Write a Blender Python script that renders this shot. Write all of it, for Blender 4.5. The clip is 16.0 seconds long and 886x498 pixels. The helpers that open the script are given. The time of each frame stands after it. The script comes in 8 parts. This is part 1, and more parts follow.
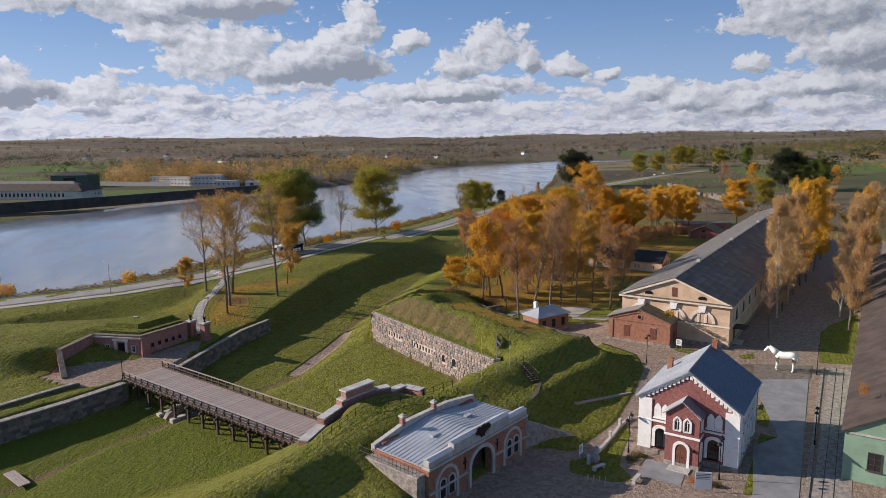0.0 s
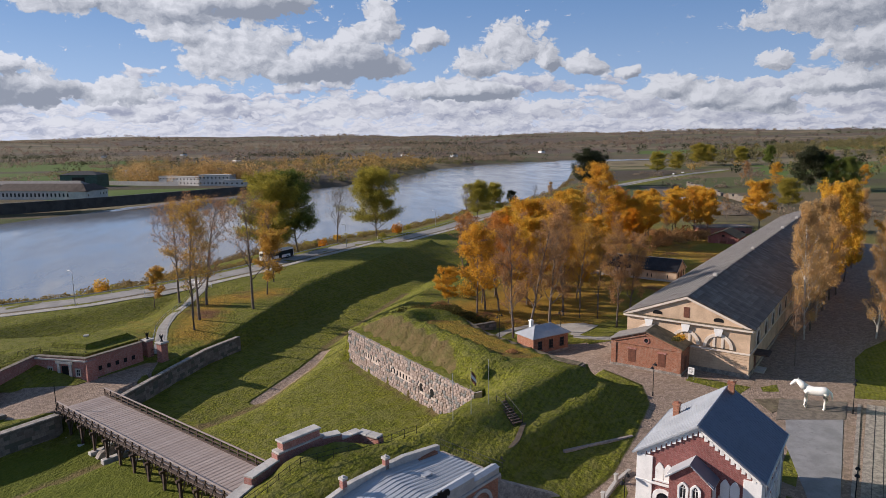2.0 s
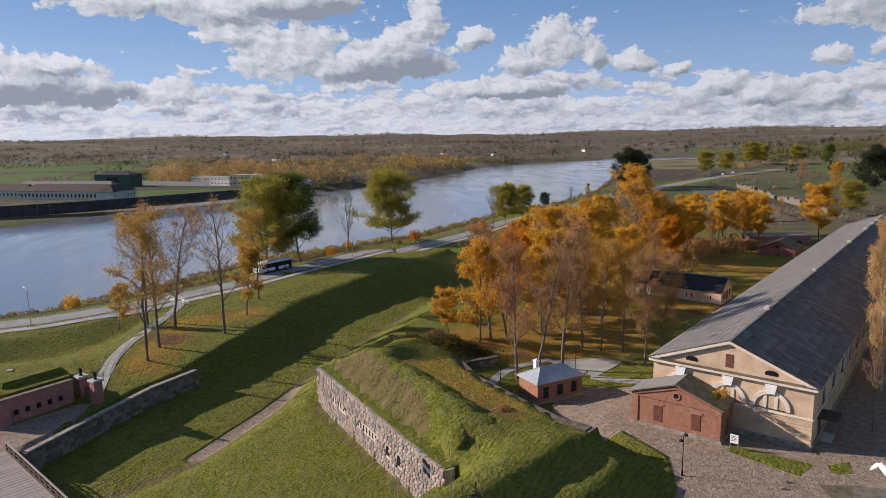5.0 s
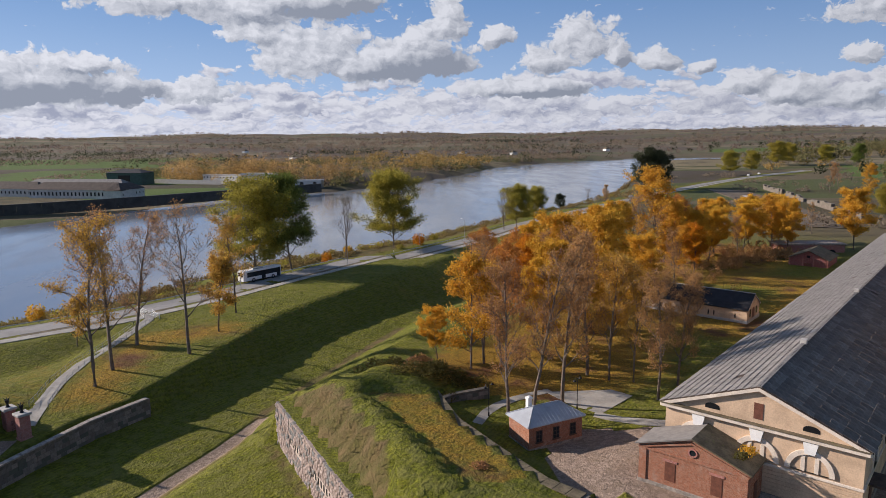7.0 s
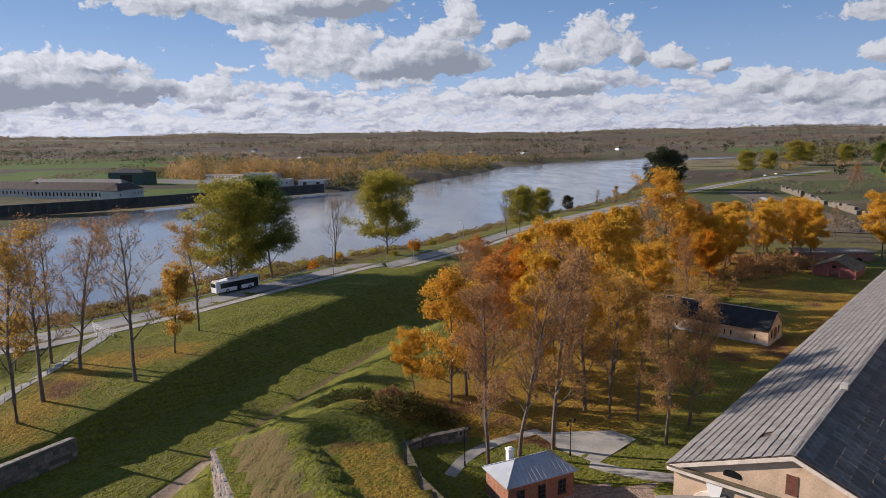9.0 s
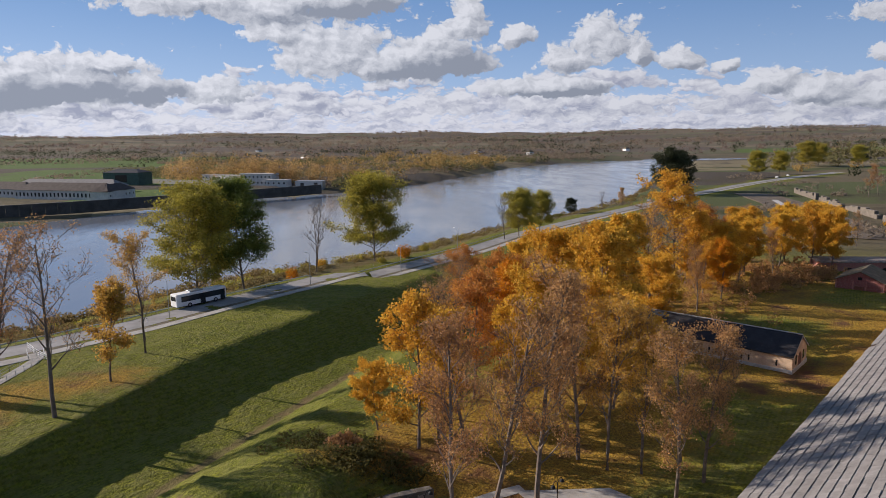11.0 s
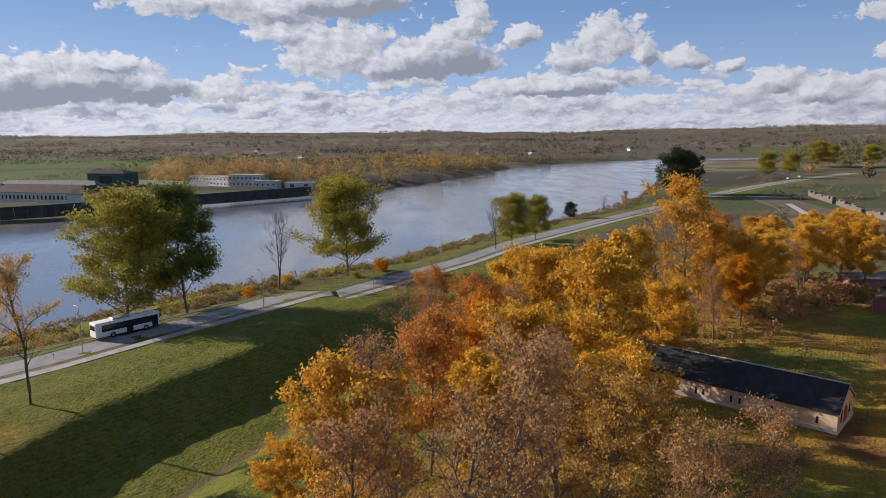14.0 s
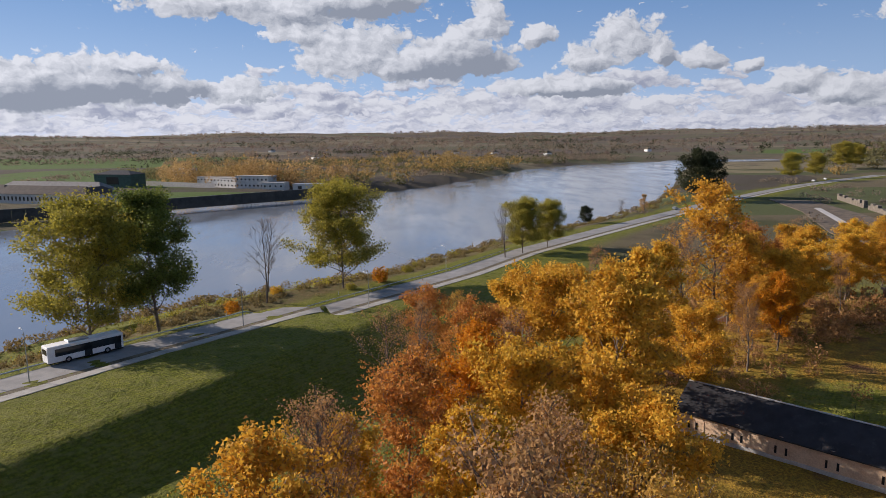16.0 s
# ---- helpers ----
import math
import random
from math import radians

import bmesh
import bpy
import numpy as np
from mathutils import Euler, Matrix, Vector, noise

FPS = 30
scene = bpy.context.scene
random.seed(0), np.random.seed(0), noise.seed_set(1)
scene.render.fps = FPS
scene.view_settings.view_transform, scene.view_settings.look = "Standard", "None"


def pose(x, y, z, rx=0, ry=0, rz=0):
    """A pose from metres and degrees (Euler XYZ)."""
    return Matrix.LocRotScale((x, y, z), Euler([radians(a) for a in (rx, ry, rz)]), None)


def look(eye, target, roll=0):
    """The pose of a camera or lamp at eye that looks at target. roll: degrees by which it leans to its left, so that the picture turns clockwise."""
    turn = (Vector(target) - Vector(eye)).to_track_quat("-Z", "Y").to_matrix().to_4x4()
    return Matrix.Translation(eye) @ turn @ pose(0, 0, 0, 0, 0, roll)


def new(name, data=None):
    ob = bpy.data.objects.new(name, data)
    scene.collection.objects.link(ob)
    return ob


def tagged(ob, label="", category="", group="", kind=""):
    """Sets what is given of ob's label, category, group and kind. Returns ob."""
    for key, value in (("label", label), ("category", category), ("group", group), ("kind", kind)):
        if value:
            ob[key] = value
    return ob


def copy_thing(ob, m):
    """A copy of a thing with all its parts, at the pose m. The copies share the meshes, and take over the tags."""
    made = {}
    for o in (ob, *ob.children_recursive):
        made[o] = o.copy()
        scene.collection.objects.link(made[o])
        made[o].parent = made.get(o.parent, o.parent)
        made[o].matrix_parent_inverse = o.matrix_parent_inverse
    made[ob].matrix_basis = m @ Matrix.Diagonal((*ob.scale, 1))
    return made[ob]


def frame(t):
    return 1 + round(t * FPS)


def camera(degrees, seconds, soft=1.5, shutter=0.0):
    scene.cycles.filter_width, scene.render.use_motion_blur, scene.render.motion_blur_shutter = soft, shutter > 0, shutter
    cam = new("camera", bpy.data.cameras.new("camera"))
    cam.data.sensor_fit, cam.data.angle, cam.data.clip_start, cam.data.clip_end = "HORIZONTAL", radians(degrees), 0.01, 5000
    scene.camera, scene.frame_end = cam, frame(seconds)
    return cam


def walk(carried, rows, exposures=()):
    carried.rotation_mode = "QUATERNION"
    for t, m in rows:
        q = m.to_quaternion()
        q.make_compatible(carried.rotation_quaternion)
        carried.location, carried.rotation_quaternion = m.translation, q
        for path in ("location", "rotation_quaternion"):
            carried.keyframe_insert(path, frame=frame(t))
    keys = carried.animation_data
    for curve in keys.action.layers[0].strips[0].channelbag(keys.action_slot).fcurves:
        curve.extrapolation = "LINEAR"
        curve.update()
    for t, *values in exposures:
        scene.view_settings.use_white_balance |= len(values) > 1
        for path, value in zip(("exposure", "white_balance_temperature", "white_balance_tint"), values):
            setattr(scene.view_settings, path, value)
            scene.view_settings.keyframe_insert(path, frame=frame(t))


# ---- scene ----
PATH = [
    (0, (8.63, 13.512, 36.992), (9.081, 15.434, 36.671), -0.6),
    (0.5, (11.024, 16.573, 36.929), (11.448, 18.502, 36.609), -0.6),
    (1, (13.337, 19.618, 36.994), (13.744, 21.549, 36.673), -0.6),
    (1.5, (15.67, 22.783, 37.034), (16.073, 24.715, 36.71), -0.7),
    (2, (17.944, 25.98, 37.065), (18.341, 27.913, 36.74), -0.7),
    (2.5, (20.237, 29.247, 37.089), (20.616, 31.183, 36.763), -0.8),
    (3, (22.403, 32.461, 37.078), (22.758, 34.402, 36.751), -0.8),
    (3.5, (24.585, 35.71, 37.055), (24.919, 37.655, 36.728), -0.8),
    (4, (26.658, 38.925, 37.149), (26.97, 40.873, 36.822), -0.8),
    (6.5, (36.474, 55.777, 37.229), (36.692, 57.738, 36.9), -0.8),
    (7, (38.191, 59.199, 37.252), (38.4, 61.161, 36.921), -0.7),
    (7.5, (40.066, 62.662, 37.255), (40.273, 64.624, 36.922), -0.8),
    (8, (41.706, 66.068, 37.216), (41.905, 68.03, 36.884), -0.8),
    (8.5, (43.315, 69.54, 37.241), (43.5, 71.504, 36.907), -0.7),
    (9, (44.862, 73.031, 37.193), (45.035, 74.996, 36.86), -0.7),
    (11.5, (52.514, 91.656, 36.613), (52.666, 93.623, 36.281), -0.6),
    (12, (53.924, 95.287, 36.702), (54.086, 97.253, 36.368), -0.6),
    (12.5, (55.252, 98.915, 36.704), (55.421, 100.88, 36.37), -0.7),
    (13, (56.552, 102.573, 36.698), (56.704, 104.539, 36.364), -0.7),
    (13.5, (57.798, 106.338, 36.604), (57.943, 108.305, 36.27), -0.6),
    (14, (59.101, 110.033, 36.563), (59.242, 112.0, 36.23), -0.6),
    (14.5, (60.362, 113.826, 36.537), (60.5, 115.793, 36.204), -0.7),
    (15, (61.4, 117.61, 36.515), (61.526, 119.578, 36.182), -0.7),
    (15.5, (62.366, 121.244, 36.558), (62.481, 123.212, 36.226), -0.6),
    (16, (63.23, 124.63, 36.477), (63.326, 126.6, 36.146), -0.6),
]
SUN_POWER, SKY_POWER = 5.0, 0.062
EXPOSURE = [(0, 0.5, 6300, 16), (16, 0.5, 6300, 16)]
cam = camera(66.5, 16.0, 0.6)
walk(cam, [(t, look(e, g, r)) for t, e, g, r in PATH], EXPOSURE)

# ---- daylight: late October sun from the west, cumulus sky ----
SUN_EL, SUN_DIR = radians(22.5), Vector((-0.93, 0.37, 0)).normalized()
sun_vec = SUN_DIR * math.cos(SUN_EL) + Vector((0, 0, math.sin(SUN_EL)))
sun = new("sun", bpy.data.lights.new("sun", "SUN"))
sun.data.energy, sun.data.angle, sun.data.color = SUN_POWER, radians(0.55), (1.0, 0.9, 0.76)
sun.matrix_world = look(sun_vec * 100, (0, 0, 0))


class Nodes:
    """A small builder for node trees."""

    def __init__(self, tree):
        self.tree = tree
        tree.nodes.clear()

    def add(self, kind):
        return self.tree.nodes.new(kind)

    def put(self, socket, value):
        if isinstance(value, bpy.types.NodeSocket):
            self.tree.links.new(value, socket)
        elif value is not None:
            socket.default_value = value

    def math(self, op, a, b=None, c=None, clamp=False):
        n = self.add("ShaderNodeMath")
        n.operation, n.use_clamp = op, clamp
        for s, v in zip(n.inputs, (a, b, c)):
            self.put(s, v)
        return n.outputs[0]

    def vec(self, op, a, b=None):
        n = self.add("ShaderNodeVectorMath")
        n.operation = op
        self.put(n.inputs[0], a)
        self.put(n.inputs[1], b)
        return n.outputs["Value"] if op in ("LENGTH", "DOT_PRODUCT", "DISTANCE") else n.outputs["Vector"]

    def mix(self, f, a, b, blend="MIX"):
        n = self.add("ShaderNodeMix")
        n.data_type, n.blend_type = "RGBA", blend
        self.put(n.inputs[0], f)
        self.put(n.inputs[6], a if not isinstance(a, tuple) else (*a, 1)[:4])
        self.put(n.inputs[7], b if not isinstance(b, tuple) else (*b, 1)[:4])
        return n.outputs[2]

    def noise(self, vector, scale, detail=4, rough=0.55, distortion=0.0):
        n = self.add("ShaderNodeTexNoise")
        self.put(n.inputs["Vector"], vector)
        n.inputs["Scale"].default_value, n.inputs["Detail"].default_value = scale, detail
        n.inputs["Roughness"].default_value, n.inputs["Distortion"].default_value = rough, distortion
        return n.outputs[0]

    def voronoi(self, vector, scale, feature="F1", randomness=1.0):
        n = self.add("ShaderNodeTexVoronoi")
        n.feature = feature
        self.put(n.inputs["Vector"], vector)
        n.inputs["Scale"].default_value, n.inputs["Randomness"].default_value = scale, randomness
        return n

    def ramp(self, value, lo, hi, a=0.0, b=1.0, smooth=True):
        n = self.add("ShaderNodeMapRange")
        n.interpolation_type = "SMOOTHSTEP" if smooth else "LINEAR"
        for s, v in zip(n.inputs, (value, lo, hi, a, b)):
            self.put(s, v)
        return n.outputs[0]

    def coords(self, scale=(1, 1, 1), space="Object"):
        c = self.add("ShaderNodeTexCoord").outputs[space]
        m = self.add("ShaderNodeMapping")
        self.put(m.inputs["Vector"], c)
        m.inputs["Scale"].default_value = scale
        return m.outputs[0]


world = bpy.data.worlds.new("sky")
scene.world = world
world.use_nodes = True
w = Nodes(world.node_tree)
sky = w.add("ShaderNodeTexSky")
sky.sky_type, sky.sun_disc, sky.sun_elevation, sky.sun_rotation = "NISHITA", False, SUN_EL, math.atan2(SUN_DIR.x, SUN_DIR.y)
sky.air_density, sky.dust_density, sky.ozone_density = 1.0, 0.6, 1.6
ways = w.add("ShaderNodeTexCoord").outputs["Generated"]
sep = w.add("ShaderNodeSeparateXYZ")
w.put(sep.inputs[0], ways)
azim = w.math("DEGREES", w.math("ARCTAN2", sep.outputs[0], sep.outputs[1]))
elev = w.math("DEGREES", w.math("ARCSINE", sep.outputs[2]))
place = w.add("ShaderNodeCombineXYZ")
w.put(place.inputs[0], azim)
w.put(place.inputs[1], elev)
uv = place.outputs[0]
# billowing edges: fractal cells stirred by noise; the light side is found by looking a step toward the sun
stir = w.add("ShaderNodeCombineXYZ")
w.put(stir.inputs[0], w.math("SUBTRACT", w.noise(uv, 0.7, 5, 0.6), 0.5))
w.put(stir.inputs[1], w.math("SUBTRACT", w.noise(w.vec("ADD", uv, (37, 11, 0)), 0.7, 5, 0.6), 0.5))
bent = w.vec("ADD", uv, w.vec("MULTIPLY", stir.outputs[0], (2.0, 1.3, 0)))


def billow(p, detail=4.0, rough=0.55, smooth=0.35):
    """Heaped rounded cells at many sizes: high in a cell's heart."""
    v = w.voronoi(p, 1.0, "SMOOTH_F1", 1.0)
    v.voronoi_dimensions, v.normalize = "2D", True
    v.inputs["Detail"].default_value, v.inputs["Roughness"].default_value = detail, rough
    v.inputs["Smoothness"].default_value = smooth
    return w.math("MULTIPLY", w.math("SUBTRACT", 0.27, v.outputs["Distance"]), 4.0)


# large cumulus: azimuth, elevation, half width, half height, greyness of the base
BIG = [(-14.8, 10.1, 7.2, 1.7, 0.1), (-8.7, 9.7, 4.3, 1.6, 0.4), (-3.8, 10.3, 5.7, 1.7, 0.95), (-4.0, 6.4, 5.3, 2.5, 0.05), (-8.8, 8.0, 2.4, 1.1, 0.1), (3.3, 5.9, 5.7, 2.2, 0.9),
       (0.1, 5.5, 4.3, 1.7, 0.5), (6.8, 9.0, 1.8, 2.6, 0.0), (4.5, 7.6, 1.6, 1.7, 0.05), (10.7, 7.7, 1.5, 1.0, 0.35), (17.5, 7.2, 3.0, 1.9, 0.05), (14.7, 5.7, 2.4, 1.4, 0.2),
       (13.5, 3.6, 5.3, 1.1, 0.7), (20.4, 6.0, 1.2, 1.0, 0.4), (23.6, 5.4, 1.7, 1.1, 0.25), (26.8, 5.0, 1.0, 0.7, 0.25), (-29.0, 3.4, 5.7, 2.2, 0.9), (-24.3, 3.9, 6.2, 2.1, 0.85),
       (-19.2, 3.6, 3.8, 1.7, 0.85), (-21.7, 5.3, 2.9, 1.0, 0.1), (-12.9, 3.5, 2.5, 1.2, 0.1), (30.0, 3.5, 2.2, 1.1, 0.2), (32.9, 2.8, 2.9, 1.3, 0.3), (36.6, 2.3, 2.6, 1.2, 0.3),
       (37.3, 5.2, 1.4, 0.8, 0.3), (41.5, 8.9, 6.5, 2.9, 0.35), (45.0, 6.0, 4.8, 2.6, 0.6), (42.0, 3.5, 3.8, 1.0, 0.35), (46.0, 3.4, 2.9, 1.4, 0.4)]


def heap(p, shade):
    """How deep a place lies in the large clouds, and how grey their undersides are there."""
    mass, dark = 0.0, 0.0
    for a, e, ra, re, grey in BIG:
        local = w.vec("MULTIPLY", w.vec("SUBTRACT", p, (a, e, 0)), (1 / ra, 1 / re, 0))
        body = w.math("SUBTRACT", 1.0, w.vec("LENGTH", w.vec("MAXIMUM", local, w.vec("MULTIPLY", local, (-1, -1.5, 0)))))
        mass = w.math("SMOOTH_MAX", body, mass, 0.25) if not isinstance(mass, float) else body
        if shade and grey > 0.03:
            low = w.math("MULTIPLY", w.ramp(w.vec("DOT_PRODUCT", local, (0.35, -0.8, 0)), -0.5, 0.5, 0.0, grey), w.ramp(body, -0.15, 0.35))
            dark = w.math("SMOOTH_MAX", low, dark, 0.12)
    return mass, dark


def big_cloud(p, shade=False):
    mass, dark = heap(p, shade)
    b = w.math("MULTIPLY", billow(w.vec("MULTIPLY", p, (0.42, 0.62, 0)), 5.0, 0.62, 0.18), 0.55)
    return w.math("ADD", mass, b), dark


field_here, dark = big_cloud(bent, True)
field_sun, _ = big_cloud(w.vec("ADD", bent, (-0.42, 0.34, 0)))
big_on = w.ramp(field_here, -0.16, 0.04)
soft_grain = w.noise(w.vec("MULTIPLY", uv, (1, 1.5, 1)), 0.9, 6, 0.6)
relief = w.math("MULTIPLY", w.math("SUBTRACT", field_here, field_sun), w.math("SUBTRACT", 0.95, w.math("MULTIPLY", dark, 0.55)))
big_light = w.math("ADD", w.math("SUBTRACT", 0.73, w.math("MULTIPLY", dark, 1.25)), w.math("ADD", relief, w.math("MULTIPLY", w.math("SUBTRACT", soft_grain, 0.5), 0.45)), clamp=True)


def row_of_clouds(wide, tall, low, high, cover, seed):
    """Ranks of small cumulus with greyer lower sides, between two elevations."""
    p = w.vec("ADD", w.vec("MULTIPLY", bent, (1 / wide, 1 / tall, 0)), (seed, seed * 0.37, 0))
    here, toward = billow(p, 4.0, 0.6, 0.15), billow(w.vec("ADD", p, (-0.14, 0.24, 0)), 4.0, 0.6, 0.15)
    drift = w.noise(w.vec("MULTIPLY", p, (0.5, 0.35, 1)), 1.0, 4, 0.6)
    fade = w.math("ADD", w.ramp(elev, high, high * 1.7, 0.0, -1.2, False), w.ramp(elev, low, low - 0.6, 0.0, -0.7, False))
    field = w.math("ADD", w.math("ADD", here, cover), w.math("ADD", fade, w.math("MULTIPLY", w.math("SUBTRACT", drift, 0.5), 2.4)))
    light = w.math("ADD", 0.62, w.math("ADD", w.math("MULTIPLY", w.math("SUBTRACT", here, toward), 0.95), w.math("MULTIPLY", w.math("SUBTRACT", drift, 0.5), -1.2)), clamp=True)
    return w.ramp(field, 0.0, 0.3), light


mid_on, mid_light = row_of_clouds(4.6, 1.9, 1.5, 3.9, 0.42, 3.0)
low_on, low_light = row_of_clouds(2.5, 0.85, 0.6, 2.9, 0.42, 11.0)
thin_on, thin_light = row_of_clouds(1.6, 0.36, -0.2, 1.5, 0.5, 23.0)
# broken cumulus over the rest of the sky
rest = w.noise(w.vec("MULTIPLY", ways, (1, 1, 1.6)), 3.2, 6, 0.55)
rest_on = w.math("MULTIPLY", w.ramp(rest, 0.55, 0.68), w.ramp(elev, 15, 26))
GREY, WHITE = (3.0, 3.4, 4.0), (7.7, 8.0, 8.3)
blue = w.mix(w.ramp(elev, 0, 13, 0.0, 1.0), (4.2, 6.0, 8.6), (1.7, 3.35, 6.2))
blue = w.mix(w.ramp(elev, 25, 60, 0.0, 0.8), blue, sky.outputs[0])
blue = w.mix(0.12, blue, sky.outputs[0])
haze = w.mix(w.ramp(elev, 0.0, 4.0, 0.85, 0.0), blue, (6.9, 7.3, 8.3))
col = w.mix(thin_on, haze, w.mix(thin_light, (5.6, 6.0, 7.0), (7.5, 7.7, 8.1)))
col = w.mix(low_on, col, w.mix(low_light, (4.3, 4.7, 5.7), (7.4, 7.6, 8.05)))
col = w.mix(mid_on, col, w.mix(mid_light, (3.6, 3.95, 4.9), (7.5, 7.75, 8.1)))
col = w.mix(big_on, col, w.mix(big_light, GREY, WHITE))
col = w.mix(rest_on, col, (7.0, 7.2, 7.6))
back = w.add("ShaderNodeBackground")
col = w.mix(1.0, col, w.ramp(azim, -25, 55, 1.1, 0.88, False), "MULTIPLY")
w.put(back.inputs[0], col)
back.inputs[1].default_value = SKY_POWER
w.put(w.add("ShaderNodeOutputWorld").inputs[0], back.outputs[0])

# ---- materials ----


def material(name, rough=0.8, metal=0.0, spec=0.3):
    m = bpy.data.materials.new(name)
    m.use_nodes = True
    n = Nodes(m.node_tree)
    b = n.add("ShaderNodeBsdfPrincipled")
    b.inputs["Roughness"].default_value, b.inputs["Metallic"].default_value = rough, metal
    b.inputs["Specular IOR Level"].default_value = spec
    n.put(n.add("ShaderNodeOutputMaterial").inputs[0], b.outputs[0])
    return m, n, b


def bump(n, b, height, strength=0.3, distance=0.05):
    node = n.add("ShaderNodeBump")
    node.inputs["Strength"].default_value, node.inputs["Distance"].default_value = strength, distance
    n.put(node.inputs["Height"], height)
    n.put(b.inputs["Normal"], node.outputs[0])


def plain(name, colour, rough=0.7, metal=0.0, vary=0.25, scale=1.5, fine=18.0, bumps=0.15, stain=None, space="Object"):
    """A worn surface: the colour with patches, grain and optional stains."""
    m, n, b = material(name, rough, metal)
    c = n.coords(space=space)
    big, small = n.noise(c, scale, 5, 0.6), n.noise(c, fine, 3, 0.6)
    lo = tuple(v * (1 - vary) for v in colour)
    hi = tuple(min(1, v * (1 + vary)) for v in colour)
    k = n.math("ADD", n.math("MULTIPLY", big, 0.65), n.math("MULTIPLY", small, 0.35))
    col = n.mix(n.ramp(k, 0.35, 0.65), lo, hi)
    if stain:
        col = n.mix(n.ramp(n.noise(c, scale * 2.3, 6, 0.7), 0.55, 0.72, 0, 0.75), col, stain)
    n.put(b.inputs["Base Color"], col)
    n.put(b.inputs["Roughness"], n.ramp(small, 0.3, 0.7, max(0.05, rough - 0.1), min(1, rough + 0.1)))
    if bumps:
        bump(n, b, k, bumps, 0.03)
    return m


def brick(name, colour, mortar, course=0.085, worn=(0.42, 0.33, 0.27)):
    m, n, b = material(name, 0.85)
    c = n.coords()
    s = n.add("ShaderNodeSeparateXYZ")
    n.put(s.inputs[0], c)
    v = n.add("ShaderNodeCombineXYZ")
    n.put(v.inputs[0], n.math("ADD", s.outputs[0], s.outputs[1]))
    n.put(v.inputs[1], s.outputs[2])
    t = n.add("ShaderNodeTexBrick")
    n.put(t.inputs["Vector"], v.outputs[0])
    t.inputs["Scale"].default_value = 1.0
    t.inputs["Brick Width"].default_value, t.inputs["Row Height"].default_value = course * 3.1, course
    t.inputs["Mortar Size"].default_value, t.inputs["Bias"].default_value = 0.010, -0.1
    t.inputs["Color1"].default_value = (*colour, 1)
    t.inputs["Color2"].default_value = (*(q * 0.66 for q in colour), 1)
    t.inputs["Mortar"].default_value = (*mortar, 1)
    col = n.mix(n.ramp(n.noise(c, 0.7, 6, 0.65), 0.52, 0.75, 0, 0.55), t.outputs[0], worn)
    col = n.mix(n.ramp(n.noise(c, 2.2, 5, 0.6), 0.35, 0.7, 0.0, 0.4), col, tuple(q * 0.45 for q in colour))
    n.put(b.inputs["Base Color"], col)
    bump(n, b, t.outputs[1], 0.35, -0.02)
    return m


def random_tint(name, low, high, rough=0.8, metal=0.0, grain=6.0, per="object", bumps=0.3, third=None, ribs=""):
    """Pieces that differ one from another, with grain."""
    m, n, b = material(name, rough, metal)
    if per == "object":
        r = n.add("ShaderNodeObjectInfo").outputs["Random"]
    else:
        r = n.add("ShaderNodeNewGeometry").outputs["Random Per Island"]
    c = n.coords()
    g = n.noise(c, grain, 5, 0.65)
    col = n.mix(r, low, high)
    if third:
        col = n.mix(n.ramp(n.math("FRACT", n.math("MULTIPLY", r, 7.31)), 0.72, 0.8), col, third)
    col = n.mix(n.ramp(g, 0.3, 0.75, 0.0, 0.5), col, tuple(q * 0.5 for q in low))
    if ribs:
        col = n.mix(n.ramp(n.noise(c, 0.45, 6, 0.75), 0.42, 0.7, 0.0, 0.5), col, tuple(q * 0.45 for q in low))
        wave = n.add("ShaderNodeTexWave")
        wave.wave_type, wave.bands_direction = "BANDS", ribs
        n.put(wave.inputs["Vector"], c)
        wave.inputs["Scale"].default_value, wave.inputs["Distortion"].default_value = 1.9, 0.8
        col = n.mix(n.ramp(wave.outputs["Fac"], 0.5, 0.95, 0.0, 0.22), col, tuple(q * 0.5 for q in low))
        g = n.math("ADD", g, n.math("MULTIPLY", wave.outputs["Fac"], -0.4))
    n.put(b.inputs["Base Color"], col)
    bump(n, b, g, bumps, 0.04)
    return m


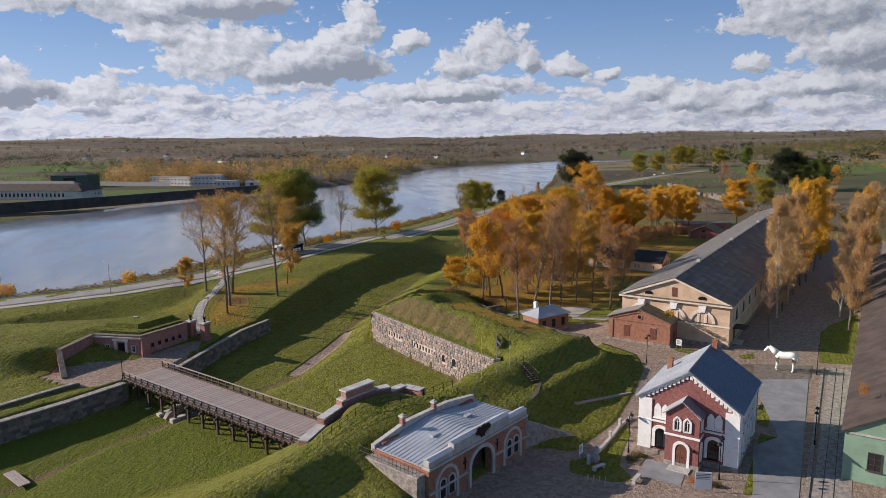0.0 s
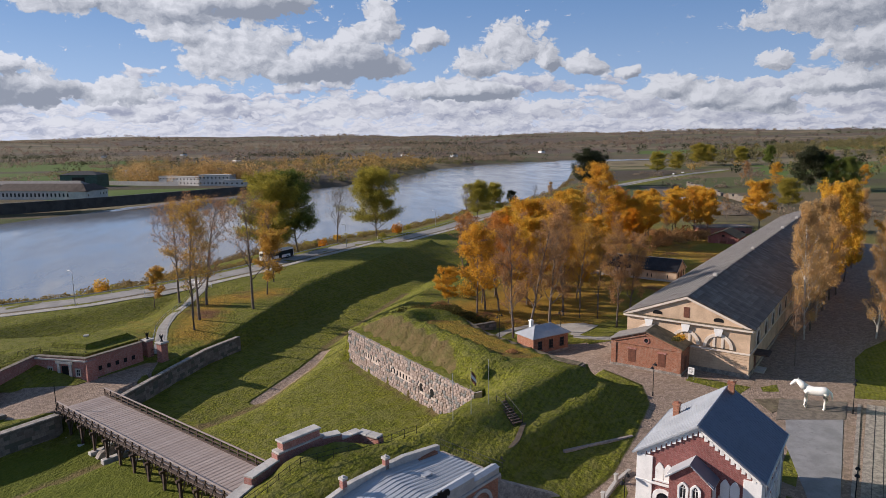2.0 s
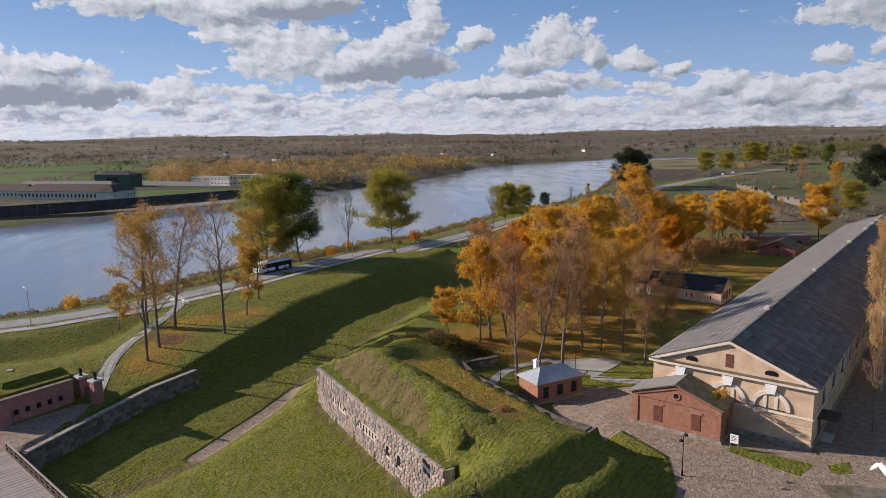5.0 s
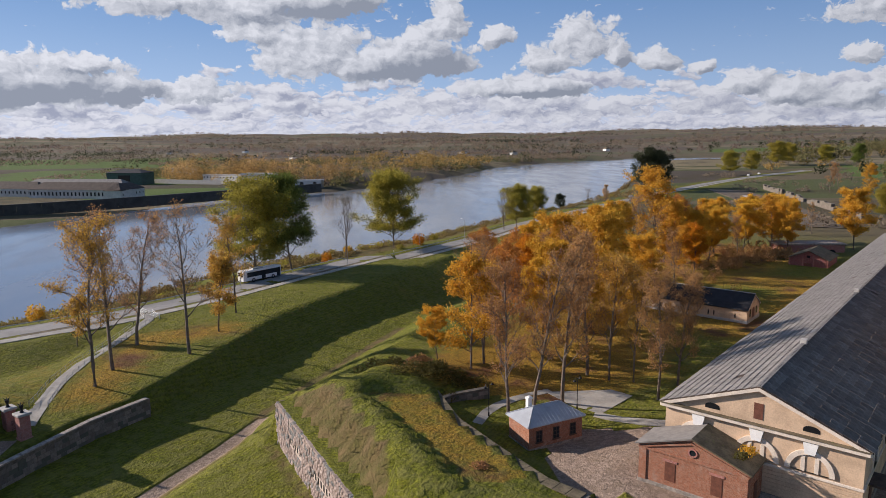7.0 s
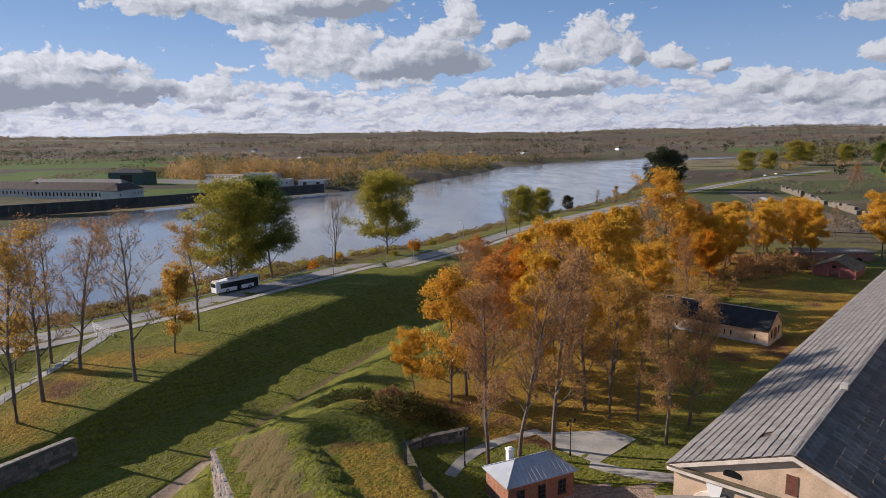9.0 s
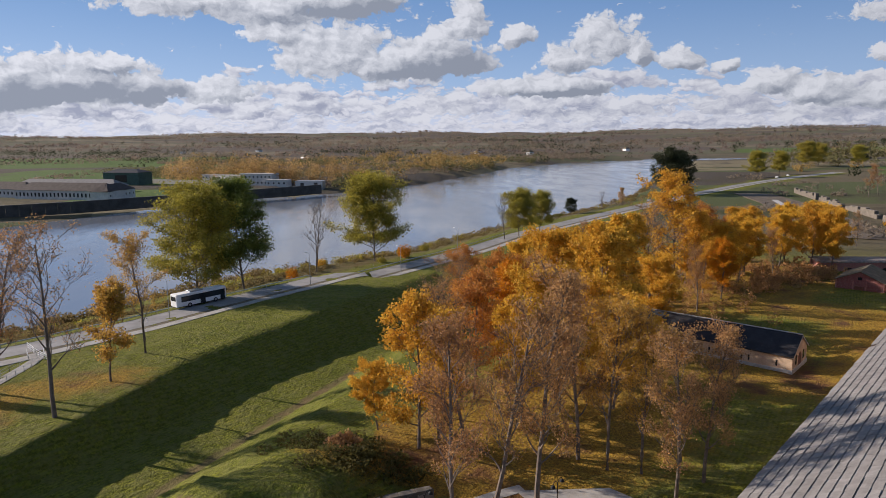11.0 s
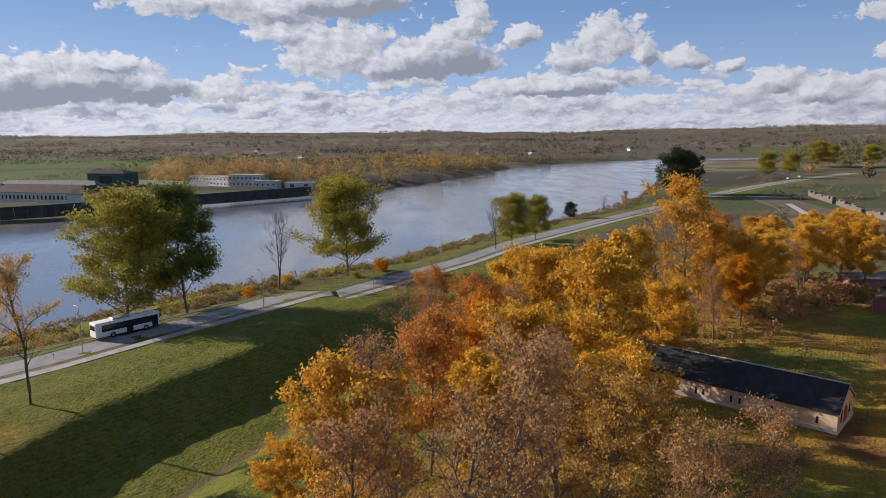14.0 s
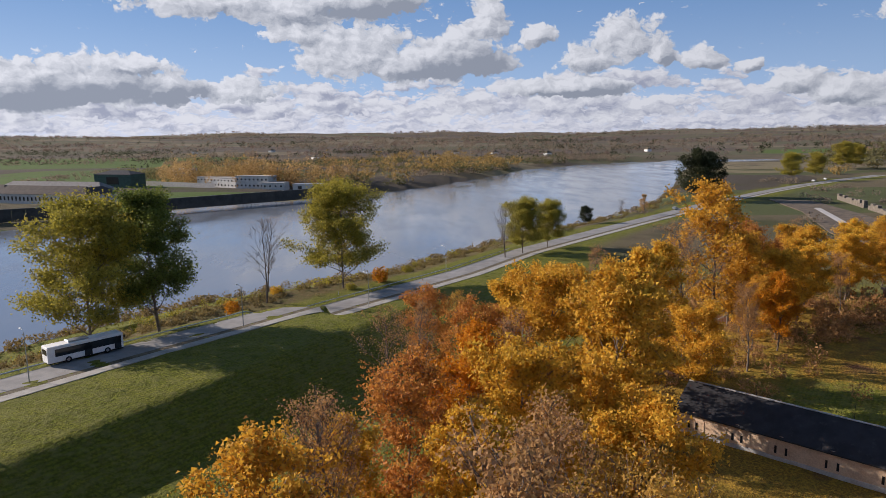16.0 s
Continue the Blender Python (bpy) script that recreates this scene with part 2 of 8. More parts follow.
def leaf_material(name, a, b_, dark):
    """Foliage: every leaf clump its own shade, every tree its own lean, with light coming through."""
    m, n, b = material(name, 0.65, 0.0, 0.15)
    r = n.add("ShaderNodeNewGeometry").outputs["Random Per Island"]
    tree = n.add("ShaderNodeObjectInfo").outputs["Random"]
    patch = n.noise(n.coords(), 0.6, 3, 0.5)
    col = n.mix(n.math("ADD", n.math("MULTIPLY", r, 0.7), n.math("MULTIPLY", n.ramp(patch, 0.3, 0.7), 0.45), clamp=True), a, b_)
    col = n.mix(n.ramp(n.math("FRACT", n.math("MULTIPLY", r, 9.7)), 0.74, 0.95, 0, 0.8), col, dark)
    col = n.mix(n.math("MULTIPLY", tree, 0.16), col, dark)
    col = n.mix(n.ramp(n.math("FRACT", n.math("MULTIPLY", tree, 5.3)), 0.4, 1.0, 0.0, 0.22), col, (a[0] * 1.02, a[1] * 0.76, a[2] * 0.9))
    n.put(b.inputs["Base Color"], col)
    t = n.add("ShaderNodeBsdfTranslucent")
    n.put(t.inputs[0], col)
    mx = n.add("ShaderNodeMixShader")
    mx.inputs[0].default_value = 0.42
    n.put(mx.inputs[1], b.outputs[0])
    n.put(mx.inputs[2], t.outputs[0])
    out = [q for q in m.node_tree.nodes if q.bl_idname == "ShaderNodeOutputMaterial"][0]
    n.put(out.inputs[0], mx.outputs[0])
    return m


def ground_material():
    m, n, b = material("grass_ground", 0.95, 0.0, 0.1)
    c = n.coords()
    big, mid, fin = n.noise(c, 0.018, 5, 0.6), n.noise(c, 0.16, 5, 0.65), n.noise(c, 2.4, 4, 0.7)
    mow = n.noise(n.vec("MULTIPLY", n.vec("ADD", c, n.vec("MULTIPLY", n.noise(c, 0.05, 2), (6, 6, 0))), (0.22, 0.22, 1)), 3.0, 3, 0.6)
    lush = n.mix(n.ramp(mid, 0.3, 0.7), (0.136, 0.149, 0.015), (0.208, 0.202, 0.023))
    lush = n.mix(n.ramp(fin, 0.38, 0.64, 0.0, 0.85), lush, (0.074, 0.075, 0.010))
    tuft = n.noise(c, 0.95, 4, 0.7)
    lush = n.mix(n.ramp(tuft, 0.48, 0.66, 0.0, 0.5), lush, (0.055, 0.064, 0.010))
    rows = n.add("ShaderNodeTexWave")
    rows.wave_type, rows.bands_direction = "BANDS", "X"
    turned = n.add("ShaderNodeMapping")
    n.put(turned.inputs["Vector"], c)
    turned.inputs["Rotation"].default_value = (0, 0, radians(37))
    n.put(rows.inputs["Vector"], turned.outputs[0])
    rows.inputs["Scale"].default_value, rows.inputs["Distortion"].default_value = 0.5, 3.0
    rows.inputs["Detail"].default_value, rows.inputs["Detail Scale"].default_value = 3.0, 0.6
    stripe = rows.outputs["Fac"]
    lush = n.mix(n.ramp(stripe, 0.35, 0.9, 0.0, 0.3), lush, (0.045, 0.05, 0.012))
    lush = n.mix(n.ramp(n.noise(c, 0.8, 5, 0.75), 0.5, 0.75, 0.0, 0.55), lush, (0.17, 0.15, 0.05))
    lush = n.mix(n.ramp(n.math("ADD", mow, n.math("MULTIPLY", big, 0.3)), 0.55, 0.8, 0.0, 0.6), lush, (0.16, 0.15, 0.045))
    dry = n.mix(n.ramp(n.noise(c, 0.5, 5, 0.7), 0.3, 0.7), (0.15, 0.105, 0.05), (0.10, 0.09, 0.03))
    leaves = n.mix(n.ramp(n.noise(c, 3.5, 4, 0.8), 0.35, 0.65), (0.13, 0.075, 0.02), (0.38, 0.23, 0.03))
    leaves = n.mix(n.ramp(n.noise(c, 0.09, 4, 0.6), 0.5, 0.68), leaves, (0.12, 0.055, 0.03))
    # open country: meadow, ploughed land, scrub, with distance haze mixed into the colour
    cell = n.voronoi(n.vec("MULTIPLY", n.vec("ADD", c, n.vec("MULTIPLY", n.noise(c, 0.004, 2), (120, 120, 0))), (0.0019, 0.0058, 0)), 1.0)
    pick = n.add("ShaderNodeSeparateColor")
    n.put(pick.inputs[0], cell.outputs["Color"])
    field = n.mix(n.ramp(pick.outputs[0], 0.42, 0.5), (0.125, 0.100, 0.060), (0.085, 0.095, 0.038))
    field = n.mix(n.ramp(pick.outputs[1], 0.68, 0.7), field, (0.20, 0.165, 0.095))
    field = n.mix(n.ramp(pick.outputs[2], 0.72, 0.74), field, (0.08, 0.065, 0.05))
    field = n.mix(n.ramp(n.noise(c, 0.012, 6, 0.7), 0.5, 0.6, 0.0, 0.8), field, (0.075, 0.06, 0.04))
    field = n.mix(n.ramp(n.noise(c, 0.006, 4, 0.7), 0.52, 0.62, 0, 0.7), field, (0.062, 0.068, 0.024))
    # painted haze: fields fade to a hazy brown past 700 m
    haze_reach = n.vec("LENGTH", c)
    field = n.mix(n.ramp(haze_reach, 700, 1500, 0.0, 0.42), field, n.mix(n.noise(n.vec("MULTIPLY", c, (1, 2.5, 1)), 0.004, 6, 0.7), (0.105, 0.078, 0.06), (0.21, 0.165, 0.13)))
    gravel_k = n.noise(c, 9.0, 4, 0.75)
    cobble = n.voronoi(c, 2.6)
    shade = n.add("ShaderNodeSeparateColor")
    n.put(shade.inputs[0], cobble.outputs["Color"])
    gravel = n.mix(n.ramp(gravel_k, 0.3, 0.7), (0.20, 0.145, 0.11), (0.42, 0.32, 0.25))
    gravel = n.mix(n.ramp(shade.outputs[0], 0.2, 0.9, 0.0, 0.6), gravel, (0.15, 0.11, 0.085))
    gravel = n.mix(n.ramp(n.noise(c, 0.3, 5, 0.7), 0.45, 0.7, 0.0, 0.6), gravel, (0.22, 0.16, 0.11))

    def mask(name):
        a = n.add("ShaderNodeAttribute")
        a.attribute_name = name
        return a.outputs["Fac"]

    def edge(name, lo=0.3, hi=0.7):
        return n.ramp(n.math("ADD", mask(name), n.math("MULTIPLY", n.math("SUBTRACT", n.noise(c, 0.35, 5, 0.75), 0.5), 0.9)), lo, hi)

    # darker, greener grass where the ditch mask is set
    lush = n.mix(n.math("MULTIPLY", edge("deep_green"), 0.75), lush, n.mix(n.ramp(fin, 0.35, 0.65), (0.062, 0.082, 0.010), (0.115, 0.128, 0.014)))
    col = n.mix(edge("dry"), lush, dry)
    col = n.mix(edge("leafy", 0.35, 0.85), col, leaves)
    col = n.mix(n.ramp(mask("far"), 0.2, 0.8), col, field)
    col = n.mix(n.ramp(mask("meadow"), 0.3, 0.7), col, n.mix(big, (0.075, 0.12, 0.03), (0.11, 0.14, 0.04)))
    col = n.mix(n.ramp(n.math("ADD", mask("gravel"), n.math("MULTIPLY", n.math("SUBTRACT", mid, 0.5), 0.25)), 0.45, 0.6), col, gravel)
    n.put(b.inputs["Base Color"], col)
    bump(n, b, n.math("ADD", n.math("MULTIPLY", fin, 0.7), n.math("MULTIPLY", n.math("SUBTRACT", n.math("ADD", n.math("MULTIPLY", mow, 0.8), tuft), n.math("MULTIPLY", stripe, 0.05)), n.ramp(mask("gravel"), 0.3, 0.6, 1.0, 0.0))), 0.95, 0.38)
    return m


def water_material():
    m, n, b = material("river_water", 0.08, 0.0, 0.5)
    c = n.coords()
    wave = n.noise(n.vec("MULTIPLY", c, (0.5, 0.5, 1)), 1.0, 5, 0.65)
    streak = n.noise(n.vec("MULTIPLY", c, (0.06, 0.016, 1)), 1.0, 5, 0.7)
    n.put(b.inputs["Base Color"], n.mix(streak, (0.155, 0.17, 0.195), (0.195, 0.205, 0.225)))
    n.put(b.inputs["Roughness"], n.ramp(streak, 0.35, 0.65, 0.08, 0.2))
    bump(n, b, n.math("ADD", wave, n.math("MULTIPLY", streak, 0.3)), 0.10, 0.08)
    return m


def glass_material():
    m, n, b = material("window_glass", 0.08, 0.0, 0.6)
    n.put(b.inputs["Base Color"], n.mix(n.noise(n.coords(), 1.3, 2), (0.012, 0.014, 0.017), (0.03, 0.035, 0.04)))
    return m


M_GROUND, M_WATER, M_GLASS = ground_material(), water_material(), glass_material()
M_ASPHALT = plain("asphalt_road", (0.245, 0.23, 0.215), 0.85, 0, 0.2, 0.25, 14, 0.1, (0.18, 0.165, 0.155), "Object")
M_DIRT = plain("trodden_earth", (0.12, 0.09, 0.062), 0.95, 0, 0.35, 0.3, 9, 0.3, (0.075, 0.07, 0.03))
M_PATH = plain("pale_concrete_path", (0.33, 0.305, 0.27), 0.9, 0, 0.18, 0.5, 9, 0.1, (0.2, 0.18, 0.15))
M_PAVING = plain("grey_paving", (0.22, 0.215, 0.215), 0.8, 0, 0.2, 0.4, 12, 0.12, (0.13, 0.125, 0.12))
M_BRICK_RED = brick("painted_red_brick", (0.27, 0.085, 0.075), (0.30, 0.18, 0.16), 0.085, (0.32, 0.12, 0.105))
M_BRICK_ORANGE = brick("weathered_orange_brick", (0.36, 0.135, 0.075), (0.36, 0.25, 0.18))
M_BRICK_OLD = brick("old_plastered_red_brick", (0.42, 0.16, 0.125), (0.40, 0.27, 0.23), 0.085, (0.50, 0.32, 0.27))
M_LIMEWASH = plain("greyed_limewash", (0.50, 0.475, 0.44), 0.85, 0, 0.15, 0.3, 3, 0.1, (0.36, 0.33, 0.30))
M_WHITE = plain("white_plaster", (0.74, 0.72, 0.69), 0.8, 0, 0.08, 0.8, 10, 0.1, (0.55, 0.52, 0.48))
M_PLASTER = plain("peeling_ochre_plaster", (0.52, 0.37, 0.25), 0.88, 0, 0.22, 0.35, 6, 0.2, (0.36, 0.22, 0.15))
M_PLASTER_PALE = plain("pale_stucco_trim", (0.62, 0.53, 0.44), 0.85, 0, 0.15, 0.9, 8, 0.15, (0.42, 0.33, 0.26))
M_STONE_PALE = plain("pale_coping_stone", (0.41, 0.385, 0.355), 0.85, 0, 0.18, 0.8, 8, 0.2, (0.28, 0.25, 0.23))
M_STONE_WALL = plain("grey_stone_masonry", (0.26, 0.225, 0.195), 0.9, 0, 0.4, 1.6, 7, 0.4, (0.12, 0.11, 0.09))
M_BOULDER = random_tint("split_boulder", (0.29, 0.22, 0.185), (0.43, 0.34, 0.295), 0.9, 0, 3.0, "object", 0.5, (0.20, 0.20, 0.19))
M_BOULDER_ISLAND = random_tint("split_boulder_joined", (0.29, 0.22, 0.185), (0.43, 0.34, 0.295), 0.9, 0, 3.0, "island", 0.5, (0.20, 0.20, 0.19))
M_FACING = random_tint("dark_facing_stone", (0.165, 0.13, 0.105), (0.31, 0.255, 0.215), 0.9, 0, 3.0, "island", 0.5, (0.12, 0.12, 0.09))
M_STONE_DARK = plain("dark_weathered_stone", (0.15, 0.125, 0.10), 0.92, 0, 0.35, 1.2, 7, 0.4, (0.10, 0.10, 0.05))
M_MORTAR = plain("wall_mortar", (0.42, 0.345, 0.295), 0.95, 0, 0.2, 1.2, 12, 0.2)
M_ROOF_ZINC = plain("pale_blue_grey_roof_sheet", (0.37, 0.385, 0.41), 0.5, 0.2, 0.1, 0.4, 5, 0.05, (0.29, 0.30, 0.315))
# darker roof tone, with the shade of the far slopes in its colour
M_ROOF_SHADED = plain("shaded_blue_roof_sheet", (0.135, 0.155, 0.20), 0.42, 0.25, 0.08, 0.5, 6, 0.04)
M_SLATE = random_tint("weathered_roof_sheet", (0.135, 0.108, 0.088), (0.20, 0.165, 0.138), 0.85, 0, 2.5, "object", 0.3, (0.23, 0.195, 0.165), "X")
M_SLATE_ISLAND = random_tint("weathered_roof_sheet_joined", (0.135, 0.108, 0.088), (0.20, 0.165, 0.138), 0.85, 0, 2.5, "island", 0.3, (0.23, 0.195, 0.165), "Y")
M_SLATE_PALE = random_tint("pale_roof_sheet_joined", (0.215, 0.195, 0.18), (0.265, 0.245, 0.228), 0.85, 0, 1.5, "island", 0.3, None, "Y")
M_TAR = plain("black_tar_roof", (0.022, 0.021, 0.024), 0.75, 0, 0.35, 0.5, 25, 0.2, (0.05, 0.045, 0.045))
M_MOSS = plain("mossy_roof", (0.12, 0.095, 0.06), 0.95, 0, 0.45, 0.7, 6, 0.5, (0.13, 0.14, 0.04))
M_ROOF_BROWN = plain("dark_brown_roof", (0.062, 0.046, 0.038), 0.9, 0, 0.3, 0.4, 5, 0.3, (0.09, 0.075, 0.05))
M_TIMBER = random_tint("weathered_bridge_timber", (0.30, 0.24, 0.215), (0.40, 0.33, 0.295), 0.85, 0, 3.0, "object", 0.25)
M_TIMBER_DARK = plain("dark_stained_timber", (0.075, 0.05, 0.038), 0.8, 0, 0.3, 2.0, 14, 0.2)
M_DOOR = plain("dark_brown_wood", (0.14, 0.055, 0.035), 0.6, 0, 0.25, 2.0, 14, 0.1)
M_IRON = plain("black_iron", (0.02, 0.02, 0.022), 0.5, 0.6, 0.2, 3, 20, 0.05)
M_STEEL = plain("galvanised_steel", (0.42, 0.43, 0.44), 0.4, 0.7, 0.12, 2, 15, 0.05)
M_HORSE = plain("white_painted_sculpture", (0.80, 0.77, 0.70), 0.5, 0, 0.05, 1.5, 10, 0.05)
M_DARK_CONCRETE = plain("very_dark_concrete", (0.065, 0.058, 0.05), 0.9, 0, 0.3, 0.2, 3, 0.2, (0.1, 0.09, 0.075))
M_SHED = plain("dark_green_sheeting", (0.06, 0.10, 0.075), 0.7, 0, 0.2, 0.4, 3, 0.1, (0.06, 0.06, 0.05))
M_GREEN_WALL = plain("flaking_green_plaster", (0.20, 0.30, 0.21), 0.85, 0, 0.15, 0.5, 7, 0.15, (0.3, 0.34, 0.26))
M_BARK = plain("tree_bark", (0.155, 0.12, 0.095), 0.95, 0, 0.35, 1.2, 12, 0.5, (0.09, 0.08, 0.055))
M_BARK_PALE = plain("birch_bark", (0.42, 0.38, 0.33), 0.9, 0, 0.25, 1.6, 10, 0.3, (0.10, 0.08, 0.07))
M_LEAF = {
    "gold": leaf_material("golden_leaves", (0.57, 0.31, 0.03), (0.80, 0.49, 0.05), (0.27, 0.145, 0.03)),
    "amber": leaf_material("amber_leaves", (0.54, 0.265, 0.03), (0.75, 0.43, 0.045), (0.24, 0.12, 0.03)),
    "orange": leaf_material("orange_leaves", (0.52, 0.18, 0.012), (0.68, 0.32, 0.014), (0.25, 0.10, 0.016)),
    "rust": leaf_material("rusty_thin_leaves", (0.35, 0.19, 0.085), (0.52, 0.295, 0.105), (0.20, 0.115, 0.07)),
    "thin": leaf_material("last_yellow_brown_leaves", (0.42, 0.235, 0.05), (0.62, 0.38, 0.06), (0.22, 0.125, 0.05)),
    "red": leaf_material("red_brown_leaves", (0.44, 0.16, 0.04), (0.58, 0.27, 0.05), (0.26, 0.12, 0.05)),
    "lime": leaf_material("yellow_green_leaves", (0.27, 0.235, 0.035), (0.45, 0.37, 0.055), (0.115, 0.11, 0.025)),
    "green": leaf_material("dull_green_leaves", (0.115, 0.15, 0.032), (0.22, 0.25, 0.05), (0.045, 0.065, 0.016)),
    "brown": leaf_material("withered_brown_scrub", (0.19, 0.14, 0.055), (0.29, 0.21, 0.08), (0.10, 0.075, 0.03)),
    "bramble": leaf_material("bramble_leaves", (0.085, 0.085, 0.022), (0.17, 0.135, 0.035), (0.05, 0.045, 0.016)),
    "conifer": leaf_material("dark_conifer", (0.035, 0.042, 0.02), (0.06, 0.066, 0.028), (0.02, 0.025, 0.014)),
    "tan": leaf_material("pale_birch_leaves", (0.44, 0.27, 0.11), (0.60, 0.39, 0.16), (0.27, 0.165, 0.08)),
    # far foliage: distance haze put into the colours, muted and greyed
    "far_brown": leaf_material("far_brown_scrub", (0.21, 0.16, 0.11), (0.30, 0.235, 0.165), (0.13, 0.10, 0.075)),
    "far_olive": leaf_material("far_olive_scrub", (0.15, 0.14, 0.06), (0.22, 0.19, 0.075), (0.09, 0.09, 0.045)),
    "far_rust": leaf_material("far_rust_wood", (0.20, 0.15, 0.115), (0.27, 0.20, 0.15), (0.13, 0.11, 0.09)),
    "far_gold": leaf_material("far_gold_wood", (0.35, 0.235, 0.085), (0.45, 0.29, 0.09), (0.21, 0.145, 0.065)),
}


# ---- mesh helpers ----
def mesh_of(name, verts, faces, mat=None, smooth=False):
    me = bpy.data.meshes.new(name)
    me.from_pydata([tuple(v) for v in verts], [], [tuple(f) for f in faces])
    if mat:
        me.materials.append(mat)
    if smooth:
        me.polygons.foreach_set("use_smooth", [True] * len(me.polygons))
    me.update()
    return me


def part(name, bm, mat, parent, label=""):
    """A bmesh, or a ready mesh, as one object under a thing or part."""
    if isinstance(bm, bpy.types.Mesh):
        me = bm
    else:
        me = bpy.data.meshes.new(name)
        bmesh.ops.recalc_face_normals(bm, faces=bm.faces)
        bm.to_mesh(me)
        bm.free()
        if mat:
            me.materials.append(mat)
    ob = new(name, me)
    ob.parent = parent
    return tagged(ob, label)


def thing(name, label, category, m=None, group="", kind=""):
    ob = new(name)
    ob.matrix_world = m if m is not None else Matrix()
    return tagged(ob, label, category, group, kind)


def solid(name, bm, mat, label, category, group="", kind=""):
    ob = part(name, bm, mat, None)
    return tagged(ob, label, category, group, kind)


def box(bm, lo, hi, m=None, bevel=0.0):
    """A box between two corners, turned by m, with worn edges if asked."""
    tmp = bmesh.new()
    bmesh.ops.create_cube(tmp, size=1.0)
    size, mid = Vector(hi) - Vector(lo), (Vector(hi) + Vector(lo)) / 2
    bmesh.ops.scale(tmp, vec=size, verts=tmp.verts)
    bmesh.ops.translate(tmp, vec=mid, verts=tmp.verts)
    if bevel:
        bmesh.ops.bevel(tmp, geom=tmp.edges[:], offset=bevel, segments=1, affect="EDGES")
    join(bm, tmp, m)
    return bm


def join(bm, other, m=None):
    if m is not None:
        bmesh.ops.transform(other, matrix=m, verts=other.verts)
    table = {v: bm.verts.new(v.co) for v in other.verts}
    for f in other.faces:
        bm.faces.new([table[v] for v in f.verts])
    other.free()


def boxed(lo, hi, m=None, bevel=0.0):
    return box(bmesh.new(), lo, hi, m, bevel)


def prism(bm, outline, depth, m=None):
    """An outline in the xz plane, drawn out along y from 0 to depth."""
    front = [bm.verts.new((x, 0, z)) for x, z in outline]
    rear = [bm.verts.new((x, depth, z)) for x, z in outline]
    if m is not None:
        for v in front + rear:
            v.co = m @ v.co
    bm.faces.new(front)
    bm.faces.new(rear[::-1])
    for i in range(len(outline)):
        j = (i + 1) % len(outline)
        bm.faces.new((front[i], rear[i], rear[j], front[j]))
    return bm


def tube(bm, points, radii, sides=8):
    """A tapering round tube through points."""
    rings = []
    for i, p in enumerate(points):
        ahead = Vector(points[min(i + 1, len(points) - 1)]) - Vector(points[max(i - 1, 0)])
        q = ahead.to_track_quat("Z", "Y") if ahead.length > 1e-6 else Euler((0, 0, 0)).to_quaternion()
        rings.append([bm.verts.new(Vector(p) + q @ Vector((math.cos(a) * radii[i], math.sin(a) * radii[i], 0)))
                      for a in (2 * math.pi * k / sides for k in range(sides))])
    for a, b in zip(rings, rings[1:]):
        for k in range(sides):
            bm.faces.new((a[k], a[(k + 1) % sides], b[(k + 1) % sides], b[k]))
    bm.faces.new(rings[0][::-1])
    bm.faces.new(rings[-1])
    return bm


def arch_outline(width, spring, rise, steps=10, pointed=False):
    """An arched opening's outline from its sill, centred on x = 0."""
    h = width / 2
    pts = [(-h, 0), (h, 0)]
    for i in range(steps + 1):
        a = math.pi * i / steps
        x = h * math.cos(a)
        z = math.sin(a) * rise
        if pointed:
            z = rise * (1 - abs(math.cos(a)) ** 1.6)
        pts.append((x, spring + z))
    return pts


def ring_prism(bm, inner, outer, depth, m=None):
    """A band between two outlines of equal count, drawn out along y."""
    n = len(inner)
    rows = []
    for ring in (inner, outer):
        for y in (0, depth):
            vs = [bm.verts.new((x, y, z)) for x, z in ring]
            if m is not None:
                for v in vs:
                    v.co = m @ v.co
            rows.append(vs)
    i0, i1, o0, o1 = rows
    for k in range(n):
        j = (k + 1) % n
        for a, b in ((i0, o0), (i1, i0), (o0, o1), (o1, i1)):
            bm.faces.new((a[k], a[j], b[j], b[k]))
    return bm


# ---- the lie of the land ----
WATER = -7.0
NEAR_BANK = [(-700, 0), (-400, 120), (-200, 185), (-90, 212), (-45, 230), (-28, 254), (-8, 282), (15, 307), (52, 331), (78, 366), (106, 406),
             (146, 442), (206, 522), (273, 652), (378, 892), (463, 1040), (560, 1090), (760, 1080), (1100, 1000)]
FAR_BANK = [(1100, 1100), (760, 1190), (508, 1220), (329, 1114), (218, 997), (150, 840), (78, 700), (-6, 600), (-66, 565), (-114, 487), (-149, 431),
            (-220, 380), (-400, 280), (-700, 170)]
RIVER = NEAR_BANK + FAR_BANK


def inside(poly, x, y):
    """Which of the points lie in a polygon."""
    hit = np.zeros(np.shape(x), bool)
    for (x0, y0), (x1, y1) in zip(poly, poly[1:] + poly[:1]):
        cross = (y0 > y) != (y1 > y)
        with np.errstate(divide="ignore", invalid="ignore"):
            hit ^= cross & (x < (x1 - x0) * (y - y0) / (y1 - y0 + 1e-12) + x0)
    return hit


def away(line, x, y, closed=False):
    """Distance to a polyline."""
    best = np.full(np.shape(x), 1e9)
    pts = line + line[:1] if closed else line
    for (x0, y0), (x1, y1) in zip(pts, pts[1:]):
        dx, dy = x1 - x0, y1 - y0
        t = np.clip(((x - x0) * dx + (y - y0) * dy) / (dx * dx + dy * dy), 0, 1)
        best = np.minimum(best, np.hypot(x - x0 - t * dx, y - y0 - t * dy))
    return best


